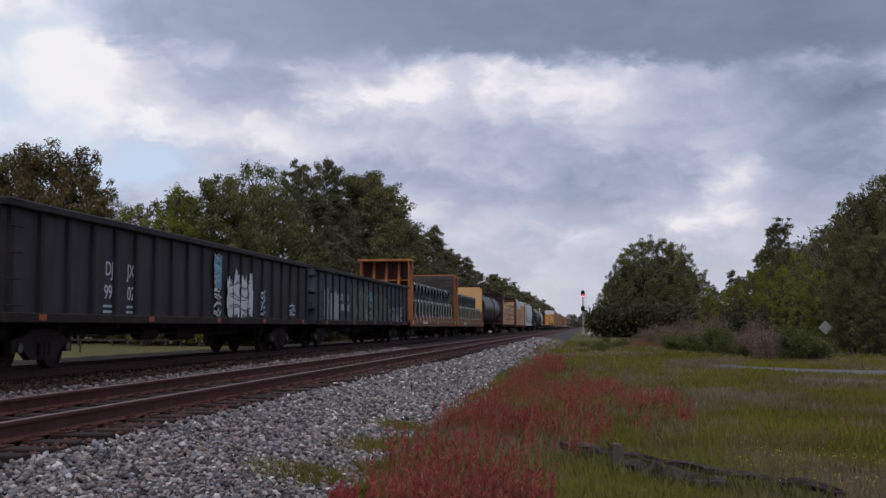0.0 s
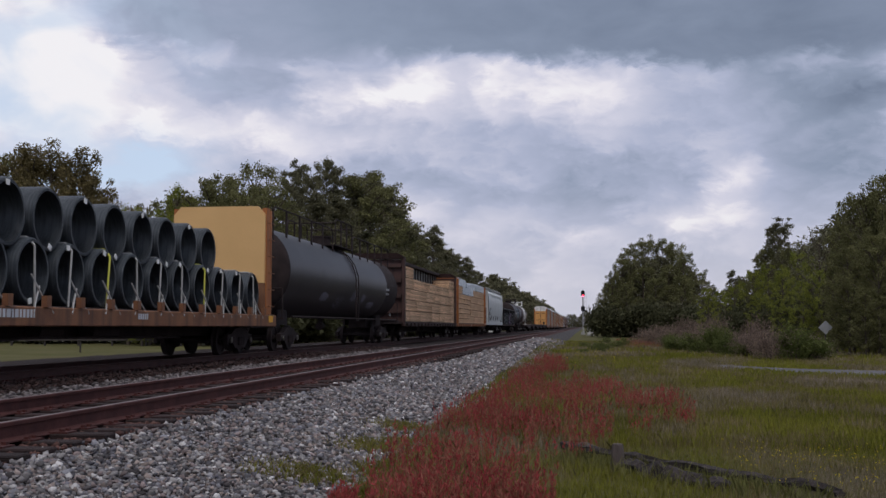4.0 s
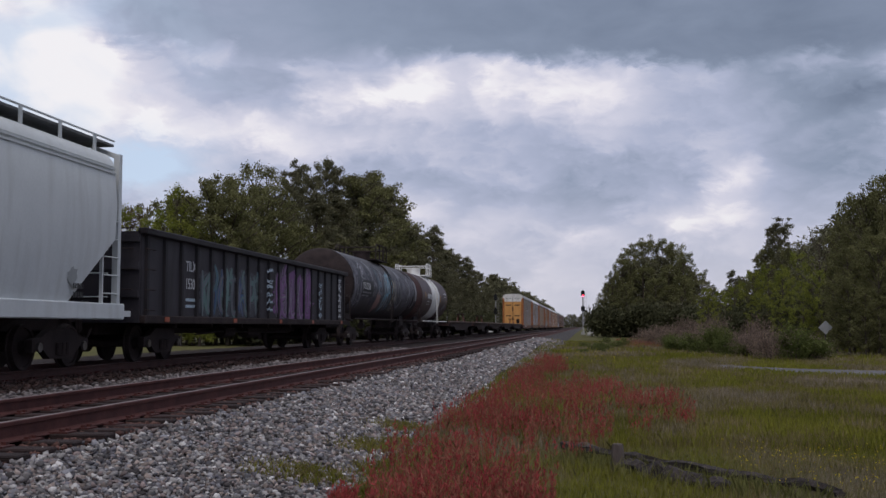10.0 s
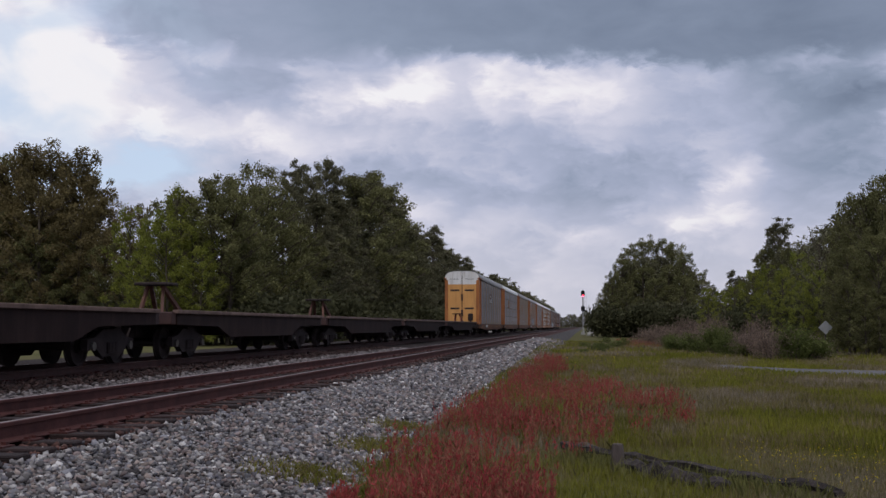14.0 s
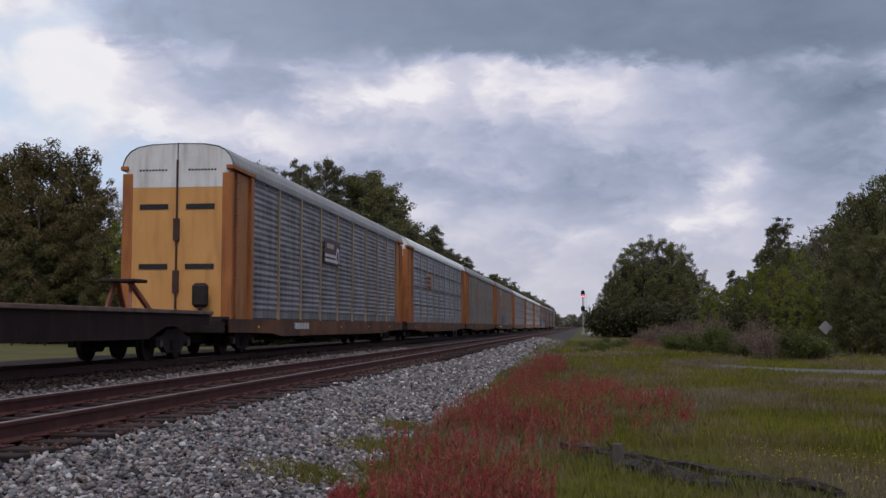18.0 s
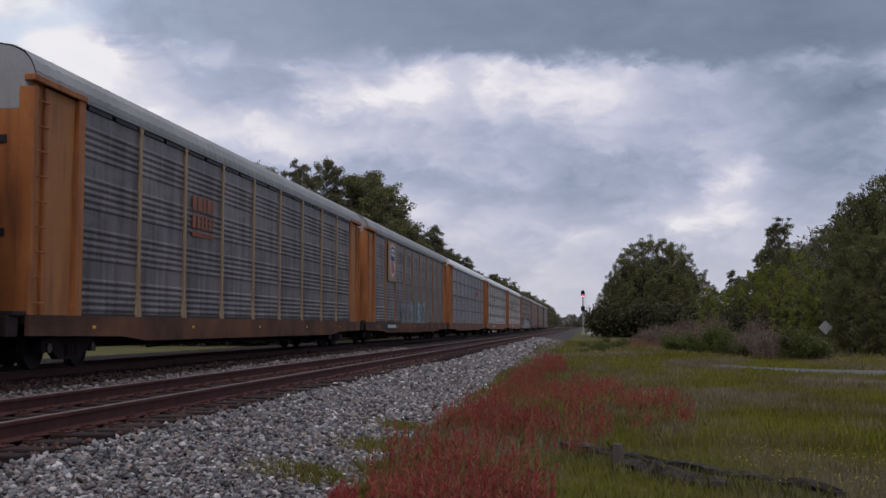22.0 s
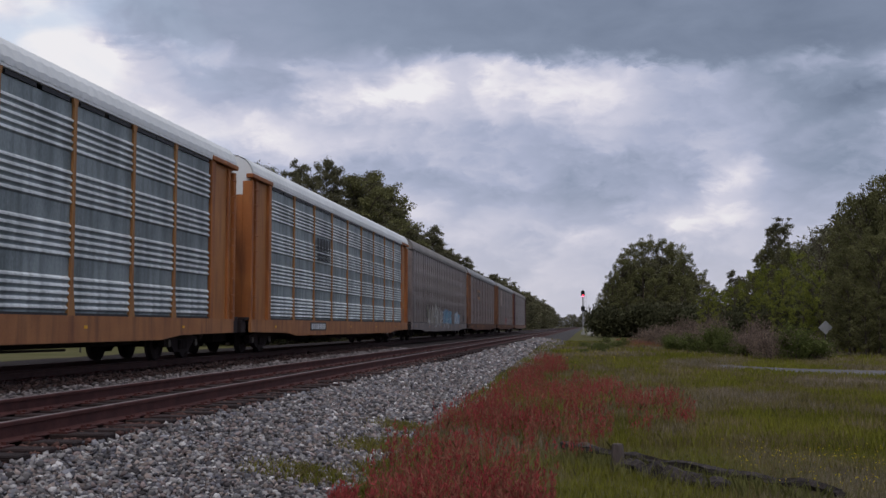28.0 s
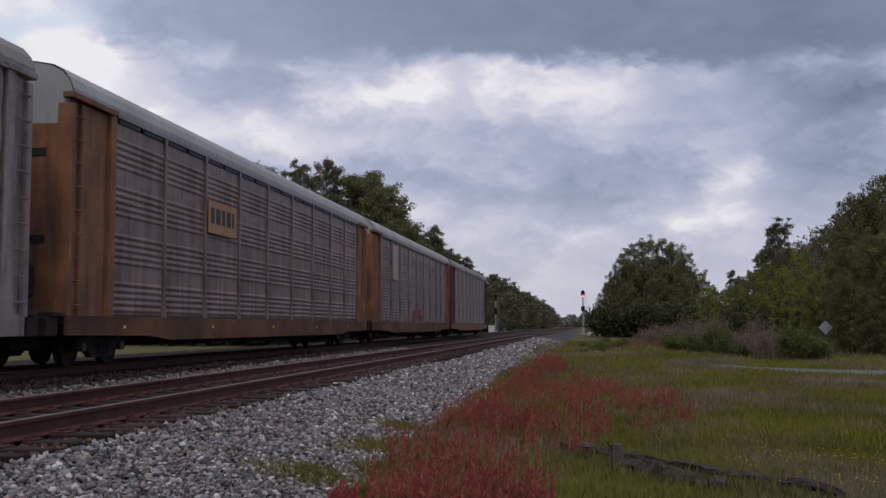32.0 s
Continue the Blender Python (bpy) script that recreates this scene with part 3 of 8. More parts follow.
    stand([tree("broadleaf_tree", 14, LEAF_PALE, 3, 1500, 0.15)], "pale half-bare tree with thin twigs", pale, "pale trees")


def shrub(seed, leaves, count=1500, size=0.07, twiggy=False):
    """A bush about 1.6 m high and 2 m broad: stems and leaves."""
    rng = np.random.default_rng(seed)
    root = new("bush")
    bm = bmesh.new()
    tips = []
    for k in range(14 if not twiggy else 30):
        a, d, h = rng.uniform(0, 6.283), rng.uniform(0.2, 1.0), rng.uniform(0.6, 1.55)
        tip = (d * math.cos(a), d * math.sin(a), h)
        rod(bm, (0.25 * d * math.cos(a), 0.25 * d * math.sin(a), -0.05), tip, 0.012, 4)
        tips.append(tip)
    part("branchwork", bm, BARK, root)
    per = count // len(tips)
    c = np.concatenate([np.array(t) * (1, 1, 0.82) + rng.normal(size=(per, 3)) * (0.26, 0.26, 0.24) for t in tips])
    c[:, 2] = np.maximum(c[:, 2], 0.03)
    n = len(c)
    a = unit(rng.normal(size=(n, 3)) + ((0, 0, 0.9) if twiggy else (0, 0, 0.1)))
    b = unit(np.cross(a, rng.normal(size=(n, 3)))) * (0.35 if twiggy else 1.0)
    s = rng.uniform(0.6, 1.4, (n, 1)) * size
    part("foliage", cards("foliage", c, a * s, b * s, leaves), None, root)
    return root


def plant(protos, label, spots, group, category="bush"):
    rnd = random.Random(len(spots) + 3)
    for i, (x, y, h, w) in enumerate(spots):
        m = Matrix.Translation((x, y, ground_height(x, y) - 0.02)) @ Matrix.Rotation(rnd.uniform(0, 6.28), 4, "Z") @ Matrix.Diagonal((w, w, h / 1.6, 1))
        ob = protos[i] if i < len(protos) else copy_thing(protos[i % len(protos)], Matrix.Translation((0, 0, 0)))
        ob.matrix_basis = m
        tagged(ob, label, category, group)


def build_bushes():
    rnd = random.Random(21)
    TWIG = leafmat("dry_twigs", (0.155, 0.112, 0.092), (0.245, 0.185, 0.15))
    BUSH = leafmat("bush_leaves", (0.07, 0.088, 0.026), (0.125, 0.145, 0.045))
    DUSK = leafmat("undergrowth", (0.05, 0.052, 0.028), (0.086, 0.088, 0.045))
    heap = [(4.9, 82, 1.3, 1.3), (5.6, 76, 1.5, 1.3), (6.3, 70, 1.95, 0.9), (6.0, 64, 1.25, 1.0), (6.9, 60, 2.0, 0.7), (7.6, 57, 1.3, 0.8), (8.4, 55, 1.9, 0.7), (9.1, 53, 1.3, 0.8), (9.6, 51, 1.25, 0.9), (7.2, 51, 1.2, 0.7), (8.0, 49, 1.35, 0.8), (5.3, 70, 1.2, 1.0), (7.0, 64, 1.7, 1.0), (10.2, 52, 0.9, 0.9)]
    plant([shrub(41, TWIG, 2600, 0.09, True), shrub(42, TWIG, 2600, 0.09, True)], "tangle of dry reddish-brown brush", heap, "brush heap")
    green = [(5.7, 58, 1.1, 0.7), (6.3, 56, 1.5, 0.55), (8.9, 49, 1.6, 0.6), (5.2, 66, 1.0, 0.8), (9.2, 50, 1.3, 0.8), (7.2, 51, 0.7, 0.6), (6.7, 54, 1.4, 0.6), (9.9, 50, 1.0, 0.8), (5.0, 62, 0.9, 0.7)]
    plant([shrub(43, BUSH, 2400, 0.07), shrub(44, BUSH, 2400, 0.07)], "green leafy bush at the brush heap", green, "bushes in the meadow")
    weeds = [(0.4, 62, 0.44, 0.40), (0.9, 58, 0.50, 0.40), (1.2, 64, 0.50, 0.48), (0.1, 70, 0.44, 0.48), (1.8, 70, 0.55, 0.56), (0.7, 66, 0.50, 0.40), (-0.2, 56, 0.33, 0.40), (2.4, 75, 0.50, 0.56), (3.2, 84, 0.55, 0.64), (1.5, 88, 0.55, 0.64)]
    plant([shrub(45, BUSH, 1500, 0.06)], "tall green weeds at the ballast's edge", weeds, "weeds", "weeds")
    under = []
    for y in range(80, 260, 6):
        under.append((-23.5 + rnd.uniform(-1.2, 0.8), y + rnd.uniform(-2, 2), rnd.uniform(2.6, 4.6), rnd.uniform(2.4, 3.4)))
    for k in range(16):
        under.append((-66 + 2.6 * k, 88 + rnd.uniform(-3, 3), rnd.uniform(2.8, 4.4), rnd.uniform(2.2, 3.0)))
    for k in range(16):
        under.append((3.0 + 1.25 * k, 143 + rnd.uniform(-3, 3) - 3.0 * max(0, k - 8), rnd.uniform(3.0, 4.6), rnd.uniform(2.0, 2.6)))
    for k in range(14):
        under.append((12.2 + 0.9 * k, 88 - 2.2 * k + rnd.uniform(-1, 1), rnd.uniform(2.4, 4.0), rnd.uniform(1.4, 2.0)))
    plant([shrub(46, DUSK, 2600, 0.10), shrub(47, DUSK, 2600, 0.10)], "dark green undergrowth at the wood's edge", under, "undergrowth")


build_trees()
build_bushes()


# ---- stones, grass and small things of the meadow ----
def bed_height(x):
    pts = ((-16.2, -0.8), (-15.4, -0.62), (-12.6, -0.20), (-9.3, -0.19), (-9.1, -0.20), (-8.15, -0.28), (-7.15, -0.25), (-6.75, -0.25), (-4.2, -0.25), (-3.95, -0.27), (-1.95, -0.60), (-1.55, -0.75))
    return np.interp(x, [p[0] for p in pts], [p[1] for p in pts])


def soup(name, verts, sides, material):
    """A mesh of loose faces with the same number of corners each."""
    n = len(verts) // sides
    me = bpy.data.meshes.new(name)
    me.vertices.add(len(verts))
    me.vertices.foreach_set("co", verts.astype(np.float32).ravel())
    me.loops.add(len(verts))
    me.loops.foreach_set("vertex_index", np.arange(len(verts), dtype=np.int32))
    me.polygons.add(n)
    me.polygons.foreach_set("loop_start", np.arange(0, len(verts), sides, dtype=np.int32))
    me.update(calc_edges=True)
    me.materials.append(material)
    return me


def stones(name, x0, x1, y0, y1, count, low, high, material, seed, label, lift=0.0):
    rng = np.random.default_rng(seed)
    bm = bmesh.new()
    bmesh.ops.create_icosphere(bm, subdivisions=1, radius=1.0)
    base = np.array([v.co for v in bm.verts])
    tris = np.array([[v.index for v in f.verts] for f in bm.faces], dtype=np.int32)
    bm.free()
    y = y0 + (y1 - y0) * rng.uniform(0, 1, count) ** 1.35
    x = rng.uniform(x0, x1, count)
    size = rng.uniform(low, high, count) * (1.0 + 0.25 * rng.uniform(0, 1, count) ** 4) * (1.0 + (y - y0) / 70.0)
    v = base[None] * (1 + rng.uniform(-0.55, 0.40, (count, 12, 1)))
    v = v * np.stack([rng.uniform(0.7, 1.3, count), rng.uniform(0.7, 1.3, count), rng.uniform(0.45, 0.85, count)], 1)[:, None, :]
    a = rng.uniform(0, 6.283, count)
    t = rng.normal(0, 0.6, count)
    ca, sa, ct, st = np.cos(a), np.sin(a), np.cos(t), np.sin(t)
    vx, vy, vz = v[..., 0], v[..., 1], v[..., 2]
    vy, vz = vy * ct[:, None] - vz * st[:, None], vy * st[:, None] + vz * ct[:, None]
    vx, vy = vx * ca[:, None] - vy * sa[:, None], vx * sa[:, None] + vy * ca[:, None]
    v = np.stack([vx, vy, vz], 2) * size[:, None, None]
    z = bed_height(x) + size * rng.uniform(-0.2, 0.95, count) + lift
    v += np.stack([x, y, z], 1)[:, None, :]
    me = bpy.data.meshes.new(name)
    me.vertices.add(count * 12)
    me.vertices.foreach_set("co", v.astype(np.float32).ravel())
    idx = (tris[None] + (np.arange(count) * 12)[:, None, None]).astype(np.int32).ravel()
    me.loops.add(len(idx))
    me.loops.foreach_set("vertex_index", idx)
    me.polygons.add(count * 20)
    me.polygons.foreach_set("loop_start", np.arange(0, len(idx), 3, dtype=np.int32))
    me.update(calc_edges=True)
    me.materials.append(material)
    tagged(new(name, me), label, "stones", kind="stuff")


def height_at(x, y):
    h = np.array([ground_height(a, b) for a, b in zip(x, y)])
    return np.where(x < -1.7, np.maximum(h, bed_height(x)), h)


def blades(name, x, y, high, wide, material, seed, label, lean=0.35, category="grass"):
    rng = np.random.default_rng(seed)
    n = len(x)
    z = height_at(x, y) - 0.01
    a = rng.uniform(0, 6.283, n)
    h = high * rng.uniform(0.5, 1.25, n)
    bend = h * rng.uniform(0.1, lean * 2, n)
    d = rng.uniform(0, 6.283, n)
    foot = np.stack([x, y, z], 1)
    side = np.stack([np.cos(a), np.sin(a), np.zeros(n)], 1) * (wide * rng.uniform(0.6, 1.3, n))[:, None]
    mid = foot + np.stack([np.cos(d) * bend * 0.3, np.sin(d) * bend * 0.3, h * 0.6], 1)
    tip = foot + np.stack([np.cos(d) * bend, np.sin(d) * bend, h], 1)
    v = np.stack([foot - side, foot + side, mid + side * 0.7, tip, mid - side * 0.7], 1).reshape(-1, 3)
    tagged(new(name, soup(name, v, 5, material)), label, category, kind="stuff")


def scatter(rng, count, y0, y1, spread_left, spread_right, power=1.5):
    """Points over the part of the meadow in view: left and right edges as slopes from the camera."""
    y = y0 + (y1 - y0) * rng.uniform(0, 1, count) ** power
    x = spread_left(y) + (spread_right(y) - spread_left(y)) * rng.uniform(0, 1, count)
    return x, y


def sorrel(name, x, y, material, stem, seed, label, tall=1.0):
    """Red-seeded stalks: a thin stem and small seed clusters up its top half."""
    rng = np.random.default_rng(seed)
    n, k = len(x), 14
    z = height_at(x, y)
    h = rng.uniform(0.22, 0.46, n) * tall
    d, bend = rng.uniform(0, 6.283, n), rng.uniform(0.0, 0.09, n)
    f = rng.uniform(0.35, 1.0, (n, k))
    c = np.stack([x[:, None] + np.cos(d)[:, None] * bend[:, None] * f, y[:, None] + np.sin(d)[:, None] * bend[:, None] * f, z[:, None] + h[:, None] * f], 2)
    c = (c + rng.normal(0, 0.008, c.shape)).reshape(-1, 3)
    m = len(c)
    a = unit(rng.normal(size=(m, 3)) + (0, 0, 2.2))
    b = unit(np.cross(a, rng.normal(size=(m, 3))))
    s = rng.uniform(0.6, 1.3, (m, 1)) * 0.013
    plants = tagged(new(name, cards(name, c, a * s * 2.0, b * s * 0.9, material)), label, "wildflowers", kind="stuff")
    side = np.stack([np.cos(d + 1.57), np.sin(d + 1.57), np.zeros(n)], 1) * 0.003
    foot = np.stack([x, y, z], 1)
    tip = np.stack([x + np.cos(d) * bend, y + np.sin(d) * bend, z + h], 1)
    v = np.stack([foot - side, foot + side, tip], 1).reshape(-1, 3)
    part("stalk_tuft", soup("stalk_tuft", v, 3, stem), None, plants)


def build_meadow():
    MIDSTONE = surf("dusty_ballast_stone", (0.08, 0.07, 0.072), (0.185, 0.165, 0.17), 6.0, 0.85, 0, 0.3, 60.0, vary=0.7, spec=0.2)
    DARKSTONE = surf("dark_ballast_stone", (0.02, 0.011, 0.011), (0.052, 0.031, 0.029), 6.0, 0.8, 0, 0.3, 60.0, vary=0.5, spec=0.2)
    stones("ballast_stones", -4.12, -1.6, 5.5, 20.0, 31000, 0.011, 0.031, PEBBLE, 1, "grey and white crushed ballast stones on the shoulder")
    stones("ballast_stones", -4.12, -1.5, 18.0, 46.0, 16000, 0.020, 0.038, PEBBLE, 2, "grey and white crushed ballast stones on the shoulder")
    stones("ballast_stones", -4.12, -1.5, 44.0, 95.0, 6000, 0.045, 0.075, PEBBLE, 12, "grey and white crushed ballast stones on the shoulder")
    stones("ballast_stones", -8.65, -7.1, 8.0, 50.0, 8500, 0.026, 0.045, MIDSTONE, 3, "grey ballast stones between the tracks")
    RUSTY_STONE = surf("rusty_ballast_stone", (0.058, 0.026, 0.022), (0.135, 0.074, 0.064), 6.0, 0.9, 0, 0.3, 60.0, vary=0.5, spec=0.2)
    stones("ballast_stones", -6.85, -4.6, 7.0, 40.0, 7000, 0.024, 0.042, RUSTY_STONE, 4, "rust-stained ballast stones between the rails", -0.01)
    stones("ballast_stones", -9.9, -8.6, 9.0, 50.0, 3500, 0.026, 0.044, DARKSTONE, 5, "dark red-brown ballast stones beside the far rail")

    stones("ballast_stones", -4.88, -4.32, 6.5, 34.0, 5200, 0.016, 0.034, RUSTY_STONE, 6, "rust-stained ballast stones between the tie ends", 0.02)
    stones("ballast_stones", -4.40, -4.05, 6.5, 30.0, 2400, 0.016, 0.034, PEBBLE, 16, "grey ballast stones at the tie ends", 0.012)

    GREEN = leafmat("grass_blades", (0.135, 0.142, 0.02), (0.225, 0.22, 0.04))
    OLIVE = leafmat("olive_grass", (0.16, 0.136, 0.056), (0.25, 0.205, 0.097))
    STRAW = leafmat("straw_grass", (0.21, 0.175, 0.13), (0.30, 0.25, 0.185))
    RED = leafmat("sorrel_seed", (0.26, 0.043, 0.047), (0.39, 0.082, 0.077))
    PINK = leafmat("pale_sorrel_seed", (0.25, 0.09, 0.067), (0.335, 0.14, 0.097))
    GOLDEN = leafmat("yellow_flowers", (0.55, 0.42, 0.03), (0.70, 0.55, 0.05))
    rng = np.random.default_rng(9)

    def left(y):
        return np.full_like(y, -1.9) - 0.012 * y

    def right(y):
        return 0.30 * y + 0.6
    lab = "rough green and olive meadow grass"
    for k, (y0, y1, cnt, high, wide) in enumerate(((6.5, 14, 76000, 0.080, 0.0028), (13, 27, 56000, 0.13, 0.007), (26, 52, 46000, 0.16, 0.014), (50, 100, 26000, 0.22, 0.035))):
        x, y = scatter(rng, cnt, y0, y1, left, right, 1.15)
        tone = np.array([noise.noise((a * 0.35, b * 0.16, 2.0)) + 0.6 * noise.noise((a * 1.3, b * 0.6, 7.0)) for a, b in zip(x, y)]) + rng.normal(0, 0.22, cnt)
        off_road = ~((x > 4.5) & (np.abs(y - (34.6 + 4.4 * np.exp(-(x - 4.5) / 3.0)) - 0.3) < 2.0))
        for mt, sel, nm in ((GREEN, tone > 0.14, "grass"), (OLIVE, (tone <= 0.14) & (tone > -0.34), "grass"), (STRAW, tone <= -0.34, "dry_grass")):
            q = sel & off_road
            blades(nm, x[q], y[q], high, wide, mt, 100 + k, lean=0.2, label=lab if nm == "grass" else "pale dry straw-coloured grass")
    # sorrel in drifts beside the ballast
    cnt = 30000
    x, y = scatter(rng, cnt, 7.2, 46, lambda v: np.full_like(v, -2.6), lambda v: np.full_like(v, 2.6), 1.5)
    far_edge = np.interp(y, [7, 9, 11, 13, 16, 20, 24, 30, 46], [-0.4, -0.35, -0.2, 0.6, 1.35, 1.2, 0.1, -0.6, -1.2])
    near_edge = np.interp(y, [7, 9, 11.6, 15, 20, 30, 46], [-1.65, -1.72, -1.98, -1.88, -1.80, -1.78, -1.85])
    drift = np.array([noise.noise((a * 0.9, b * 0.45, 4.0)) + 0.5 * noise.noise((a * 2.3, b * 1.1, 8.0)) for a, b in zip(x, y)])
    keep = (x > near_edge) & (x < far_edge + 0.5 * drift) & (drift + rng.normal(0, 0.26, cnt) > np.interp(y, [8, 12, 16], [0.05, 0.08, 0.14]))
    pick = rng.uniform(0, 1, cnt) < 0.6
    sorrel("red_sorrel", x[keep & pick], y[keep & pick], RED, OLIVE, 5, "drifts of crimson-seeded sorrel stalks beside the ballast")
    sorrel("red_sorrel", x[keep & ~pick], y[keep & ~pick], PINK, OLIVE, 6, "drifts of brick-red sorrel stalks beside the ballast")
    amid = keep & (rng.uniform(0, 1, cnt) < 0.8)
    blades("grass", x[amid] + 0.05, y[amid], 0.24, 0.006, OLIVE, 41, "taller olive grass among the red sorrel")
    blades("grass", x[amid][::2] - 0.06, y[amid][::2], 0.26, 0.006, GREEN, 42, "taller green grass among the red sorrel")
    x, y = rng.uniform(2.6, 6.0, 1500), rng.uniform(70, 100, 1500)
    sorrel("red_sorrel", x, y, PINK, OLIVE, 7, "far patch of red sorrel in the meadow")
    # tufts on the stones
    xs, ys = [], []
    for cx, cy, rx, ry, c in ((-2.37, 14.1, 0.40, 0.5, 1100), (-2.36, 11.9, 0.32, 0.5, 900), (-2.15, 12.6, 0.25, 0.5, 500), (-2.46, 9.5, 0.46, 0.45, 1000), (-2.0, 10.4, 0.22, 0.7, 700), (-1.82, 9.1, 0.16, 0.4, 500), (-2.1, 44, 0.5, 5, 900), (-2.2, 33, 0.3, 2.5, 500), (-1.9, 17, 0.25, 1.6, 700)):
        xs.append(rng.normal(cx, rx * 0.5, c))
        ys.append(rng.normal(cy, ry * 0.5, c))
    x, y = np.concatenate(xs), np.concatenate(ys)
    blades("grass_tufts", x, y, 0.08, 0.006, OLIVE, 31, "low olive tufts growing on the ballast")
    blades("grass_tufts", x[::2] + 0.03, y[::2], 0.09, 0.006, GREEN, 32, "low green tufts growing on the ballast")
    x, y = rng.normal(-1.80, 0.05, 60), rng.normal(8.05, 0.08, 60)
    sorrel("red_sorrel", x, y, RED, OLIVE, 8, "clump of crimson sorrel on the ballast", 0.55)
    # small yellow flowers
    x, y = rng.uniform(1.4, 3.6, 420), rng.uniform(9.0, 12.5, 420)
    z = height_at(x, y) + rng.uniform(0.08, 0.18, 420)
    c = np.stack([x, y, z], 1)
    a = unit(rng.normal(size=(420, 3)))
    b = unit(np.cross(a, rng.normal(size=(420, 3))))
    tagged(new("yellow_flowers", cards("yellow_flowers", c, a * 0.008, b * 0.013, GOLDEN)), "tiny yellow flowers in the grass", "flowers", kind="stuff")
    x, y = rng.normal(0.1, 0.8, 150), rng.normal(48, 6, 150)
    z = height_at(x, y) + rng.uniform(0.12, 0.3, 150)
    c = np.stack([x, y, z], 1)
    a = unit(rng.normal(size=(150, 3)))
    b = unit(np.cross(a, rng.normal(size=(150, 3))))
    tagged(new("yellow_flowers", cards("yellow_flowers", c, a * 0.02, b * 0.03, GOLDEN)), "yellow-green weed flowers beside the ballast", "flowers", kind="stuff")


def build_small():
    ROT = surf("rotten_wood", (0.014, 0.011, 0.012), (0.070, 0.056, 0.055), 5.0, 0.9, 0, 1.0, 24.0, stretch=(3, 3, 3))
    GREYWOOD = surf("weathered_wood", (0.055, 0.043, 0.040), (0.115, 0.092, 0.086), 5.0, 0.9, 0, 0.6, 24.0, stretch=(4, 4, 0.6))
    # a rotten log lying in the grass
    def log(points, r, name, label):
        bm = bmesh.new()
        loops = []
        a, b = Vector(points[0]), Vector(points[-1])
        side = (b - a).cross(Vector((0, 0, 1))).normalized()
        for i in range(29):
            f = i / 28
            c = a.lerp(b, f) + Vector((0, 0, 0.05 * noise.noise((f * 6, r, 1.0))))
            loop = []
            for k in range(10):
                q = 2 * math.pi * k / 10
                rr = r * (1 + 0.55 * noise.noise((f * 14, k * 1.7, r * 10)) + 0.35 * noise.noise((f * 45, k * 2.9, r * 7)))
                loop.append(c + side * (rr * math.cos(q) * 1.15) + Vector((0, 0, rr * math.sin(q))))
            loops.append(loop)
        rings(bm, loops)
        tagged(new(name, finish(name, bm, ROT)), label, "log")
    log([(-0.25, 12.15, -0.49), (2.0, 9.1, -0.52)], 0.040, "rotten_log", "long rotten blackened log lying in the grass")
    log([(0.38, 10.75, -0.56), (1.15, 9.5, -0.60)], 0.10, "broken_log", "thick broken dark log in the grass")
    bm = bmesh.new()
    loops = []
    for z, r in ((-0.7, 0.075), (-0.5, 0.068), (-0.42, 0.062), (-0.34, 0.055)):
        loops.append([(0.30 + r * math.cos(0.785 * k) * (1 + 0.25 * noise.noise((k, z * 3, 0))), 10.85 + r * math.sin(0.785 * k), z + (0.05 * noise.noise((k * 2.0, 1, 1)) if z > -0.4 else 0)) for k in range(8)])
    rings(bm, loops)
    tagged(new("broken_post", finish("broken_post", bm, GREYWOOD)), "grey weathered broken post stub in the grass", "post")
    bm = bmesh.new()
    bmesh.ops.create_icosphere(bm, subdivisions=2, radius=0.09)
    for v in bm.verts:
        v.co = Vector((v.co.x * 1.3, v.co.y, v.co.z * 0.7)) * (1 + 0.3 * noise.noise(v.co * 9)) + Vector((-0.02, 11.95, -0.50))
    tagged(new("rock", finish("rock", bm, GREYWOOD)), "grey-brown lump of broken wood", "debris")

    # weeds grown over the log
    rng = np.random.default_rng(77)
    f = rng.uniform(0, 1, 1500)
    OVER = leafmat("weeds_over_log", (0.13, 0.135, 0.045), (0.22, 0.21, 0.08))
    blades("grass", -0.25 + 2.25 * f + rng.normal(-0.10, 0.14, 1500), 12.15 - 3.05 * f + rng.normal(-0.40, 0.28, 1500), 0.15, 0.005, OVER, 78, "olive weeds grown over the rotten log")

    # the diamond road sign, its grey back to the camera
    METAL = surf("sign_back", (0.26, 0.27, 0.28), (0.34, 0.35, 0.36), 3.0, 0.5, 0.5, 0.05, 20.0)
    sign = tagged(new("road_sign"), "grey diamond road sign seen on a thin post", "sign")
    sign.location = (12.6, 60.0, -0.75)
    bm = bmesh.new()
    prism(bm, [(0.0, 1.12), (0.37, 1.49), (0.0, 1.86), (-0.37, 1.49)], -0.006, 0.006)
    part("sign_plate", bm, METAL, sign, "pale grey metal diamond plate")
    bm = bmesh.new()
    box(bm, -0.03, 0.03, 0.01, 0.05, 0.0, 1.8)
    part("post", bm, IRON_POST, sign)

    # the two signal masts
    SILVER = surf("mast_paint", (0.30, 0.30, 0.31), (0.42, 0.42, 0.43), 3.0, 0.5, 0.3, 0.05, 20.0)
    LENS = glow("red_signal_light", (1.0, 0.05, 0.10), 9.0)
    DARKLENS = surf("dark_lens", (0.02, 0.02, 0.02), (0.03, 0.03, 0.03), 3.0, 0.2)
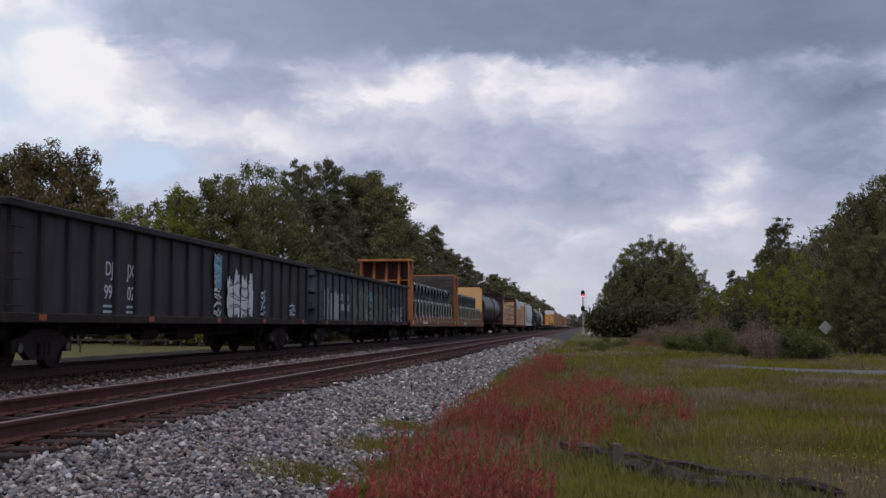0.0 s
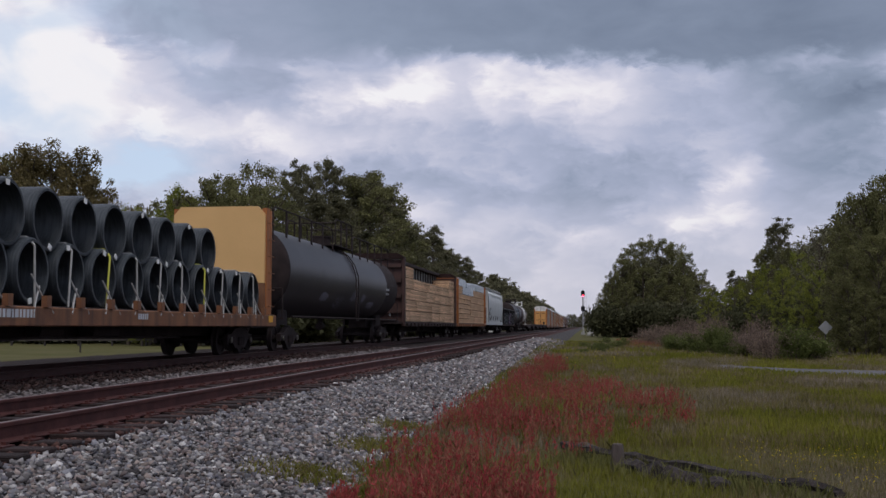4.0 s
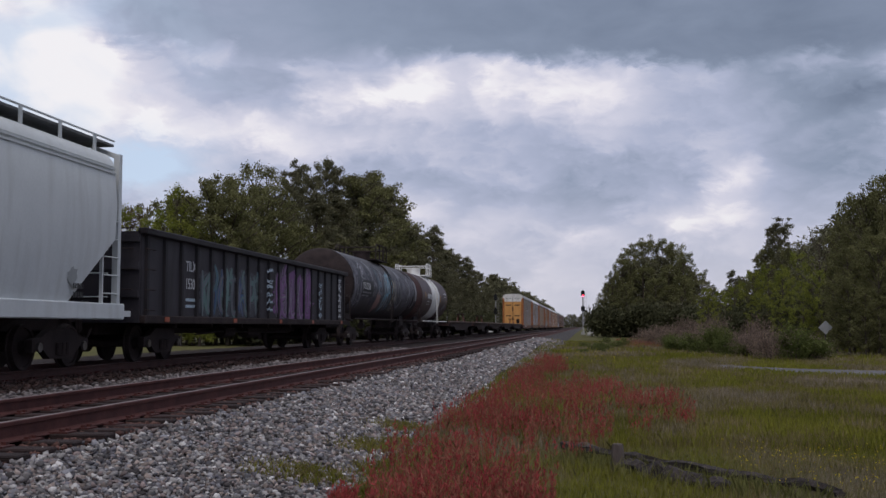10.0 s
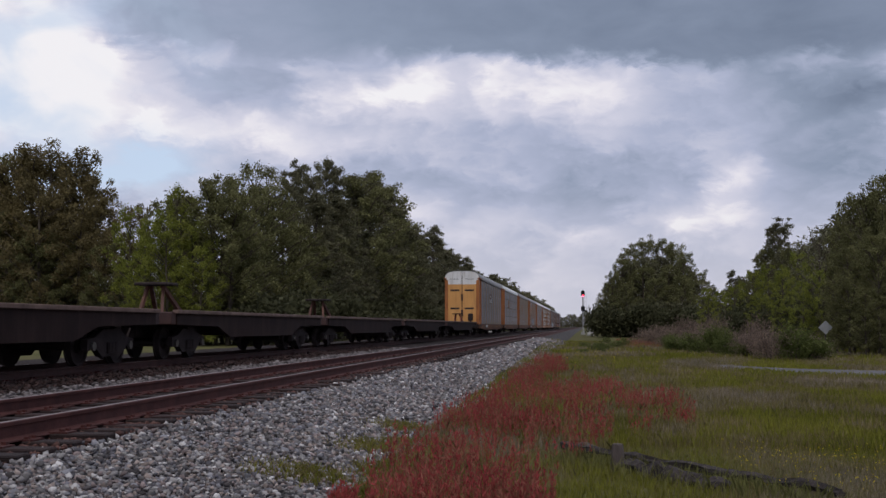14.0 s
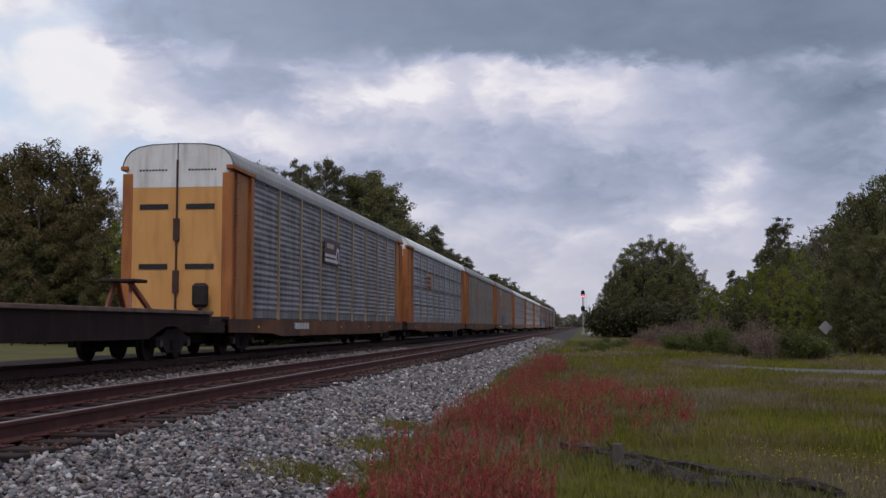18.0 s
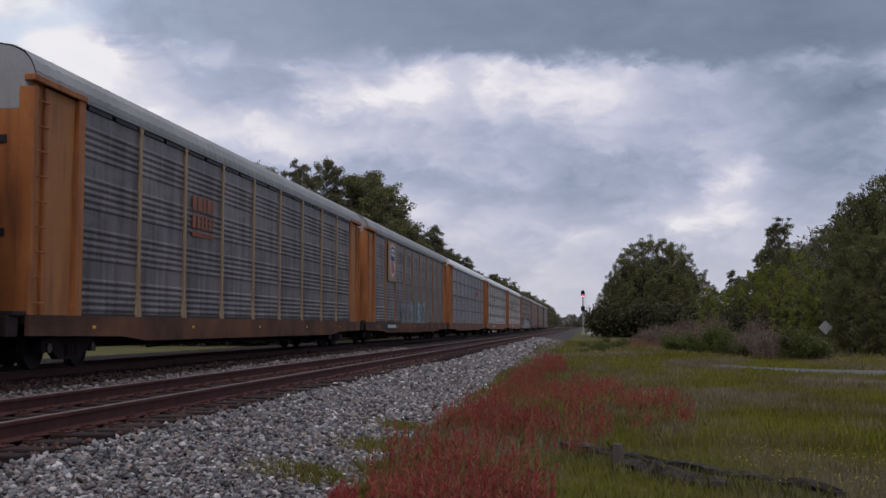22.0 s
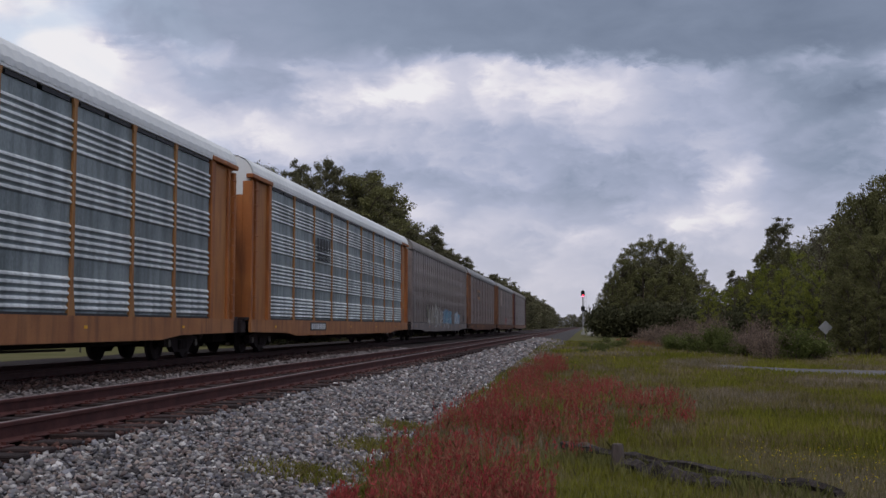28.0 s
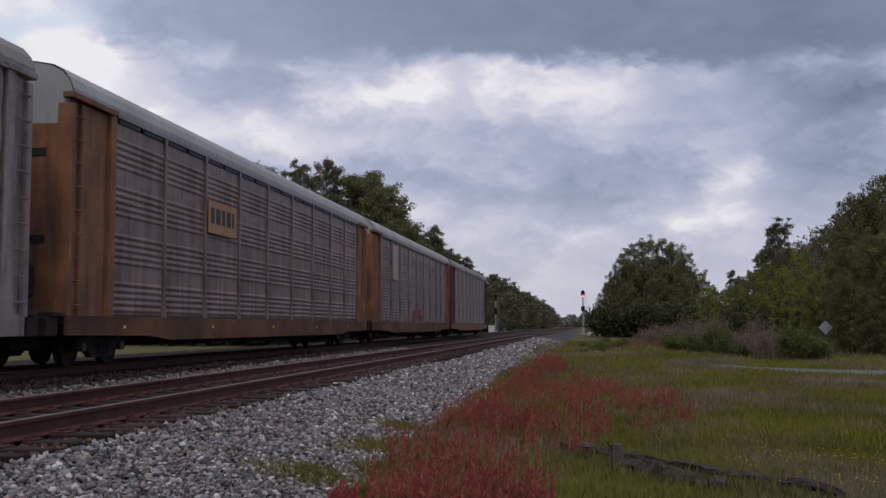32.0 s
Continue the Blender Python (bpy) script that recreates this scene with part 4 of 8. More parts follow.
    def mast(x, y, top, low, lit, label):
        s = tagged(new("railway_signal"), label, "railway signal", "signals")
        s.location = (x, y, -0.5)
        bm = bmesh.new()
        rod(bm, (0, 0, 0), (0, 0, top + 0.3), 0.09, 12)
        part("mast", bm, SILVER, s, smooth=True)
        bm = bmesh.new()
        box(bm, -0.35, 0.35, -0.35, 0.35, 0, 0.5, 0.03)
        part("base", bm, SILVER, s)
        for z, on in ((top, lit), (low, False)):
            bm = bmesh.new()
            box(bm, -0.30, 0.30, -0.22, -0.18, z - 0.62, z + 0.62, 0.0)
            bmesh.ops.bevel(bm, geom=[e for e in bm.edges if abs(e.verts[0].co.y - e.verts[1].co.y) > 0.01], offset=0.25, segments=4, affect="EDGES")
            head = part("signal_head", bm, IRON_POST, s, "black signal backplate")
            for k in range(3):
                zz = z + 0.38 - 0.38 * k
                bm = bmesh.new()
                rod(bm, (0, -0.24, zz), (0, -0.26, zz), 0.13, 14)
                part("lens", bm, LENS if on and k == 2 else DARKLENS, head, "glowing red signal lens" if on and k == 2 else "")
                bm = bmesh.new()
                rings(bm, [[(0.15 * math.cos(q), yy, zz + 0.15 * math.sin(q)) for q in (0.0, 0.5, 1.0, 1.57, 2.1, 2.6, 3.14)] + [(0.135 * math.cos(q), yy, zz + 0.135 * math.sin(q)) for q in (3.14, 2.6, 2.1, 1.57, 1.0, 0.5, 0.0)] for yy in (-0.22, -0.42)])
                part("hood", bm, IRON_POST, head)
        for dx in (-0.15, 0.15):
            bm = bmesh.new()
            rod(bm, (0.35 + dx, 0.1, 0.2), (0.35 + dx, 0.1, top), 0.02, 6)
            part("ladder_rail", bm, SILVER, s)
        for k in range(12):
            bm = bmesh.new()
            rod(bm, (0.2, 0.1, 0.5 + (top - 0.7) * k / 11), (0.5, 0.1, 0.5 + (top - 0.7) * k / 11), 0.015, 5)
            part("rung", bm, SILVER, s)
    mast(-0.35, 170.0, 6.35, 4.0, True, "tall railway signal mast showing a red light")
    mast(-14.1, 173.0, 5.9, 3.7, False, "dark railway signal mast beside the far track")
    for x, y, w, h, lab in ((0.75, 172, 0.9, 1.6, "pale metal signal equipment cabinet"), (-14.6, 171, 0.9, 1.5, "white signal equipment cabinet beside the mast")):
        cab = tagged(new("equipment_cabinet"), lab, "cabinet")
        cab.location = (x, y, -0.55)
        bm = bmesh.new()
        box(bm, -w / 2, w / 2, -0.4, 0.4, 0.1, h, 0.02)
        part("body", bm, SIGNWHITE, cab)
        bm = bmesh.new()
        box(bm, -w / 2 - 0.05, w / 2 + 0.05, -0.46, 0.46, h, h + 0.08, 0.02)
        part("roof", bm, SILVER, cab)
        bm = bmesh.new()
        box(bm, -0.6, 0.6, -0.5, 0.5, -0.1, 0.1)
        part("plinth", bm, SILVER, cab)
    pole = tagged(new("line_pole"), "thin pale pole beside the signal", "pole")
    pole.location = (0.55, 168, -0.55)
    bm = bmesh.new()
    rod(bm, (0, 0, 0), (0, 0, 4.6), 0.05, 8)
    part("pole_shaft", bm, SILVER, pole)
    bm = bmesh.new()
    box(bm, -0.5, 0.5, -0.04, 0.04, 4.1, 4.2)
    part("cross_arm", bm, SILVER, pole)

    # a dark board fence across the clearing behind the train
    FENCE = surf("fence_wood", (0.030, 0.026, 0.024), (0.060, 0.052, 0.047), 4.0, 0.9, 0, 0.3, 24.0)
    fence = tagged(new("board_fence"), "dark three-rail board fence across the clearing", "fence")
    fence.location = (-68, 76, -0.62)
    bm = bmesh.new()
    box(bm, -0.06, 0.06, -0.06, 0.06, -0.2, 1.45)
    post = finish("post", bm, FENCE)
    bm = bmesh.new()
    box(bm, 0, 2.56, -0.09, -0.06, -0.07, 0.07)
    railm = finish("rail", bm, FENCE)
    for k in range(16):
        part("post", post, None, fence, at=pose(2.6 * k, 0, 0))
        if k < 15:
            for z in (0.45, 0.85, 1.25):
                part("rail", railm, None, fence, at=pose(2.6 * k, 0, z))
    m = tagged(new("marker_post"), "short dark marker post in the grass", "post")
    m.location = (-27.0, 56.0, -0.62)
    bm = bmesh.new()
    rod(bm, (0, 0, 0), (0, 0, 0.6), 0.05, 10)
    part("shaft", bm, FENCE, m)


IRON_POST = surf("black_post", (0.014, 0.014, 0.015), (0.03, 0.03, 0.032), 3.0, 0.6, 0.2, 0.1, 20.0)
SIGNWHITE = surf("white_enamel", (0.62, 0.62, 0.62), (0.74, 0.74, 0.74), 2.0, 0.5, 0, 0.05, 20.0)
build_meadow()
build_small()

# ---- the freight train ----
# In a car's own space y = 0 is its leading end, +x its side towards the camera, z = 0 the rail top.
SPEED = 17.2
CARGO = []      # things that ride along: (thing, x, y, z at the start)
WHEELSETS = []  # (wheelset, y in its truck, radius, y at the start)

IRON = surf("grimy_iron", (0.025, 0.019, 0.02), (0.046, 0.034, 0.034), 3.0, 0.8, 0.1, 0.3, 30.0, spec=0.15)
STEEL = surf("bright_steel", (0.16, 0.15, 0.15), (0.30, 0.29, 0.29), 4.0, 0.3, 0.9, 0.05, 30.0)
BLACK = surf("black_car_paint", (0.03, 0.027, 0.034), (0.05, 0.045, 0.054), 1.2, 0.6, 0, 0.12, 30.0, grime=(0.026, 0.022, 0.025), spec=0.2)
RIBPAINT = surf("dark_rib_paint", (0.013, 0.011, 0.014), (0.024, 0.020, 0.024), 1.2, 0.6, 0, 0.12, 30.0, spec=0.2)
SLATE = surf("slate_car_paint", (0.042, 0.049, 0.072), (0.075, 0.086, 0.115), 1.2, 0.6, 0, 0.12, 30.0, grime=(0.030, 0.025, 0.026), spec=0.2)
TANKBLACK = surf("black_tank_paint", (0.016, 0.015, 0.019), (0.032, 0.03, 0.036), 0.8, 0.42, 0, 0.08, 20.0, grime=(0.026, 0.021, 0.023), spec=0.42)
TANKGREY = surf("weathered_tank_paint", (0.040, 0.037, 0.044), (0.070, 0.065, 0.074), 0.8, 0.5, 0, 0.08, 20.0, grime=(0.030, 0.026, 0.030), spec=0.35)
BROWN = surf("brown_tank_paint", (0.036, 0.017, 0.019), (0.058, 0.028, 0.029), 1.0, 0.5, 0, 0.05, 20.0, grime=(0.045, 0.035, 0.03))
WHITE = surf("dirty_white_paint", (0.62, 0.62, 0.62), (0.78, 0.78, 0.78), 1.2, 0.5, 0, 0.05, 25.0, grime=(0.42, 0.38, 0.34))
HOPPER = surf("pale_grey_paint", (0.50, 0.53, 0.55), (0.60, 0.63, 0.65), 0.6, 0.5, 0, 0.04, 20.0, grime=(0.46, 0.48, 0.49))
ORANGE = surf("faded_orange_paint", (0.31, 0.104, 0.032), (0.42, 0.158, 0.048), 1.2, 0.6, 0, 0.1, 25.0, grime=(0.14, 0.052, 0.028))
YELLOW = surf("yellow_door_paint", (0.58, 0.285, 0.09), (0.66, 0.345, 0.115), 0.9, 0.55, 0, 0.06, 25.0, grime=(0.44, 0.20, 0.07))
ENDPANEL = surf("rusty_end_paint", (0.36, 0.145, 0.048), (0.47, 0.205, 0.070), 0.9, 0.6, 0, 0.08, 25.0, grime=(0.21, 0.080, 0.034))
TAN = surf("tan_paint", (0.62, 0.38, 0.16), (0.68, 0.42, 0.18), 0.9, 0.6, 0, 0.05, 25.0)
SILL = surf("grimy_orange_sill", (0.15, 0.064, 0.036), (0.28, 0.125, 0.058), 1.4, 0.65, 0, 0.15, 25.0, grime=(0.055, 0.034, 0.030))
OXBLOOD = surf("oxblood_paint", (0.050, 0.028, 0.027), (0.082, 0.045, 0.040), 1.4, 0.65, 0, 0.1, 25.0, grime=(0.030, 0.024, 0.024), spec=0.2)
DARKBEAM = surf("dark_brown_beam", (0.016, 0.008, 0.008), (0.03, 0.015, 0.014), 1.4, 0.7, 0, 0.1, 25.0, grime=(0.042, 0.024, 0.021), spec=0.15)
RUSTPLATE_DARK = surf("rusted_bulkhead", (0.070, 0.028, 0.018), (0.13, 0.052, 0.030), 1.6, 0.75, 0, 0.15, 25.0, grime=(0.035, 0.020, 0.017))
PLANK = surf("grey_plank", (0.034, 0.028, 0.029), (0.078, 0.064, 0.063), 2.0, 0.85, 0, 0.4, 30.0, vary=0.25, stretch=(0.4, 2, 4))
LUMBER = surf("fresh_lumber", (0.48, 0.295, 0.17), (0.84, 0.58, 0.385), 1.1, 0.75, 0, 0.2, 30.0, vary=0.30, stretch=(2, 0.35, 9))
LUMBER_B = surf("pale_lumber", (0.5, 0.305, 0.18), (0.68, 0.45, 0.28), 1.1, 0.75, 0, 0.2, 30.0, vary=0.12, stretch=(2, 0.4, 5))
WRAP = surf("lumber_wrap", (0.5, 0.57, 0.66), (0.84, 0.87, 0.91), 4.5, 0.3, 0, 1.0, 9.0, grime=(0.36, 0.43, 0.53))
COIL = surf("wire_coil", (0.030, 0.036, 0.044), (0.072, 0.082, 0.094), 3.0, 0.42, 0.5, 0.5, 60.0, vary=0.2, stretch=(9, 1, 1))
STRAP = surf("steel_strap", (0.34, 0.34, 0.34), (0.50, 0.49, 0.48), 3.0, 0.5, 0.4, 0.05)
YSTRAP = surf("yellow_strap", (0.55, 0.55, 0.08), (0.65, 0.62, 0.12), 3.0, 0.6, 0, 0.05)
PAPER = surf("white_tag", (0.75, 0.75, 0.75), (0.85, 0.85, 0.85), 3.0, 0.7, 0, 0.02)
REDTAG = surf("orange_reflector", (0.26, 0.06, 0.03), (0.34, 0.085, 0.035), 3.0, 0.5, 0, 0.02)
YTAG = surf("yellow_reflector", (0.75, 0.38, 0.03), (0.80, 0.42, 0.04), 3.0, 0.5, 0, 0.02)
INK = surf("black_lettering", (0.02, 0.02, 0.022), (0.03, 0.03, 0.032), 3.0, 0.6, 0, 0.02)


def paint(name, c):
    return surf(name, tuple(0.8 * v for v in c), c, 2.2, 0.55, 0, 0.02, 18.0)


P_WHITE, P_PALE, P_TEAL = paint("spray_white", (0.66, 0.68, 0.72)), paint("spray_pale_blue", (0.42, 0.52, 0.62)), paint("spray_teal", (0.12, 0.205, 0.205))
P_PURPLE, P_VIOLET, P_BLUE = paint("spray_purple", (0.19, 0.07, 0.225)), paint("spray_violet", (0.26, 0.12, 0.3)), paint("spray_blue", (0.045, 0.105, 0.24))
P_SKY, P_GREEN, P_CREAM = paint("spray_sky_blue", (0.16, 0.40, 0.55)), paint("spray_sage", (0.09, 0.108, 0.072)), paint("spray_cream", (0.44, 0.40, 0.33))
P_WORN, P_NIGHT = paint("spray_worn_white", (0.36, 0.375, 0.4)), paint("spray_midnight", (0.048, 0.048, 0.064))
P_SKYDIM = paint("spray_dim_blue", (0.085, 0.19, 0.27))
P_MIST = paint("spray_mist_grey", (0.31, 0.305, 0.34))
P_OLIVE = paint("spray_olive", (0.125, 0.14, 0.095))
P_DARK, P_LILAC, P_PINK = paint("spray_black", (0.02, 0.02, 0.025)), paint("spray_lilac", (0.165, 0.16, 0.2)), paint("spray_pink", (0.34, 0.2, 0.185))


def galvanised(name, a, b, grime, scuff=None):
    return surf(name, tuple(0.92 * v for v in a), tuple(1.40 * v for v in b), 1.5, 0.5, 0.25, 0.10, 22.0, grime=grime, vary=0.12, stretch=(1, 1, 0.55), scuff=scuff)


def wheel_mesh(r):
    bm = bmesh.new()
    n = 20
    for s in (-1, 1):
        prof = [(0.66, r + 0.025), (0.69, r + 0.025), (0.70, r), (0.80, r - 0.006), (0.80, r - 0.06), (0.765, r - 0.07), (0.75, 0.14), (0.82, 0.12), (0.82, 0.0)]
        loops = [[(s * x, q * math.cos(6.28318 * k / n), q * math.sin(6.28318 * k / n)) for k in range(n)] for x, q in prof[:-1]]
        rings(bm, loops)
    rod(bm, (-0.99, 0, 0), (0.99, 0, 0), 0.085, 10)
    # three bolts on each cap show the wheel's turning
    for s in (-1, 1):
        for k in range(3):
            a = 2.094 * k
            rod(bm, (s * 0.98, 0.05 * math.cos(a), 0.05 * math.sin(a)), (s * 1.10, 0.05 * math.cos(a), 0.05 * math.sin(a)), 0.018, 6)
    return finish("wheelset", bm, IRON, True)


def side_frame_mesh(wb):
    bm = bmesh.new()
    h = wb / 2
    out = [(-h - 0.22, 0.33), (-h - 0.22, 0.56), (-h + 0.12, 0.60), (-0.42, 0.76), (0.42, 0.76), (h - 0.12, 0.60), (h + 0.22, 0.56), (h + 0.22, 0.33),
           (h + 0.10, 0.33), (h - 0.12, 0.42), (0.44, 0.20), (-0.44, 0.20), (-h + 0.12, 0.42), (-h - 0.10, 0.33)]
    prism(bm, out, -0.07, 0.07, axis="x")
    for k in (-0.16, 0.0, 0.16):
        rod(bm, (0.09, k, 0.27), (0.09, k, 0.50), 0.06, 8)
    return finish("side_frame", bm, IRON)


WHEELS = {r: wheel_mesh(r) for r in (0.40, 0.42, 0.457)}
FRAME = side_frame_mesh(1.78)
_bm = bmesh.new()
box(_bm, -0.95, 0.95, -0.19, 0.19, 0.42, 0.74, 0.03)
rod(_bm, (0, 0, 0.7), (0, 0, 0.86), 0.2, 12)
BOLSTER = finish("truck", _bm, IRON)
_bm = bmesh.new()
rod(_bm, (0, 0, 0), (0.05, 0, 0), 0.09, 10)
CAP = finish("bearing_cap", _bm, STEEL)


def truck(car, y, y0, r=0.42):
    tr = part("truck", BOLSTER, None, car, "grimy black two-axle truck", pose(0, y, r - 0.42))
    for s in (-1, 1):
        part("side_frame", FRAME, None, tr, at=pose(s * 1.0, 0, 0, 0, 0, 0 if s > 0 else 180))
    for d in (-0.89, 0.89):
        w = part("wheelset", WHEELS[r], None, tr, at=pose(0, d, 0.42))
        WHEELSETS.append((w, d, r, y0 + y + d))
        part("bearing_cap", CAP, None, tr, "bright steel bearing cap", pose(1.07, d, 0.42))
    return tr


def coupler(car, y, way):
    bm = bmesh.new()
    box(bm, -0.09, 0.09, min(y, y + way * 0.55), max(y, y + way * 0.55), 0.72, 0.92, 0.02)
    box(bm, -0.16, 0.16, min(y + way * 0.45, y + way * 0.68), max(y + way * 0.45, y + way * 0.68), 0.67, 0.97, 0.04)
    part("coupler", bm, IRON, car)
    bm = bmesh.new()
    bent(bm, [(0.35, y, 0.75), (0.34, y + way * 0.2, 0.5), (0.25, y + way * 0.5, 0.42), (0.2, y + way * 0.66, 0.6)], 0.025)
    part("brake_hose", bm, IRON, car)


def start_car(kind, y0, label, category="freight car"):
    car = new(kind)
    car.location = (TRACK_B, y0, 0)
    tagged(car, label, category, "cars of the train")
    CARGO.append((car, TRACK_B, y0, 0.0))
    return car


def ride(ob, y0, x, y, z, label, category, group):
    """A load on the car that starts at y0, at x, y, z in that car's space."""
    tagged(ob, label, category, group)
    CARGO.append((ob, TRACK_B + x, y0 + y, z))
    ob.location = (TRACK_B + x, y0 + y, z)


def underframe(car, L, z0, z1, w=0.32, material=None):
    bm = bmesh.new()
    box(bm, -w, w, 0.3, L - 0.3, z0, z1, 0.03)
    for k in range(7):
        y = L * (k + 1) / 8
        box(bm, -1.3, 1.3, y - 0.06, y + 0.06, z1 - 0.16, z1, 0.0)
    part("centre_sill", bm, material or IRON, car)
    bm = bmesh.new()
    rod(bm, (0.75, L * 0.36, z1 - 0.26), (0.75, L * 0.36 + 0.9, z1 - 0.26), 0.17, 12)
    part("brake_cylinder", bm, IRON, car)
    bm = bmesh.new()
    rod(bm, (0.7, L * 0.47, z1 - 0.28), (0.7, L * 0.47 + 1.2, z1 - 0.28), 0.18, 12)
    part("air_reservoir", bm, IRON, car)
    bm = bmesh.new()
    bent(bm, [(0.85, L * 0.25, z0 - 0.02), (0.85, L * 0.34, z0 + 0.04), (0.85, L * 0.7, z0 - 0.02)], 0.025)
    part("brake_rod", bm, IRON, car)


def ladder(car, x, y, z0, z1, material, n=5, along="y", w=0.45):
    """Each rung is a part."""
    bm = bmesh.new()
    if along == "y":
        bent(bm, [(0, -w / 2, 0), (0.06, -w / 2, 0), (0.06, w / 2, 0), (0, w / 2, 0)], 0.014, 5)
    else:
        bent(bm, [(-w / 2, 0, 0), (-w / 2, -0.06, 0), (w / 2, -0.06, 0), (w / 2, 0, 0)], 0.014, 5)
    me = finish("rung", bm, material)
    for k in range(n):
        part("rung", me, None, car, at=pose(x, y, z0 + (z1 - z0) * k / max(1, n - 1)))


def tag_boxes(car, x, spots, material, name, label):
    """Small plates on the side: y, z, width, height."""
    for y, z, w, h in spots:
        bm = bmesh.new()
        box(bm, x, x + 0.006, y, y + w, z, z + h)
        part(name, bm, material, car, label)


def lettering(car, x, y, z, words, size, material, label, wide=1.0, turn=None):
    """Raised letters read from the camera's side, their foot at z and their first letter at y."""
    cu = bpy.data.curves.new("lettering", "FONT")
    cu.body, cu.size, cu.extrude = words, size, 0.002
    tmp = new("lettering", cu)
    dg = bpy.context.evaluated_depsgraph_get()
    me = bpy.data.meshes.new_from_object(tmp.evaluated_get(dg))
    bpy.data.objects.remove(tmp)
    me.name = "lettering"
    me.materials.clear()
    me.materials.append(material)
    m = Matrix(((0, 0, 1, x), (wide, 0, 0, y), (0, 1, 0, z), (0, 0, 0, 1)))
    if turn:
        m = turn
    me.transform(m)
    part("lettering", me, None, car, label)


def blob(bm, fx, cy, cz, w, h, seed, jag=0.18, square=3.0, n=22, lift=0.0, spike=0.0):
    """A sprayed patch that lies on the skin x = fx(y, z)."""
    rnd = random.Random(seed)
    wob = [rnd.uniform(1 - jag, 1.0 + jag * 0.5) for _ in range(n)]
    grid = []
    for f in (0.0, 0.35, 0.7, 1.0):
        loop = []
        for k in range(n):
            a = 2 * math.pi * k / n
            c, s = math.cos(a), math.sin(a)
            q = (abs(c) ** square + abs(s) ** square) ** (-1 / square)
            r = f * q * (wob[k] if f == 1.0 else 1.0)
            y, z = cy + r * c * w / 2, cz + r * s * h / 2 + (spike * h * (k % 2) if f == 1.0 and s > 0.55 else 0.0)
            loop.append(bm.verts.new((fx(y, z) + lift, y, z)))
        grid.append(loop)
        if f == 0.0:
            centre = loop[0]
    for k in range(n):
        j = (k + 1) % n
        bm.faces.new((centre, grid[1][k], grid[1][j]))
        for a, b in ((1, 2), (2, 3)):
            bm.faces.new((grid[a][k], grid[b][k], grid[b][j], grid[a][j]))
    for v in grid[0][1:]:
        bm.verts.remove(v)


def stroke(bm, fx, points, w, lift):
    """A sprayed line."""
    prev = None
    for i, (y, z) in enumerate(points):
        y2, z2 = points[min(i + 1, len(points) - 1)]
        y1, z1 = points[max(i - 1, 0)]
        d = Vector((y2 - y1, z2 - z1)).normalized() * w / 2
        a = bm.verts.new((fx(y - d.y, z + d.x) + lift, y - d.y, z + d.x))
        b = bm.verts.new((fx(y + d.y, z - d.x) + lift, y + d.y, z - d.x))
        if prev:
            bm.faces.new((prev[0], prev[1], b, a))
        prev = (a, b)


GLYPHS = [
    [[(0.15, 0.0), (0.2, 0.5), (0.1, 1.08)], [(0.1, 0.95), (0.85, 0.95), (0.8, 0.55), (0.2, 0.45)]],
    [[(0.9, 1.05), (0.25, 0.9), (0.15, 0.5), (0.2, 0.1), (0.95, 0.0)], [(0.2, 0.5), (0.8, 0.55)]],
    [[(0.2, 1.05), (0.15, 0.5), (0.2, 0.05), (0.95, 0.1)]],
    [[(0.0, 0.0), (0.35, 0.6), (0.5, 1.1), (0.65, 0.6), (1.0, -0.03)], [(0.2, 0.35), (0.85, 0.35)]],
    [[(0.95, 0.95), (0.4, 1.02), (0.1, 0.7), (0.85, 0.4), (0.75, 0.08), (0.0, 0.02)]],
    [[(0.5, 1.0), (0.12, 0.75), (0.12, 0.25), (0.5, 0.0), (0.88, 0.25), (0.88, 0.75), (0.5, 1.02)]],
    [[(0.1, -0.03), (0.2, 0.5), (0.1, 1.05)], [(0.12, 0.95), (0.5, 0.5), (0.85, 0.05)], [(0.85, -0.03), (0.8, 0.5), (0.95, 1.08)]],
    [[(0.15, 0.0), (0.2, 0.5), (0.12, 1.05)], [(0.9, 1.08), (0.35, 0.5), (0.95, -0.02)]],
]


ARROWS = [[(0.1, 0.3), (0.5, 0.45), (1.1, 0.25)], [(0.8, 0.6), (0.95, 0.9), (0.8, 1.25)], [(0.1, 0.7), (-0.05, 1.0), (0.15, 1.25)], [(0.2, 0.6), (0.6, 0.75), (1.1, 1.0)]]


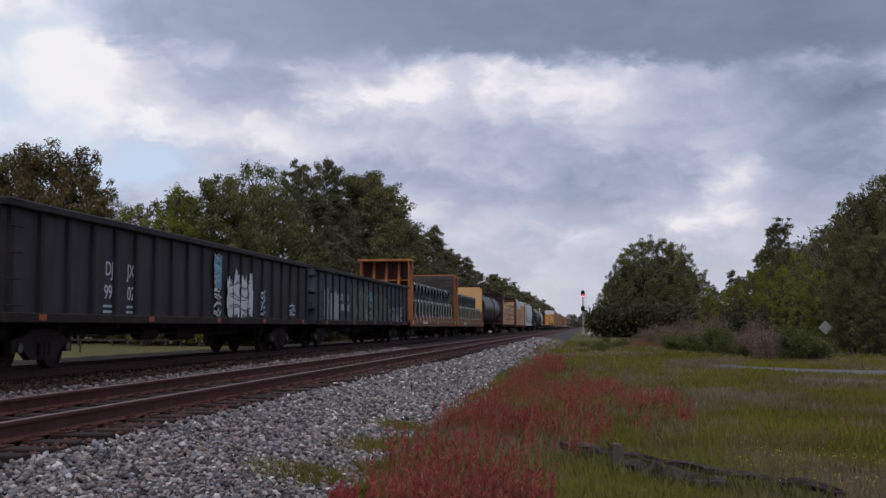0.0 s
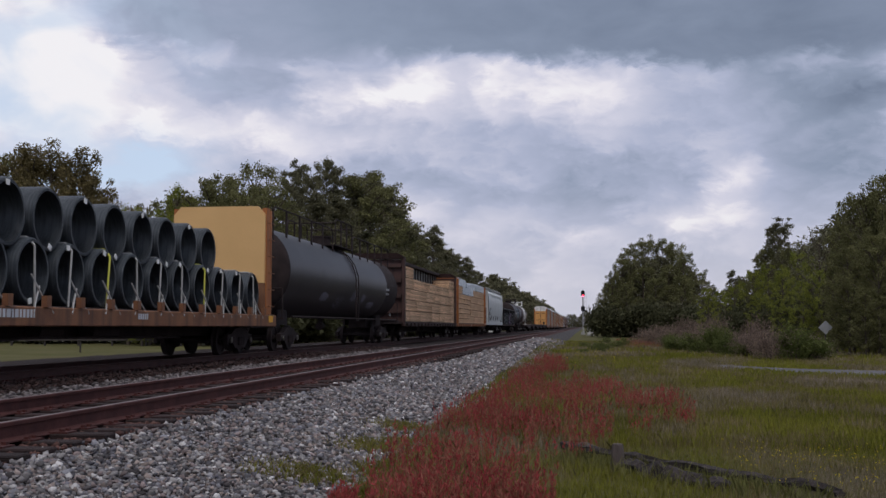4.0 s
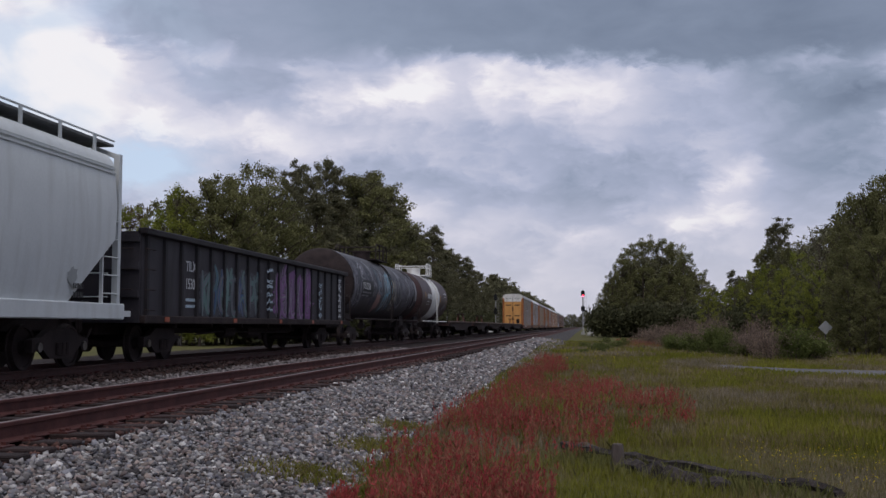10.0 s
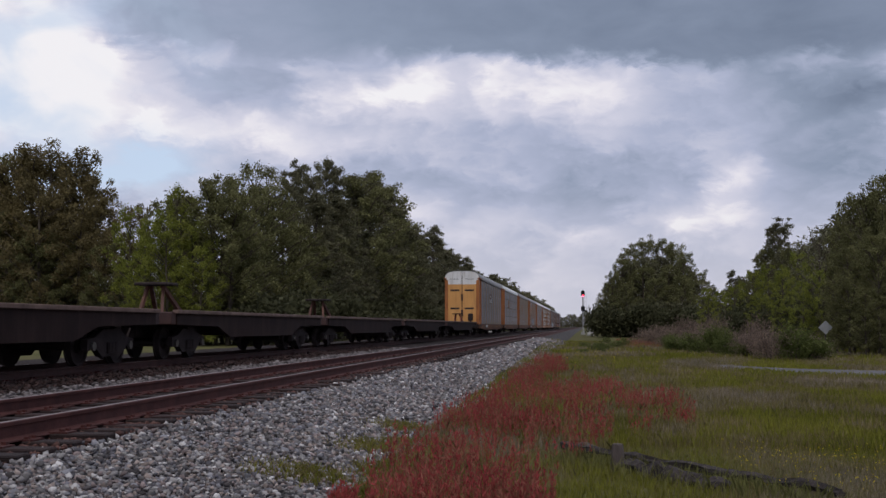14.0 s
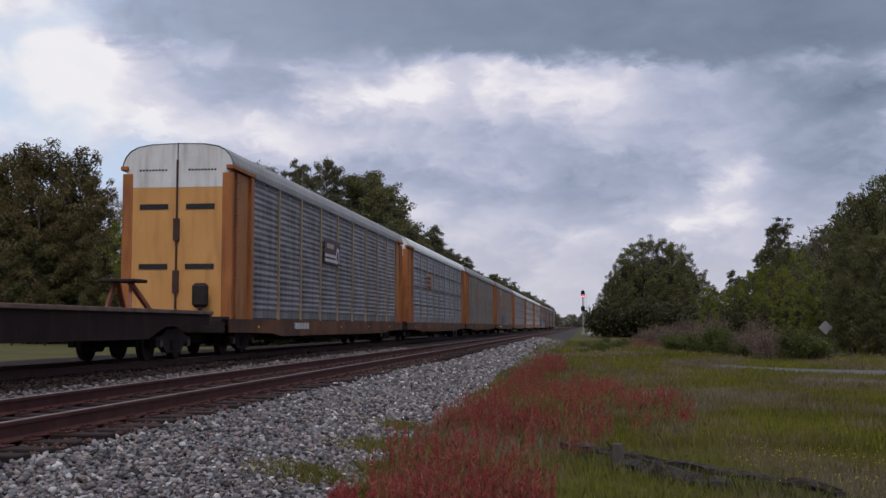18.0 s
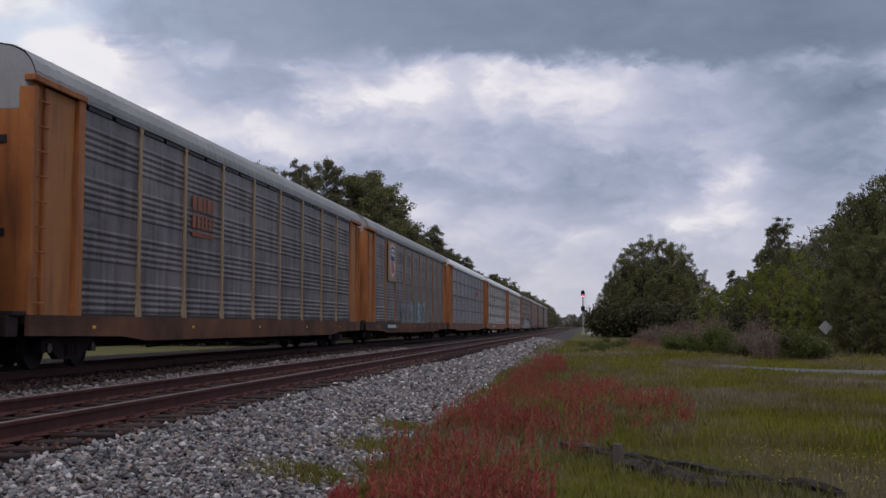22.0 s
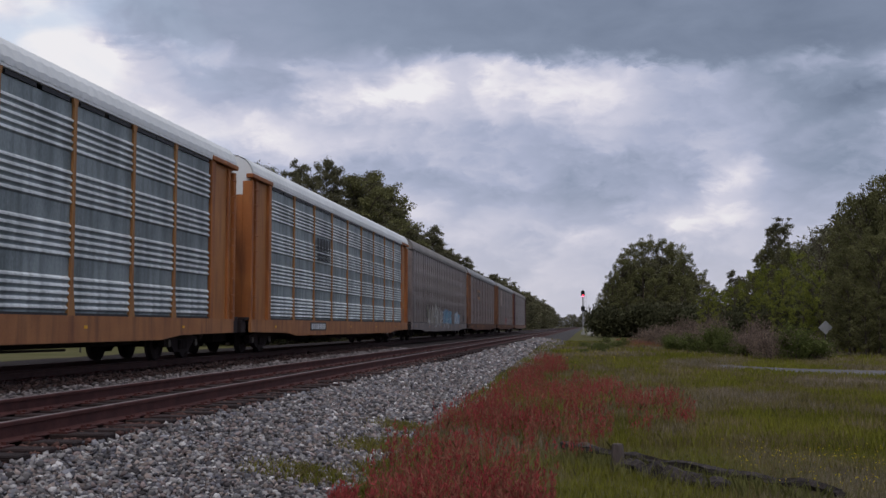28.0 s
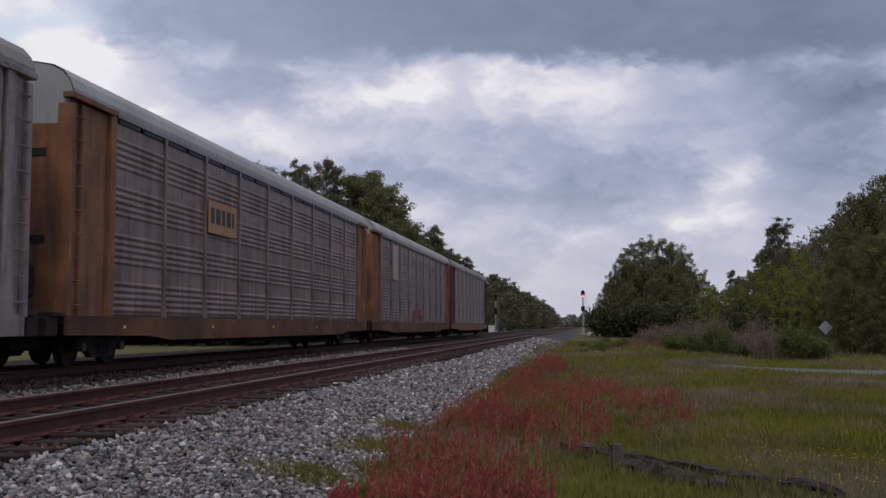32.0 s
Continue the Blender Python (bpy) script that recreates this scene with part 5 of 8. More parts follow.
def brush(bm, fx, points, w, lift):
    """A smooth sprayed line that swells in the middle and runs out to points."""
    p = [Vector(q) for q in points]
    p = [p[0] * 2 - p[1]] + p + [p[-1] * 2 - p[-2]]
    line = []
    for i in range(1, len(p) - 2):
        for k in range(5):
            t = k / 5
            line.append(0.5 * ((2 * p[i]) + (p[i + 1] - p[i - 1]) * t + (2 * p[i - 1] - 5 * p[i] + 4 * p[i + 1] - p[i + 2]) * t * t + (3 * p[i] - p[i - 1] - 3 * p[i + 1] + p[i + 2]) * t ** 3))
    line.append(p[-2])
    n = len(line) - 1
    prev = None
    for i, q in enumerate(line):
        d = (line[min(i + 1, n)] - line[max(i - 1, 0)]).normalized()
        d = d * (w / 2 * (0.35 + 0.65 * min(1.0, 4.0 * min(i, n - i) / n)))
        a = bm.verts.new((fx(q.x - d.y, q.y + d.x) + lift, q.x - d.y, q.y + d.x))
        b = bm.verts.new((fx(q.x + d.y, q.y - d.x) + lift, q.x + d.y, q.y - d.x))
        if prev:
            bm.faces.new((prev[0], prev[1], b, a))
        prev = (a, b)


def graffiti(car, fx, y0, y1, z0, z1, fills, edge, letters, seed, spike=0.05, halo=None, lines=2, rim=None):
    """A row of sprayed letter-like shapes: an outer rim, an outline, a fill and thin strokes over them."""
    rnd = random.Random(seed)
    w = (y1 - y0) / letters
    if halo:
        back = bmesh.new()
        blob(back, fx, (y0 + y1) / 2, (z0 + z1) / 2, (y1 - y0) * 1.08, (z1 - z0) * 1.12, seed + 7, 0.2, 5.0, 44, 0.004, 0.06)
        part("graffiti_halo", back, halo, car, "faint sprayed background")
    for k in range(letters):
        h = (z1 - z0) * rnd.uniform(0.86, 1.0 + spike)
        slant = rnd.uniform(-0.22, 0.30)
        ya = y0 + w * (k - 0.10) + rnd.uniform(-0.10, 0.10) * w
        strokes = [[(ya + w * 1.2 * (u + slant * (v - 0.5) + rnd.uniform(-0.19, 0.19)), z0 + 0.08 + (h - 0.1) * (v + rnd.uniform(-0.05, 0.05))) for u, v in s] for s in rnd.choice(GLYPHS) + [rnd.choice(ARROWS)]]
        thick = min(w * 0.40, h * 0.30)
        letter = None
        layers = [(edge, 1.42), (fills[k % len(fills)], 1.0)] if not rim else [(edge, 1.62), (rim, 1.42), (fills[k % len(fills)], 1.0)]
        for j, (paint_of, f) in enumerate(layers):
            bm = bmesh.new()
            for i, s in enumerate(strokes):
                brush(bm, fx, s, thick * f, 0.006 + 0.004 * j + 0.0008 * i + 0.0004 * (k % 2))
            ob = part("graffiti_letter" if letter is None else "fill", bm, paint_of, letter or car, "sprayed graffiti letter shape" if letter is None else "")
            letter = letter or ob
        for j in range(lines):
            s = rnd.choice(strokes)
            off = rnd.uniform(-0.3, 0.3) * thick
            bm = bmesh.new()
            brush(bm, fx, [(p + off, q + 0.2 * off) for p, q in s], 0.045 + 0.03 * rnd.random(), 0.021 + 0.0006 * j)
            part("stroke", bm, edge if j % 2 == 0 else fills[(k + 1) % len(fills)], letter)


def scrawl(car, fx, y, z, w, h, rows, material, seed, label="small sprayed scrawl"):
    """A column of quick sprayed marks."""
    rnd = random.Random(seed)
    bm = bmesh.new()
    for k in range(rows):
        zz = z + h * (k + 0.5) / rows
        pts = [(y + w * f, zz + rnd.uniform(-0.4, 0.4) * h / rows) for f in (0.05, 0.25, 0.4, 0.6, 0.75, 0.95)]
        stroke(bm, fx, pts, 0.035 + 0.02 * rnd.random(), 0.006)
        stroke(bm, fx, [(p + rnd.uniform(-0.05, 0.05), q - 0.05) for p, q in pts[::2]], 0.03, 0.007)
    part("scrawl", bm, material, car, label)


def bars(car, x, y, z, w, rows, h, gap, material, label="illegible stencilled lettering", low=0.4, high=0.9):
    bm = bmesh.new()
    rnd = random.Random(int(y * 100))
    for k in range(rows):
        zz = z - k * (h + gap)
        yy = y
        while yy < y + w - 0.02:
            d = rnd.uniform(low, high) * h
            box(bm, x, x + 0.005, yy, min(yy + d, y + w), zz, zz + h)
            yy += d + 0.3 * h
    part("lettering", bm, material, car, label)


# ---- gondolas ----
def gondola(y0, L, material, ribs, label):
    trim = RIBPAINT
    car = start_car("gondola_car", y0, label)
    Z0, Z1 = 0.98, 2.80
    for s in (-1, 1):
        bm = bmesh.new()
        box(bm, min(s * 1.42, s * 1.44), max(s * 1.42, s * 1.44), 0.12, L - 0.12, Z0, Z1)
        part("side_sheet", bm, material, car)
        bm = bmesh.new()
        box(bm, min(s * 1.36, s * 1.58), max(s * 1.36, s * 1.58), 0.05, L - 0.05, Z1 - 0.02, Z1 + 0.13, 0.025)
        part("top_chord", bm, trim, car)
        bm = bmesh.new()
        box(bm, min(s * 1.38, s * 1.54), max(s * 1.38, s * 1.54), 0.1, L - 0.1, Z0 - 0.12, Z0 + 0.06, 0.02)
        part("side_sill", bm, IRON, car)
        bm = bmesh.new()
        prism(bm, [(s * 1.44, -0.09), (s * 1.50, -0.06), (s * 1.50, 0.06), (s * 1.44, 0.09)], 0, 1)
        me = finish("rib", bm, trim)
        me.transform(Matrix(((1, 0, 0, 0), (0, 0, 1, 0), (0, Z1 - Z0 - 0.08, 0, Z0 + 0.06), (0, 0, 0, 1))))
        for k in range(ribs + 1):
            part("rib", me, None, car, at=pose(0, 0.35 + (L - 0.7) * k / ribs, 0))
    for y, way in ((0.05, -1), (L - 0.05, 1)):
        bm = bmesh.new()
        box(bm, -1.42, 1.42, min(y, y - way * 0.08), max(y, y - way * 0.08), Z0 - 0.1, Z1 + 0.05)
        for z in (1.5, 2.1, 2.7):
            box(bm, -1.42, 1.42, min(y, y + way * 0.07), max(y, y + way * 0.07), z - 0.08, z + 0.08)
        part("end_wall", bm, material, car)
        coupler(car, y, way)
        ladder(car, 1.52, y - way * 0.28, 1.15, 2.9, IRON, 5)
        ladder(car, 1.1, y + way * 0.12, 1.15, 2.9, IRON, 5, "x")
    bm = bmesh.new()
    box(bm, -1.4, 1.4, 0.1, L - 0.1, Z0 - 0.05, Z0 + 0.02)
    part("floor", bm, IRON, car)
    underframe(car, L, 0.62, Z0 - 0.06)
    truck(car, 2.3, y0)
    truck(car, L - 2.3, y0)
    tag_boxes(car, 1.545, [(L * f, 0.90, 0.28, 0.11) for f in (0.06, 0.30, 0.52, 0.72, 0.94)], REDTAG, "reflector", "dull orange reflector strip")
    return car


def flat_skin(x):
    return lambda y, z: x


def build_gondolas():
    gondola(-4.6, 20.1, BLACK, 19, "black ribbed gondola car that leads the visible train")
    y0, L = 16.6, 20.1
    car = gondola(y0, L, BLACK, 19, "long black ribbed steel gondola car with white sprayed patch")
    fx, rib = flat_skin(1.445), flat_skin(1.504)
    for dy, dz, words in ((4.02, 1.82, "DJ"), (5.06, 1.82, "JX"), (3.98, 1.35, "99"), (5.08, 1.35, "02")):
        lettering(car, 1.446, dy, dz, words, 0.40, P_WHITE, "white stencilled letters", 0.92)
    bars(car, 1.446, 3.95, 1.18, 0.5, 2, 0.05, 0.06, P_PALE)
    bars(car, 1.446, 5.05, 1.18, 0.5, 2, 0.05, 0.06, P_PALE)
    bm = bmesh.new()
    for k, (cy, w, h) in enumerate(((11.55, 0.5, 1.05), (12.1, 0.55, 1.28), (12.75, 0.62, 1.15), (13.35, 0.4, 1.25))):
        blob(bm, rib, cy, 1.02 + h / 2, w, h, 140 + k, 0.28, 4.0, 30, 0.004 + 0.0006 * k, 0.05)
    part("graffiti_fill", bm, P_WHITE, car, "white sprayed patch with ragged edges")
    scrawl(car, rib, 11.4, 1.2, 2.0, 0.9, 3, P_LILAC, 12)
    bm = bmesh.new()
    blob(bm, rib, 10.55, 2.2, 0.6, 0.9, 5, 0.15, 4.0, 22, 0.006)
    part("graffiti_fill", bm, P_SKY, car, "sprayed blue patch")
    scrawl(car, rib, 10.25, 1.1, 0.62, 1.6, 8, P_WHITE, 9)
    scrawl(car, rib, 14.3, 1.1, 0.5, 0.8, 5, P_PALE, 10)
    scrawl(car, rib, 17.4, 1.1, 0.8, 0.5, 3, P_PALE, 11)

    y0, L = 37.7, 20.0
    car = gondola(y0, L, SLATE, 17, "dark slate ribbed gondola car covered in faded graffiti")
    bm = bmesh.new()
    for k, (cy, w, h) in enumerate(((1.62, 0.72, 1.28), (2.5, 0.55, 1.02), (2.95, 0.65, 1.16), (3.45, 0.45, 1.05), (3.78, 0.25, 1.1))):
        blob(bm, fx, cy, 1.0 + h / 2, w, h, 40 + k, 0.2, 5.0, 34, 0.005 + 0.0006 * k, 0.03)
    part("graffiti_fill", bm, P_WORN, car, "faded white sprayed columns")
    for dy, dz, words in ((4.1, 1.82, "DJ"), (5.12, 1.82, "JX")):
        lettering(car, 1.446, dy, dz, words, 0.38, P_WHITE, "white stencilled letters", 0.9)
    bars(car, 1.446, 4.12, 1.40, 0.40, 1, 0.28, 0.1, P_WHITE, low=0.25, high=0.32)
    bars(car, 1.446, 5.12, 1.40, 0.48, 1, 0.28, 0.1, P_WHITE, low=0.25, high=0.32)
    graffiti(car, fx, 5.95, 9.6, 1.0, 2.35, [P_OLIVE, P_GREEN, P_OLIVE], P_MIST, 9, 61, 0.02, P_GREEN, 3, P_NIGHT)
    graffiti(car, fx, 10.4, 14.0, 1.0, 2.15, [P_GREEN, P_OLIVE], P_MIST, 9, 71, 0.02, P_GREEN, 2, P_NIGHT)
    graffiti(car, fx, 14.4, 18.6, 1.0, 1.75, [P_LILAC, P_MIST], P_NIGHT, 6, 73, 0.02, None, 2)
    scrawl(car, fx, 9.55, 1.05, 0.6, 1.4, 5, P_WHITE, 19)
    scrawl(car, fx, 8.9, 1.05, 0.6, 0.7, 3, P_WHITE, 20)
    bm = bmesh.new()
    blob(bm, fx, 9.9, 2.1, 0.5, 0.45, 5, 0.15, 4.0, 22, 0.018)
    part("graffiti_fill", bm, P_SKY, car, "sprayed blue patch")

    y0, L = 194.3, 20.2
    car = gondola(y0, L, BLACK, 19, "black ribbed gondola car with teal and purple graffiti")
    lettering(car, 1.446, 2.74, 2.12, "TILX", 0.36, P_WHITE, "white stencilled letters", 0.9)
    lettering(car, 1.446, 2.72, 1.70, "15306", 0.36, P_WHITE, "white stencilled numbers", 0.86)
    bars(car, 1.446, 2.74, 1.4, 0.7, 2, 0.07, 0.08, P_PALE)
    graffiti(car, fx, 3.8, 8.6, 1.04, 2.20, [P_TEAL, P_TEAL, P_BLUE, P_TEAL], P_LILAC, 10, 81, 0.02, P_NIGHT, 3, P_DARK)
    graffiti(car, fx, 10.4, 14.8, 1.02, 2.42, [P_PURPLE, P_VIOLET], P_MIST, 8, 93, 0.10, P_PURPLE, 4, P_DARK)
    scrawl(car, rib, 9.2, 1.2, 0.7, 1.35, 6, P_PALE, 29)
    scrawl(car, rib, 15.6, 1.12, 0.5, 1.3, 5, P_PALE, 30)
    scrawl(car, rib, 18.7, 1.15, 0.5, 1.5, 8, P_WHITE, 31)


# ---- bulkhead flats with wire coils ----
def bulkhead(car, y, way, back, label, top=4.42):
    """way: -1 for the leading end. The inner face is planked; the outer shows posts and gussets."""
    face = y - way * 0.95
    bm = bmesh.new()
    a, b = sorted((face, face + way * 0.10))
    if back is TAN:
        prism(bm, [(-1.42, 2.1), (1.42, 2.1), (1.42, top - 0.25), (1.2, top), (-1.2, top), (-1.42, top - 0.25)], a, b)
    else:
        box(bm, -1.42, 1.42, a, b, 1.15, top)
    if back is PLANK:
        bm.free()
        n = 12
        for k in range(n):
            bm = bmesh.new()
            h = (top - 1.15) / n
            d = 0.012 * ((k * 7) % 3)
            box(bm, -1.44 - d, 1.44 + 0.5 * d, a - d * (0.5 if way > 0 else 0), b, 1.15 + h * k + 0.006, 1.15 + h * (k + 1) - (0.006 if way > 0 or k % 3 else 0.022), 0.008)
            part("plank", bm, PLANK, car, "dark grey bulkhead plank" if k == 0 else "")
    else:
        part("bulkhead_plate", bm, back, car, label)
    if back is TAN:
        bm = bmesh.new()
        box(bm, -1.42, 1.42, a, b, 1.15, 2.09)
        part("bulkhead_foot", bm, SILL, car, "rusty lower bulkhead plate")
    for i, x in enumerate((-1.38, -0.46, 0.46, 1.38) if way > 0 else (-1.38, -0.7, 0.0, 0.7, 1.38)):
        bm = bmesh.new()
        f1, f2 = face + way * 0.1, y
        prism(bm, [(f1, 1.1), (f1 + way * 0.42, 1.1), (f1 + way * 0.36, top - 0.05), (f1, top - 0.05)] if abs(x) > 1 else [(f1, 1.1), (f2 - way * 0.2, 1.1), (f1 + way * 0.25, top - 0.1), (f1, top - 0.1)],
              x - 0.07, x + 0.07, axis="x")
        part("bulkhead_post", bm, ORANGE, car)
    for z in (1.75, 2.45, 3.15, 3.85) if way > 0 else (2.3, 3.35):
        bm = bmesh.new()
        a, b = sorted((face + way * 0.1, y - way * (0.12 if way > 0 else 0.55)))
        box(bm, -1.3, 1.3, a, b, z - 0.03, z + 0.03)
        part("bulkhead_gusset", bm, ORANGE, car)
    for x in (-1.36, 1.30):
        bm = bmesh.new()
        a, b = sorted((y, y - way * 0.12))
        box(bm, x, x + 0.06, a, b, 1.1, top - 0.05)
        part("bulkhead_post", bm, ORANGE, car)
    a, b = sorted((face, y))
    if back is not TAN:
        bm = bmesh.new()
        box(bm, -1.5, 1.5, a, b, top - 0.06, top + 0.08, 0.02)
        part("bulkhead_cap", bm, ORANGE, car)
    ladder(car, 1.46, (a + b) / 2, 1.4, 3.9, SILL, 6, "y", 0.5)


def coil_mesh():
    bm = bmesh.new()
    n, R, q = 26, 0.60, 0.52
    prof = [(-0.62, q), (-0.62, R - 0.03), (-0.58, R), (0.58, R), (0.62, R - 0.03), (0.62, q)]
    loops = [[(x, r * math.cos(6.28318 * k / n), r * math.sin(6.28318 * k / n)) for k in range(n)] for x, r in prof]
    rings(bm, loops + [loops[0]], cap=False)
    bmesh.ops.remove_doubles(bm, verts=bm.verts[:], dist=1e-5)
    return finish("coil", bm, COIL, True)


def build_coil_flats():
    coil = coil_mesh()
    strap_meshes = {}
    for nm, mt in (("s", STRAP), ("y", YSTRAP)):
        bm = bmesh.new()
        bent(bm, [(0.66, 0.0, -0.85), (0.66, 0.02, 0.45), (0.52, 0.02, 0.60), (-0.6, 0.0, 0.61)], 0.022, 5)
        strap_meshes[nm] = finish("strap", bm, mt)
    bm = bmesh.new()
    bent(bm, [(0.64, -0.1, -0.05), (0.72, 0.18, -0.45), (0.80, 0.42, -0.72)], 0.02, 5)
    bent(bm, [(0.64, 0.2, -0.25), (0.74, -0.1, -0.5), (0.80, -0.28, -0.72)], 0.02, 5)
    chain = finish("chain", bm, STRAP)
    bm = bmesh.new()
    box(bm, 0.62, 0.632, -0.06, 0.06, -0.05, 0.05)
    tag = finish("paper_tag", bm, PAPER)
    rnd = random.Random(8)
    for idx, (y0, L, count, label) in enumerate(((58.9, 20.6, 13, "orange bulkhead flat car loaded with wire coils"), (80.4, 20.9, 13, "rusty orange bulkhead flat car with tan end panel"))):
        car = start_car("bulkhead_flat_car", y0, label)
        bm = bmesh.new()
        box(bm, -1.45, 1.45, 0.05, L - 0.05, 1.02, 1.16)
        part("deck", bm, PLANK, car, "dark wooden deck")
        for s in (-1, 1):
            bm = bmesh.new()
            box(bm, min(s * 1.42, s * 1.52), max(s * 1.42, s * 1.52), 0.0, L, 0.80, 1.14, 0.02)
            part("side_sill", bm, SILL, car, "grimy orange side sill")
            bm = bmesh.new()
            box(bm, min(s * 1.46, s * 1.57), max(s * 1.46, s * 1.57), -0.08, 0.08, 1.14, 1.34)
            me = finish("stake_pocket", bm, SILL)
            for k in range(15):
                part("stake_pocket", me, None, car, at=pose(0, 1.3 + (L - 2.6) * k / 14, 0))
        underframe(car, L, 0.55, 1.0, 0.4, SILL if idx == 0 else None)
        bulkhead(car, 0.0, -1, RUSTPLATE_DARK, "rust-brown bulkhead plate")
        bulkhead(car, L, 1, PLANK if idx == 0 else TAN, "dark planked bulkhead lining" if idx == 0 else "tan painted bulkhead lining", 4.46 if idx == 0 else 4.4)
        for y, way in ((0.0, -1), (L, 1)):
            coupler(car, y, way)
        truck(car, 2.1, y0)
        truck(car, L - 2.1, y0)
        tag_boxes(car, 1.525, [(0.25, 0.92, 0.42, 0.2), (L - 0.8, 0.92, 0.42, 0.2)], YTAG, "reflector", "bright orange reflector plate")
        bars(car, 1.522, 4.2, 0.95, 1.9, 1, 0.14, 0.1, P_WHITE)
        bars(car, 1.522, 10.5, 0.95, 0.5, 1, 0.12, 0.1, P_WHITE)
        step = (L - 2.5) / count
        for k in range(count):
            for side in (0.72, -0.72):
                c = new("wire_coil", coil)
                y = 1.4 + step * (k + 0.5)
                ride(c, y0, side, y, 1.16 + 0.60, "dark blue-grey coil of steel wire strapped to the deck", "wire coil", "wire coils")
                if side > 0:
                    part("strap", strap_meshes["y" if idx and k % 4 == 1 else "s"], None, c, "steel tie-down strap", pose(0, rnd.uniform(-0.12, 0.12), 0, rnd.uniform(-6, 6)))
                    part("paper_tag", tag, None, c, "white paper tag", pose(0, rnd.uniform(-0.25, 0.05), 0.5 if k % 3 else -0.52, rnd.uniform(-30, 30)))
                    part("chain", chain, None, c, "slack tie-down chain", pose(0, 0, 0, 0, 0, 0))
            if k < count - 1:
                c = new("wire_coil", coil)
                y = 1.4 + step * (k + 1.0)
                if k < count - 1 - idx * 2:
                    ride(c, y0, 0.62, y, 1.16 + 0.60 + 0.98, "dark blue-grey coil of steel wire on the upper tier", "wire coil", "wire coils")
                    part("paper_tag", tag, None, c, "white paper tag", pose(0, rnd.uniform(-0.05, 0.05), -0.5 if k % 2 else 0.5, rnd.uniform(-30, 30)))
                else:
                    bpy.data.objects.remove(c)


# ---- tank cars ----
def tank_car(y0, L, R, zc, bands, label, platform, rail_all=False, rail_mat=None, rise=0.98):
    """bands: (from, to, material) along the shell."""
    car = start_car("tank_car", y0, label, "tank car")
    n = 40
    a0, a1 = 0.30, L - 0.30

    def ring(y, r):
        return [(r * math.sin(6.28318 * k / n), y, zc + r * math.cos(6.28318 * k / n)) for k in range(n)]
    for i, (f, t, mt) in enumerate(bands):
        ys = [f + (t - f) * k / 6 for k in range(7)]
        loops = []
        if i == 0:
            loops += [ring(a0 + R * 0.26 * (1 - math.cos(q)), max(0.02, R * math.sin(q))) for q in (0.02, 0.3, 0.6, 0.9, 1.2, 1.45)]
            ys[0] = a0 + R * 0.26
        loops += [ring(y, R + (0.004 if i % 2 else 0.0)) for y in ys if y < a1 - R * 0.26 or i < len(bands) - 1]
        if i == len(bands) - 1:
            loops += [ring(a1 - R * 0.26 * (1 - math.cos(q)), max(0.02, R * math.sin(q))) for q in (1.5, 1.2, 0.9, 0.6, 0.3, 0.02)]
        for end in (slice(0, 7), slice(-7, None)):
            if (end.start == 0 and i > 0) or (end.start != 0 and i < len(bands) - 1):
                continue
            bm = bmesh.new()
            rings(bm, loops[end], cap=False)
            # heads of the two black tanks take the dull iron colour
            part("tank_head", bm, IRON if mt in (TANKBLACK, TANKGREY) else mt, car, "dull black tank head" if mt in (TANKBLACK, TANKGREY) else "", smooth=True)
            loops = loops[6:] if end.start == 0 else loops[:-6]
        bm = bmesh.new()
        rings(bm, loops, cap=False)
        part("tank_shell", bm, mt, car, smooth=True)
    for y in (L * 0.25, L * 0.5, L * 0.75):
        bm = bmesh.new()
        rings(bm, [[(x * 1.006, y + d, zc + (z - zc) * 1.006) for x, _, z in ring(0, R)] for d in (-0.03, 0.03)], cap=False)
        part("shell_band", bm, bands[0][2] if len(bands) == 1 else IRON if y != L * 0.5 else bands[min(1, len(bands) - 1)][2], car)
    # manway dome and valve gear
    bm = bmesh.new()
    rod(bm, (0, L / 2, zc + R - 0.1), (0, L / 2, zc + R + 0.36), 0.42, 20)
    rod(bm, (0, L / 2, zc + R + 0.36), (0, L / 2, zc + R + 0.42), 0.46, 20)
    part("manway", bm, IRON if not rail_mat else rail_mat, car, smooth=True)
    bm = bmesh.new()
    rod(bm, (0.1, L / 2 + 0.75, zc + R - 0.05), (0.1, L / 2 + 0.75, zc + R + 0.25), 0.12, 12)
    rod(bm, (0.1, L / 2 + 0.75, zc + R + 0.2), (0.1, L / 2 + 1.0, zc + R + 0.2), 0.05, 8)
    part("valve", bm, IRON, car)
    mt = rail_mat or IRON
    bm = bmesh.new()
    box(bm, -1.0, 1.0, L / 2 - platform, L / 2 + platform, zc + R - 0.08, zc + R - 0.03)
    part("walkway", bm, mt, car, "perforated steel walkway")
    for s in (-0.98, 0.98):
        bm = bmesh.new()
        top, low = zc + R + rise, zc + R - 0.05
        p0, p1 = L / 2 - platform + 0.05, L / 2 + platform - 0.05
        bent(bm, [(s, p0, low), (s, p0, top - 0.15), (s, p0 + 0.15, top), (s, p1 - 0.15, top), (s, p1, top - 0.15), (s, p1, low)], 0.028)
        rod(bm, (s, p0, (top + low) / 2 + 0.1), (s, p1, (top + low) / 2 + 0.1), 0.018, 6)
        part("handrail", bm, mt, car)
        for f in (0.33, 0.67):
            bm = bmesh.new()
            box(bm, s - 0.03, s + 0.03, p0 + (p1 - p0) * f - 0.04, p0 + (p1 - p0) * f + 0.04, low, top)
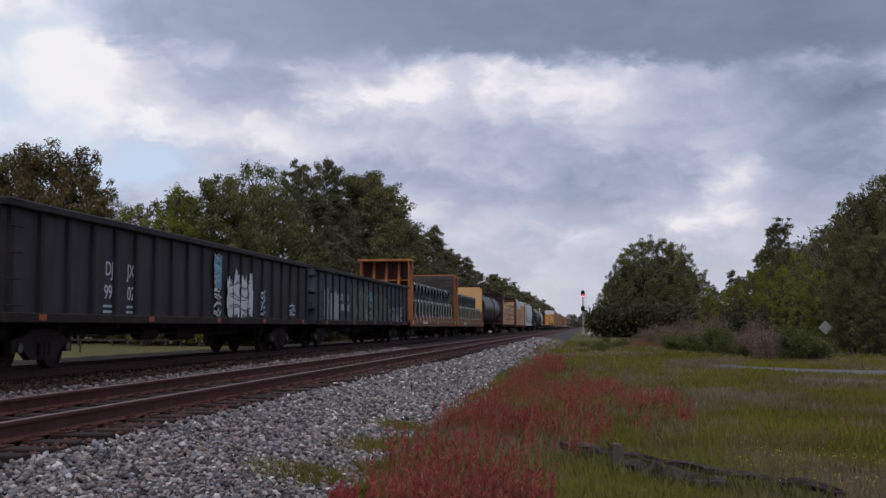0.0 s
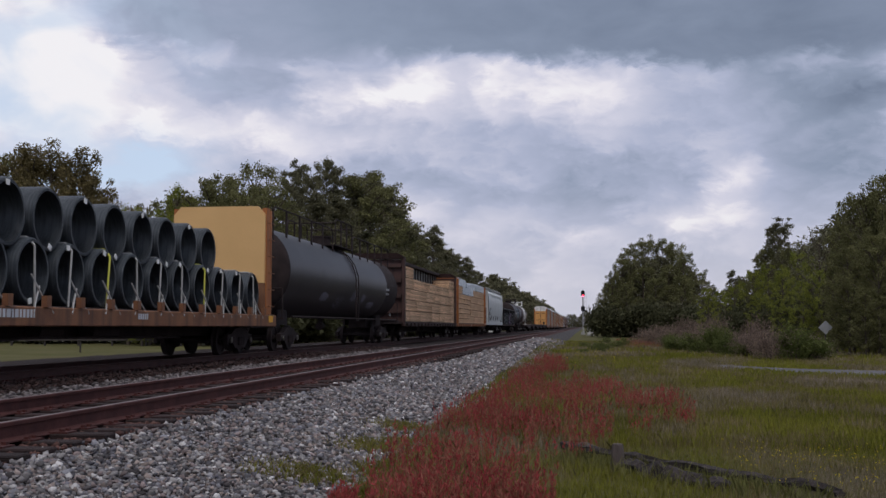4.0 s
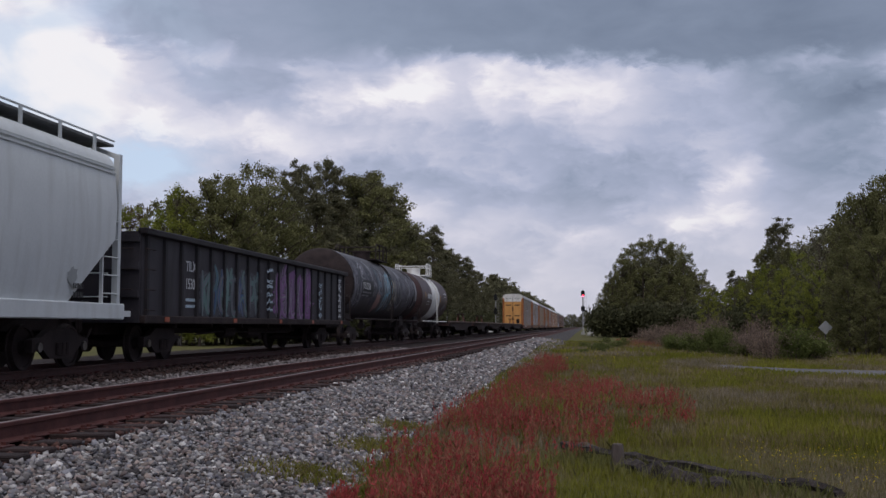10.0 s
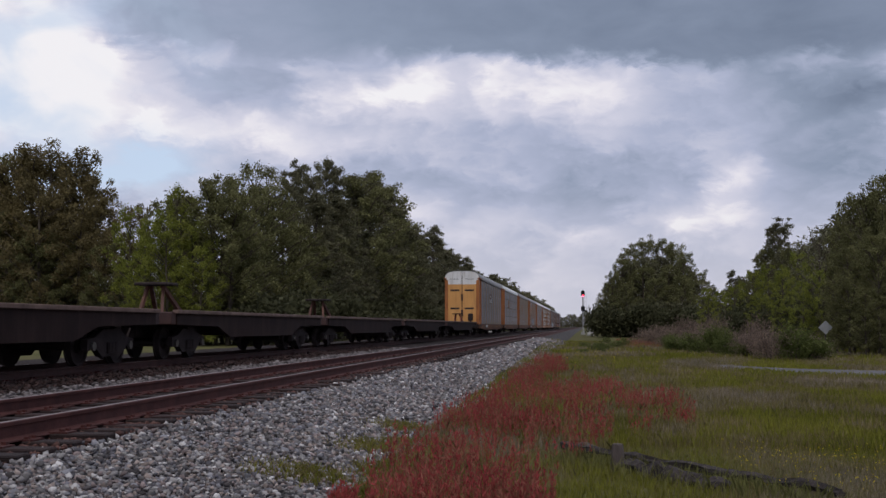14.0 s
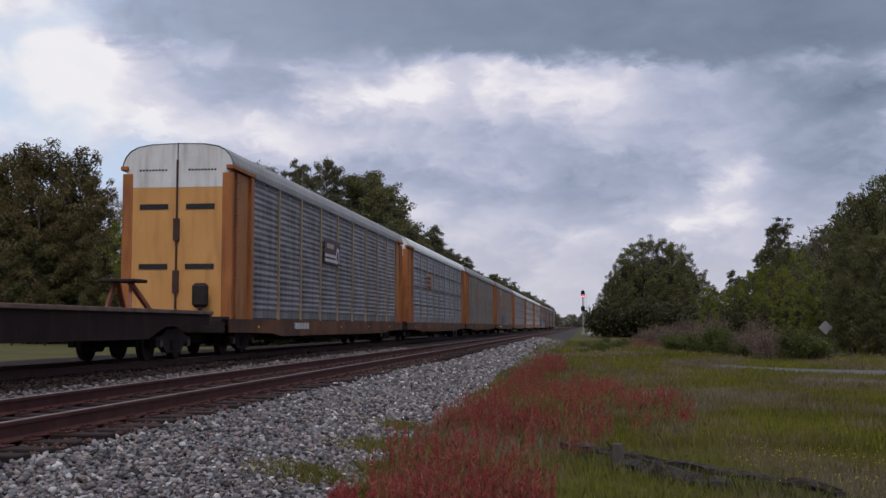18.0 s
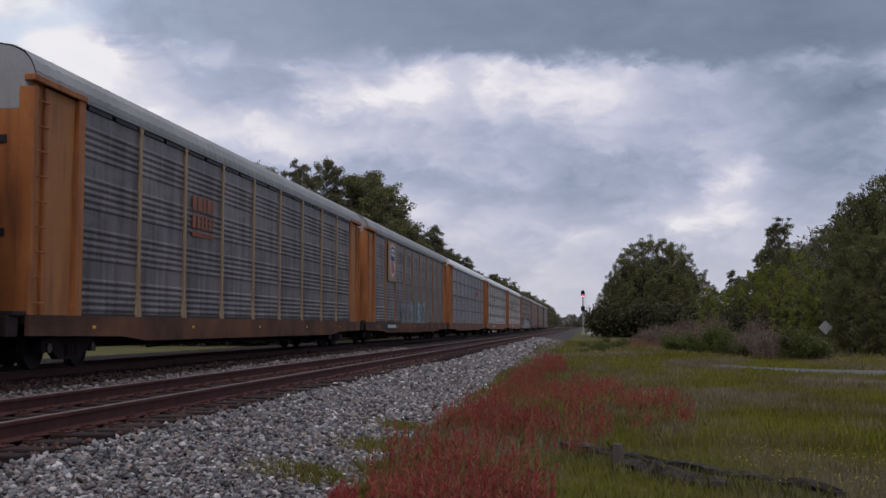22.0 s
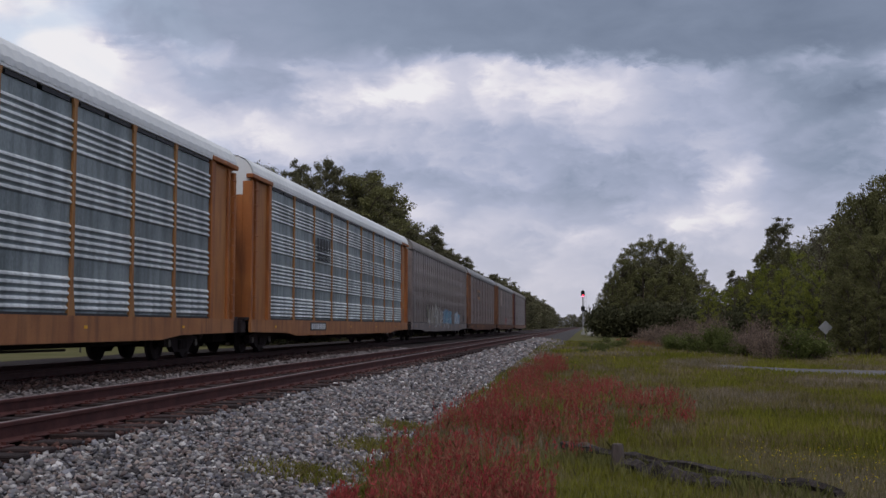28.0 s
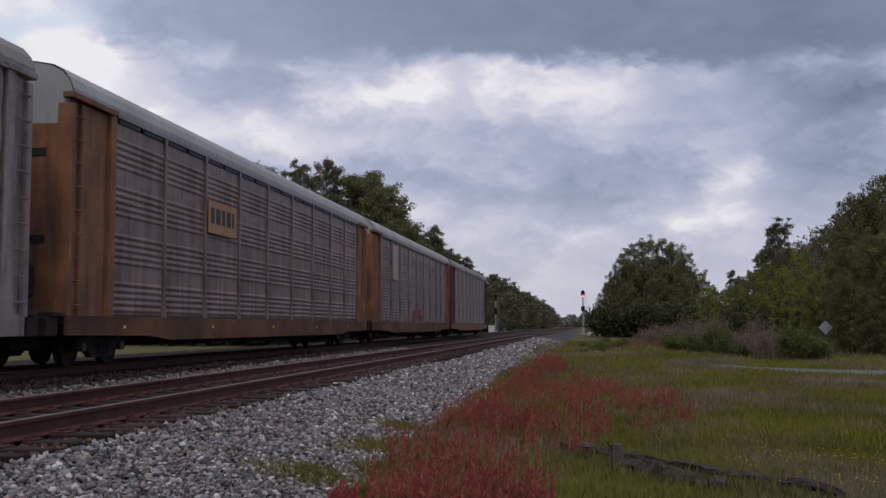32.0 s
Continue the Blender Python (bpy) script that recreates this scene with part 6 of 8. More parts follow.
            part("handrail_post", bm, mt, car)
    for p in (L / 2 - platform + 0.05, L / 2 + platform - 0.05):
        bm = bmesh.new()
        bent(bm, [(-0.98, p, zc + R + rise - 0.15), (0.98, p, zc + R + rise - 0.15)], 0.025)
        part("handrail", bm, mt, car)
    if rail_all:
        for f, t in ((0.5, L / 2 - platform - 0.25), (L / 2 + platform + 0.25, L - 0.4)):
            bm = bmesh.new()
            bent(bm, [(0.95, f, zc + R - 0.5), (0.95, f, zc + R + 0.42), (0.95, f + 0.2, zc + R + 0.55), (0.95, t - 0.2, zc + R + 0.55), (0.95, t, zc + R + 0.42), (0.95, t, zc + R - 0.5)], 0.028)
            part("handrail", bm, mt, car)
            k = f + 1.6
            while k < t - 0.5:
                bm = bmesh.new()
                box(bm, 0.92, 0.98, k - 0.035, k + 0.035, zc + R - 0.5, zc + R + 0.54)
                part("handrail_post", bm, mt, car)
                k += 1.7
    # ladder on the near side
    for s in (-0.24, 0.24):
        bm = bmesh.new()
        pts = [(R * math.sin(q) * 1.05, L / 2 + s, zc + R * math.cos(q) * 1.05) for q in (0.5, 0.8, 1.1, 1.4, 1.57)] + [(R * 1.05, L / 2 + s, 1.0)]
        bent(bm, pts, 0.022)
        part("ladder_rail", bm, mt, car)
    for k in range(8):
        z = 1.05 + k * 0.33
        q = math.sqrt(max(0.0, R * R - max(0.0, z - zc) ** 2)) * 1.05
        bm = bmesh.new()
        rod(bm, (q, L / 2 - 0.24, z), (q, L / 2 + 0.24, z), 0.015, 6)
        part("rung", bm, mt, car)
    bm = bmesh.new()
    rod(bm, (R * 0.98, 1.0, 1.12), (R * 0.98, L - 1.0, 1.12), 0.03, 8)
    part("side_handrail", bm, mt, car)
    for s in (-1, 1):
        for y in (2.2, L - 2.2):
            bm = bmesh.new()
            prism(bm, [(y - 0.7, 0.86), (y + 0.7, 0.86), (y + 0.45, 1.5), (y - 0.45, 1.5)], s * 0.75 - 0.05, s * 0.75 + 0.05, axis="x")
            part("saddle", bm, IRON, car)
    for y, f, t in ((1.2, 1.2, 2.2), (L - 1.2, 2.2, 1.2)):
        bm = bmesh.new()
        box(bm, -0.4, 0.4, y - f, y + t, 0.75, 1.12)
        part("stub_sill", bm, IRON, car)
    for y, way in ((0.0, -1), (L, 1)):
        coupler(car, y, way)
        bm = bmesh.new()
        box(bm, -1.45, 1.45, min(y, y - way * 0.45), max(y, y - way * 0.45), 1.02, 1.10)
        part("end_platform", bm, IRON, car)
        bm = bmesh.new()
        yy = y - way * 0.1
        bent(bm, [(-1.4, yy, 1.1), (-1.4, yy, 2.0), (1.4, yy, 2.0), (1.4, yy, 1.1)], 0.025)
        part("end_handrail", bm, IRON, car)
    bm = bmesh.new()
    rod(bm, (0, L / 2 - 0.2, zc - R - 0.3), (0, L / 2 + 0.2, zc - R - 0.3), 0.16, 12)
    rod(bm, (0, L / 2, zc - R - 0.35), (0, L / 2, zc - R + 0.1), 0.1, 10)
    part("outlet_valve", bm, IRON, car)
    truck(car, 2.2, y0)
    truck(car, L - 2.2, y0)
    return car, (lambda y, z: math.sqrt(max(0.01, R * R - (z - zc) ** 2)))


def build_tanks():
    y0, L = 102.3, 21.5
    car, fx = tank_car(y0, L, 1.50, 2.62, [(0, L, TANKBLACK)], "long glossy black tank car with full-length handrail", 1.6, True)
    for y, z, w, h in ((10.9, 2.05, 0.9, 0.45), (12.9, 2.0, 0.7, 0.4), (6.0, 1.9, 1.2, 0.35), (15.0, 1.75, 1.6, 0.3)):
        bm = bmesh.new()
        blob(bm, fx, y, z, w, h, int(y), 0.3, 2.5, 20, 0.006)
        part("paint_patch", bm, P_LILAC, car, "worn grey paint patch")
    scrawl(car, fx, 8.0, 1.55, 1.4, 0.4, 2, P_LILAC, 77)
    for z in (2.55, 2.35):
        bm = bmesh.new()
        for q in range(7):
            blob(bm, fx, 17.8 + 0.11 * q, z, 0.07 + 0.02 * (q % 2), 0.11, 3, 0.05, 6.0, 10, 0.006)
        part("lettering", bm, P_WHITE, car, "illegible stencilled lettering")
    tag_boxes(car, 1.46, [(18.9, 1.28, 0.09, 0.2)], P_WHITE, "placard", "white placard")

    y0, L = 215.5, 18.3
    car, fx = tank_car(y0, L, 1.46, 2.60, [(0, L, TANKGREY)], "black tank car sprayed with blue and white graffiti", 1.45, False, None, 0.68)
    bm = bmesh.new()
    for k in range(9):
        blob(bm, fx, 1.7 + k * 1.65, 2.65 + 0.12 * math.sin(k * 2.0), 2.1, 1.75, 120 + k, 0.35, 2.2, 26, 0.006 + 0.0004 * k, 0.06)
    part("graffiti_halo", bm, P_NIGHT, car, "dark blue-grey sprayed background")
    bm = bmesh.new()
    blob(bm, fx, 3.5, 2.45, 2.6, 0.75, 9, 0.05, 6, 26, 0.014)
    part("lettering_panel", bm, P_DARK, car, "black lettering panel")
    lettering(car, 1.480, 2.45, 2.42, "PTLX 223706", 0.40, P_WHITE, "white stencilled car lettering", 0.72)
    for k, (z, w, h) in enumerate(((2.28, 1.9, 0.07), (2.14, 1.4, 0.07))):
        bm = bmesh.new()
        yy = 2.5
        while yy < 2.5 + w:
            blob(bm, fx, yy, z, h * 0.55, h, 5, 0.05, 6, 10, 0.018)
            yy += h * 0.8
        part("lettering", bm, P_MIST, car, "illegible stencilled lettering")
    graffiti(car, fx, 0.9, 5.2, 2.75, 3.55, [P_LILAC, P_NIGHT, P_MIST], P_NIGHT, 6, 151, 0.06, None, 3)
    graffiti(car, fx, 0.9, 2.4, 1.6, 2.7, [P_LILAC, P_NIGHT], P_MIST, 3, 153, 0.06, None, 3)
    graffiti(car, fx, 5.0, 8.0, 2.2, 3.45, [P_LILAC, P_NIGHT, P_SKYDIM], P_MIST, 5, 131, 0.06, None, 4, P_DARK)
    graffiti(car, fx, 7.6, 9.6, 1.55, 3.3, [P_SKYDIM, P_SKY, P_PALE], P_WORN, 4, 133, 0.06, None, 4, P_DARK)
    graffiti(car, fx, 9.6, 11.0, 1.5, 3.1, [P_CREAM, P_MIST], P_DARK, 3, 137, 0.06, None, 3)
    graffiti(car, fx, 10.8, 16.8, 1.7, 3.4, [P_LILAC, P_NIGHT, P_MIST, P_LILAC], P_NIGHT, 10, 141, 0.10, None, 4)
    bm = bmesh.new()
    blob(bm, fx, 6.3, 1.95, 1.1, 0.95, 15, 0.22, 2.2, 22, 0.016)
    part("graffiti_fill", bm, P_PINK, car, "pinkish sprayed shape")
    scrawl(car, fx, 5.9, 1.6, 0.8, 0.7, 3, P_LILAC, 157)
    bm = bmesh.new()
    blob(bm, fx, 17.1, 2.75, 0.5, 1.15, 15, 0.08, 5, 22, 0.016)
    part("graffiti_fill", bm, P_MIST, car, "pale sprayed panel")

    y0, L = 234.6, 12.9
    car, fx = tank_car(y0, L, 1.46, 2.60, [(0.55, 4.7, BROWN), (4.7, 8.2, WHITE), (8.2, L - 0.55, BROWN)], "short brown tank car with a broad white band", 1.15, False, WHITE, 0.68)
    for y in (2.0, 6.9, 8.6, 11.4):
        bm = bmesh.new()
        blob(bm, fx, y, 2.6, 0.09, 0.5, 3, 0.05, 6, 12, 0.008)
        part("reflector", bm, YTAG, car, "yellow reflector strip")
    for y, z, w, h in ((2.9, 2.62, 1.55, 0.34), (2.6, 2.3, 1.4, 0.07), (2.6, 2.15, 1.1, 0.07), (10.4, 2.95, 1.2, 0.12), (10.6, 2.75, 0.6, 0.06)):
        bm = bmesh.new()
        yy = y
        while yy < y + w:
            blob(bm, fx, yy, z, h * 0.55, h, 5, 0.05, 6, 10, 0.010)
            yy += h * 0.85
        part("lettering", bm, P_WHITE, car, "illegible stencilled lettering")
    for y, z, w, h in ((9.3, 1.85, 0.8, 0.25), (10.2, 2.0, 0.7, 0.3), (10.9, 2.15, 0.6, 0.3)):
        bm = bmesh.new()
        blob(bm, fx, y, z, w, h, int(10 * y), 0.25, 4, 18, 0.008)
        part("paint_patch", bm, P_LILAC, car, "worn grey paint patch")
    tag_boxes(car, 1.47, [(11.9, 1.25, 0.09, 0.24)], P_WHITE, "placard", "white placard")


# ---- lumber cars ----
def bundle_mesh(L, H, D, layers, material, seed, gap=0.011):
    """A banded stack of boards: each layer a board edge of its own, a little in or out."""
    rnd = random.Random(seed)
    bm = bmesh.new()
    h = H / layers
    side = []
    for k in range(layers):
        e = rnd.uniform(-0.012, 0.012)
        side += [(D / 2 - 0.06, k * h), (D / 2 + e, k * h + gap), (D / 2 + e, (k + 1) * h - gap), (D / 2 - 0.06, (k + 1) * h - 0.001)]
    prism(bm, side + [(-x, z) for x, z in side[::-1]], -L / 2, L / 2)
    return finish("board_stack", bm, material)


def wrapped_mesh(L, H, D, seed):
    bm = bmesh.new()
    nx, ny, nz = 5, 34, 9
    def wob(x, y, z):
        q = noise.noise((x * 3, y * 2.2 + seed, z * 4)) * 0.07 + noise.noise((x * 7, y * 6 + seed, z * 9)) * 0.05
        return q
    def sheet(fn, nu, nv):
        g = [[bm.verts.new(fn(u / nu, v / nv)) for v in range(nv + 1)] for u in range(nu + 1)]
        for u in range(nu):
            for v in range(nv):
                bm.faces.new((g[u][v], g[u + 1][v], g[u + 1][v + 1], g[u][v + 1]))
    for s in (-1, 1):
        sheet(lambda u, v: (s * (D / 2 + wob(s, u * L, v * H)), -L / 2 + u * L, v * H), ny, nz)
        sheet(lambda u, v: (-D / 2 + u * D, s * (L / 2 + wob(u * D, s, v * H)), v * H), nx, nz)
    sheet(lambda u, v: (-D / 2 + v * D, -L / 2 + u * L, H + wob(v * D, u * L, 1.0)), ny, nx)
    bmesh.ops.remove_doubles(bm, verts=bm.verts[:], dist=0.02)
    bmesh.ops.recalc_face_normals(bm, faces=bm.faces[:])
    return finish("wrapped_stack", bm, WRAP, True)


WEB = surf("web_paint", (0.10, 0.10, 0.10), (0.17, 0.17, 0.165), 1.4, 0.6, 0, 0.1, 25.0)


def centerbeam(y0, L, end_mat, sill_mat, beam_mat, label, top, cap_mat):
    car = start_car("centerbeam_flat_car", y0, label)
    for s in (-1, 1):
        bm = bmesh.new()
        box(bm, min(s * 1.36, s * 1.48), max(s * 1.36, s * 1.48), 0.1, L - 0.1, 0.80, 1.02, 0.02)
        part("side_sill", bm, sill_mat, car)
        bm = bmesh.new()
        box(bm, min(s * 1.44, s * 1.56), max(s * 1.44, s * 1.56), -0.10, 0.10, 0.82, 0.98)
        me = finish("winch", bm, IRON if sill_mat is not SILL else SILL)
        for k in range(17):
            part("winch", me, None, car, at=pose(0, 1.2 + (L - 2.4) * k / 16, 0))
    bm = bmesh.new()
    box(bm, -1.4, 1.4, 0.1, L - 0.1, 0.94, 1.06)
    part("deck", bm, IRON, car)
    # end bulkheads: plate, side posts, sloping cap
    for y, way in ((0.0, -1), (L, 1)):
        bm = bmesh.new()
        a, b = sorted((y - way * 0.55, y - way * 0.45))
        box(bm, -1.42, 1.42, a, b, 1.0, top - 0.2)
        part("bulkhead_plate", bm, end_mat, car)
        for s in (-1, 1):
            bm = bmesh.new()
            a, b = sorted((y - way * 0.62, y - way * 0.30))
            box(bm, min(s * 1.36, s * 1.52), max(s * 1.36, s * 1.52), a, b, 0.8, top - 0.2 + (0.1 if cap_mat is DARKBEAM else 0), 0.02)
            part("corner_post", bm, end_mat, car)
        for z in (1.6, 2.4, 3.2, 4.0):
            bm = bmesh.new()
            a, b = sorted((y - way * 0.45, y - way * 0.28))
            box(bm, -1.34, 1.34, a, b, z - 0.09, z + 0.09)
            part("bulkhead_rib", bm, end_mat, car)
        bm = bmesh.new()
        a, b = sorted((y - way * 0.66, y - way * 0.26))
        up = 0.12 if cap_mat is DARKBEAM else 0.0
        prism(bm, [(-1.5, top - 0.18 + up), (-1.12, top + 0.03 + up), (1.12, top + 0.03 + up), (1.5, top - 0.18 + up), (1.5, top - 0.26 + up), (-1.5, top - 0.26 + up)], a, b)
        part("bulkhead_cap", bm, DARKBEAM if cap_mat is DARKBEAM else end_mat, car)
        ladder(car, 1.53, y - way * 0.46, 1.2, 3.8, end_mat, 7, "y", 0.3)
        coupler(car, y, way)
    # the centre partition: posts, diagonals, top chord
    bm = bmesh.new()
    box(bm, -0.34, 0.34, 0.5, L - 0.5, top - 0.18 + up, top + 0.02 + up, 0.02)
    part("top_chord", bm, cap_mat, car, "dark steel top chord")
    k = 0
    y = 1.6
    while y < L - 1.0:
        bm = bmesh.new()
        box(bm, -0.10, 0.10, y - 0.11, y + 0.11, 1.0, top - 0.17 + up)
        part("partition_post", bm, beam_mat, car)
        y += 1.15
    bm = bmesh.new()
    box(bm, -0.05, 0.05, 0.6, L - 0.6, top - 0.9, top - 0.18 + up)
    part("partition_web", bm, WEB if cap_mat is DARKBEAM else beam_mat, car, "grey partition web")
    underframe(car, L, 0.5, 0.94, 0.4)
    truck(car, 2.2, y0)
    truck(car, L - 2.2, y0)
    return car


def layer_mesh(l, material, seed):
    bm = bmesh.new()
    box(bm, -0.61, 0.61, -l / 2, l / 2, 0.0, 0.043, 0.007)
    return finish("board_layer", bm, material)


LAYERS = {}


def open_stack(y0, l, H, material, side, y, z, label, group, rnd, rows=10):
    """A stack whose board layers show one by one, each a little in, out, fore or aft."""
    if side < 0:
        stack(y0, bundle_mesh(l, H - 0.04, 1.22, rows, material, int(l * 7)), side, y, z, label, group)
        return
    key = (round(l, 2), material.name)
    if key not in LAYERS:
        LAYERS[key] = layer_mesh(l, material, 1)
    root = new("lumber_pack")
    ride(root, y0, side * 0.76, y, z, label, "lumber", group)
    step = (H - 0.03) / rows
    for k in range(rows):
        part("board_layer", LAYERS[key], None, root, at=pose(rnd.uniform(-0.02, 0.015), rnd.uniform(-0.05, 0.05), 0.004 + step * k, 0, 0, rnd.uniform(-0.12, 0.12)))
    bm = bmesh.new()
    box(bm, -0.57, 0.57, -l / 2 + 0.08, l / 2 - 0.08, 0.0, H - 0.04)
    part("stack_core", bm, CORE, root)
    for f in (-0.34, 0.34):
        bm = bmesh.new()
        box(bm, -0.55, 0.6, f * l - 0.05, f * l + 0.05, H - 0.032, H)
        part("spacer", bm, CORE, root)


# darkened lumber: the shade of the gaps put into cores and spacers
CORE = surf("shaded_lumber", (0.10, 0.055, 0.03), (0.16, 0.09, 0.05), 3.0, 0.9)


def stack(y0, me, side, y, z, label, group):
    ob = new("lumber_pack", me)
    ride(ob, y0, side * 0.76, y, z, label, "lumber", group)


def build_lumber():
    # the first: bare boards in four tiers, a fifth at each end
    y0, L = 125.0, 23.8
    centerbeam(y0, L, OXBLOOD, DARKBEAM, DARKBEAM, "brown centerbeam flat car stacked with bare lumber", 4.50, DARKBEAM)
    H = 0.60
    rnd = random.Random(31)
    tiers = [[2.5, 3.6, 4.9, 3.6, 2.5, 3.6], [4.9, 6.1, 3.6, 6.1], [2.5, 6.1, 3.6, 2.5, 6.1], [3.6, 6.1, 4.9, 4.9]]
    lab = "banded stack of fresh bare boards on the lumber car"
    for side in (1, -1):
        for t, row in enumerate(tiers):
            y = 0.62
            for l in row:
                if y + l > L - 0.55:
                    break
                open_stack(y0, l, H, LUMBER, side, y + l / 2, 1.07 + H * t, lab, "bare lumber stacks", rnd)
                y += l + 0.03
            rest = L - 0.6 - y
            if rest > 0.5:
                open_stack(y0, rest, H, LUMBER, side, y + rest / 2, 1.07 + H * t, lab, "bare lumber stacks", rnd)
        open_stack(y0, 3.6, H, LUMBER, side, 2.45, 1.07 + H * 4, "short top stack of fresh bare boards", "bare lumber stacks", rnd)
        open_stack(y0, 2.7, H, LUMBER, side, L - 2.0, 1.07 + H * 4, "orange-tinted top stack of boards", "bare lumber stacks", rnd, 8)

    # the second: pale lumber, the top tiers wrapped in plastic
    y0, L = 149.45, 22.95
    car = centerbeam(y0, L, ORANGE, SILL, ORANGE, "orange centerbeam flat car with partly wrapped lumber", 4.55, TAN)
    lab = "tight pale lumber stack on the orange car"
    H = 0.57
    for side in (1, -1):
        for t in range(6):
            y = 0.66
            for q, l in enumerate(([2.4, 2.4, 2.4, 2.4], [4.8, 2.4, 2.4], [2.4, 4.8, 2.4])[t % 3]):
                stack(y0, bundle_mesh(l, 0.335, 1.24 + 0.02 * ((t + q) % 2), 2, LUMBER_B, 13 * t + q, 0.003), side, y + l / 2, 1.07 + 0.38 * t, lab, "pale lumber stacks")
                y += l + 0.02
        for t in range(4):
            y = 10.35
            for q, l in enumerate(([3.1, 3.0, 3.0, 3.1], [6.1, 3.05, 3.05], [3.05, 6.1, 3.05], [6.15, 6.1])[t]):
                stack(y0, bundle_mesh(l, H - 0.045, 1.24 + 0.02 * ((t + q) % 2), 3, LUMBER_B, 17 * t + q, 0.003), side, y + l / 2, 1.07 + H * t, lab, "pale lumber stacks")
                y += l + 0.02
        stack(y0, bundle_mesh(10.2, H - 0.025, 1.24, 3, LUMBER_B, 31, 0.003), side, 12.35 + 5.1, 1.07 + H * 4, lab, "pale lumber stacks")
        for t in range(2):
            stack(y0, bundle_mesh(3.7, 0.25, 1.24, 2, LUMBER_B, 32 + t, 0.003), side, 0.66 + 1.85, 1.07 + H * 4 + 0.285 * t, lab, "pale lumber stacks")
        for k, (f, t, n) in enumerate(((0.7, 3.6, 5), (3.65, 6.6, 5), (4.45, 8.4, 4), (8.45, 12.3, 4), (7.3, 10.3, 4.75), (10.4, 14.0, 4.9), (14.1, 17.9, 5), (18.0, 22.3, 5))):
            stack(y0, wrapped_mesh(t - f, H - 0.02, 1.26, k * 3.7), side, (f + t) / 2, 1.07 + H * n, "lumber stack in crumpled pale blue plastic wrap", "wrapped lumber stacks")
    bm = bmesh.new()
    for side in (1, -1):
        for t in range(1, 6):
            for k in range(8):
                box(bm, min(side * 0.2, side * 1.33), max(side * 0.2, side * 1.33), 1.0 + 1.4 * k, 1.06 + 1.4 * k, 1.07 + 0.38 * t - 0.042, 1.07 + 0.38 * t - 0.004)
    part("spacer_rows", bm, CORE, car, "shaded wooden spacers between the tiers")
    bars(car, 1.485, 9.6, 0.84, 1.1, 1, 0.13, 0.1, P_WHITE)


# ---- covered hopper ----
GRATE = surf("grey_grating", (0.12, 0.12, 0.125), (0.20, 0.20, 0.205), 6.0, 0.7, 0.2, 0.3, 60.0)


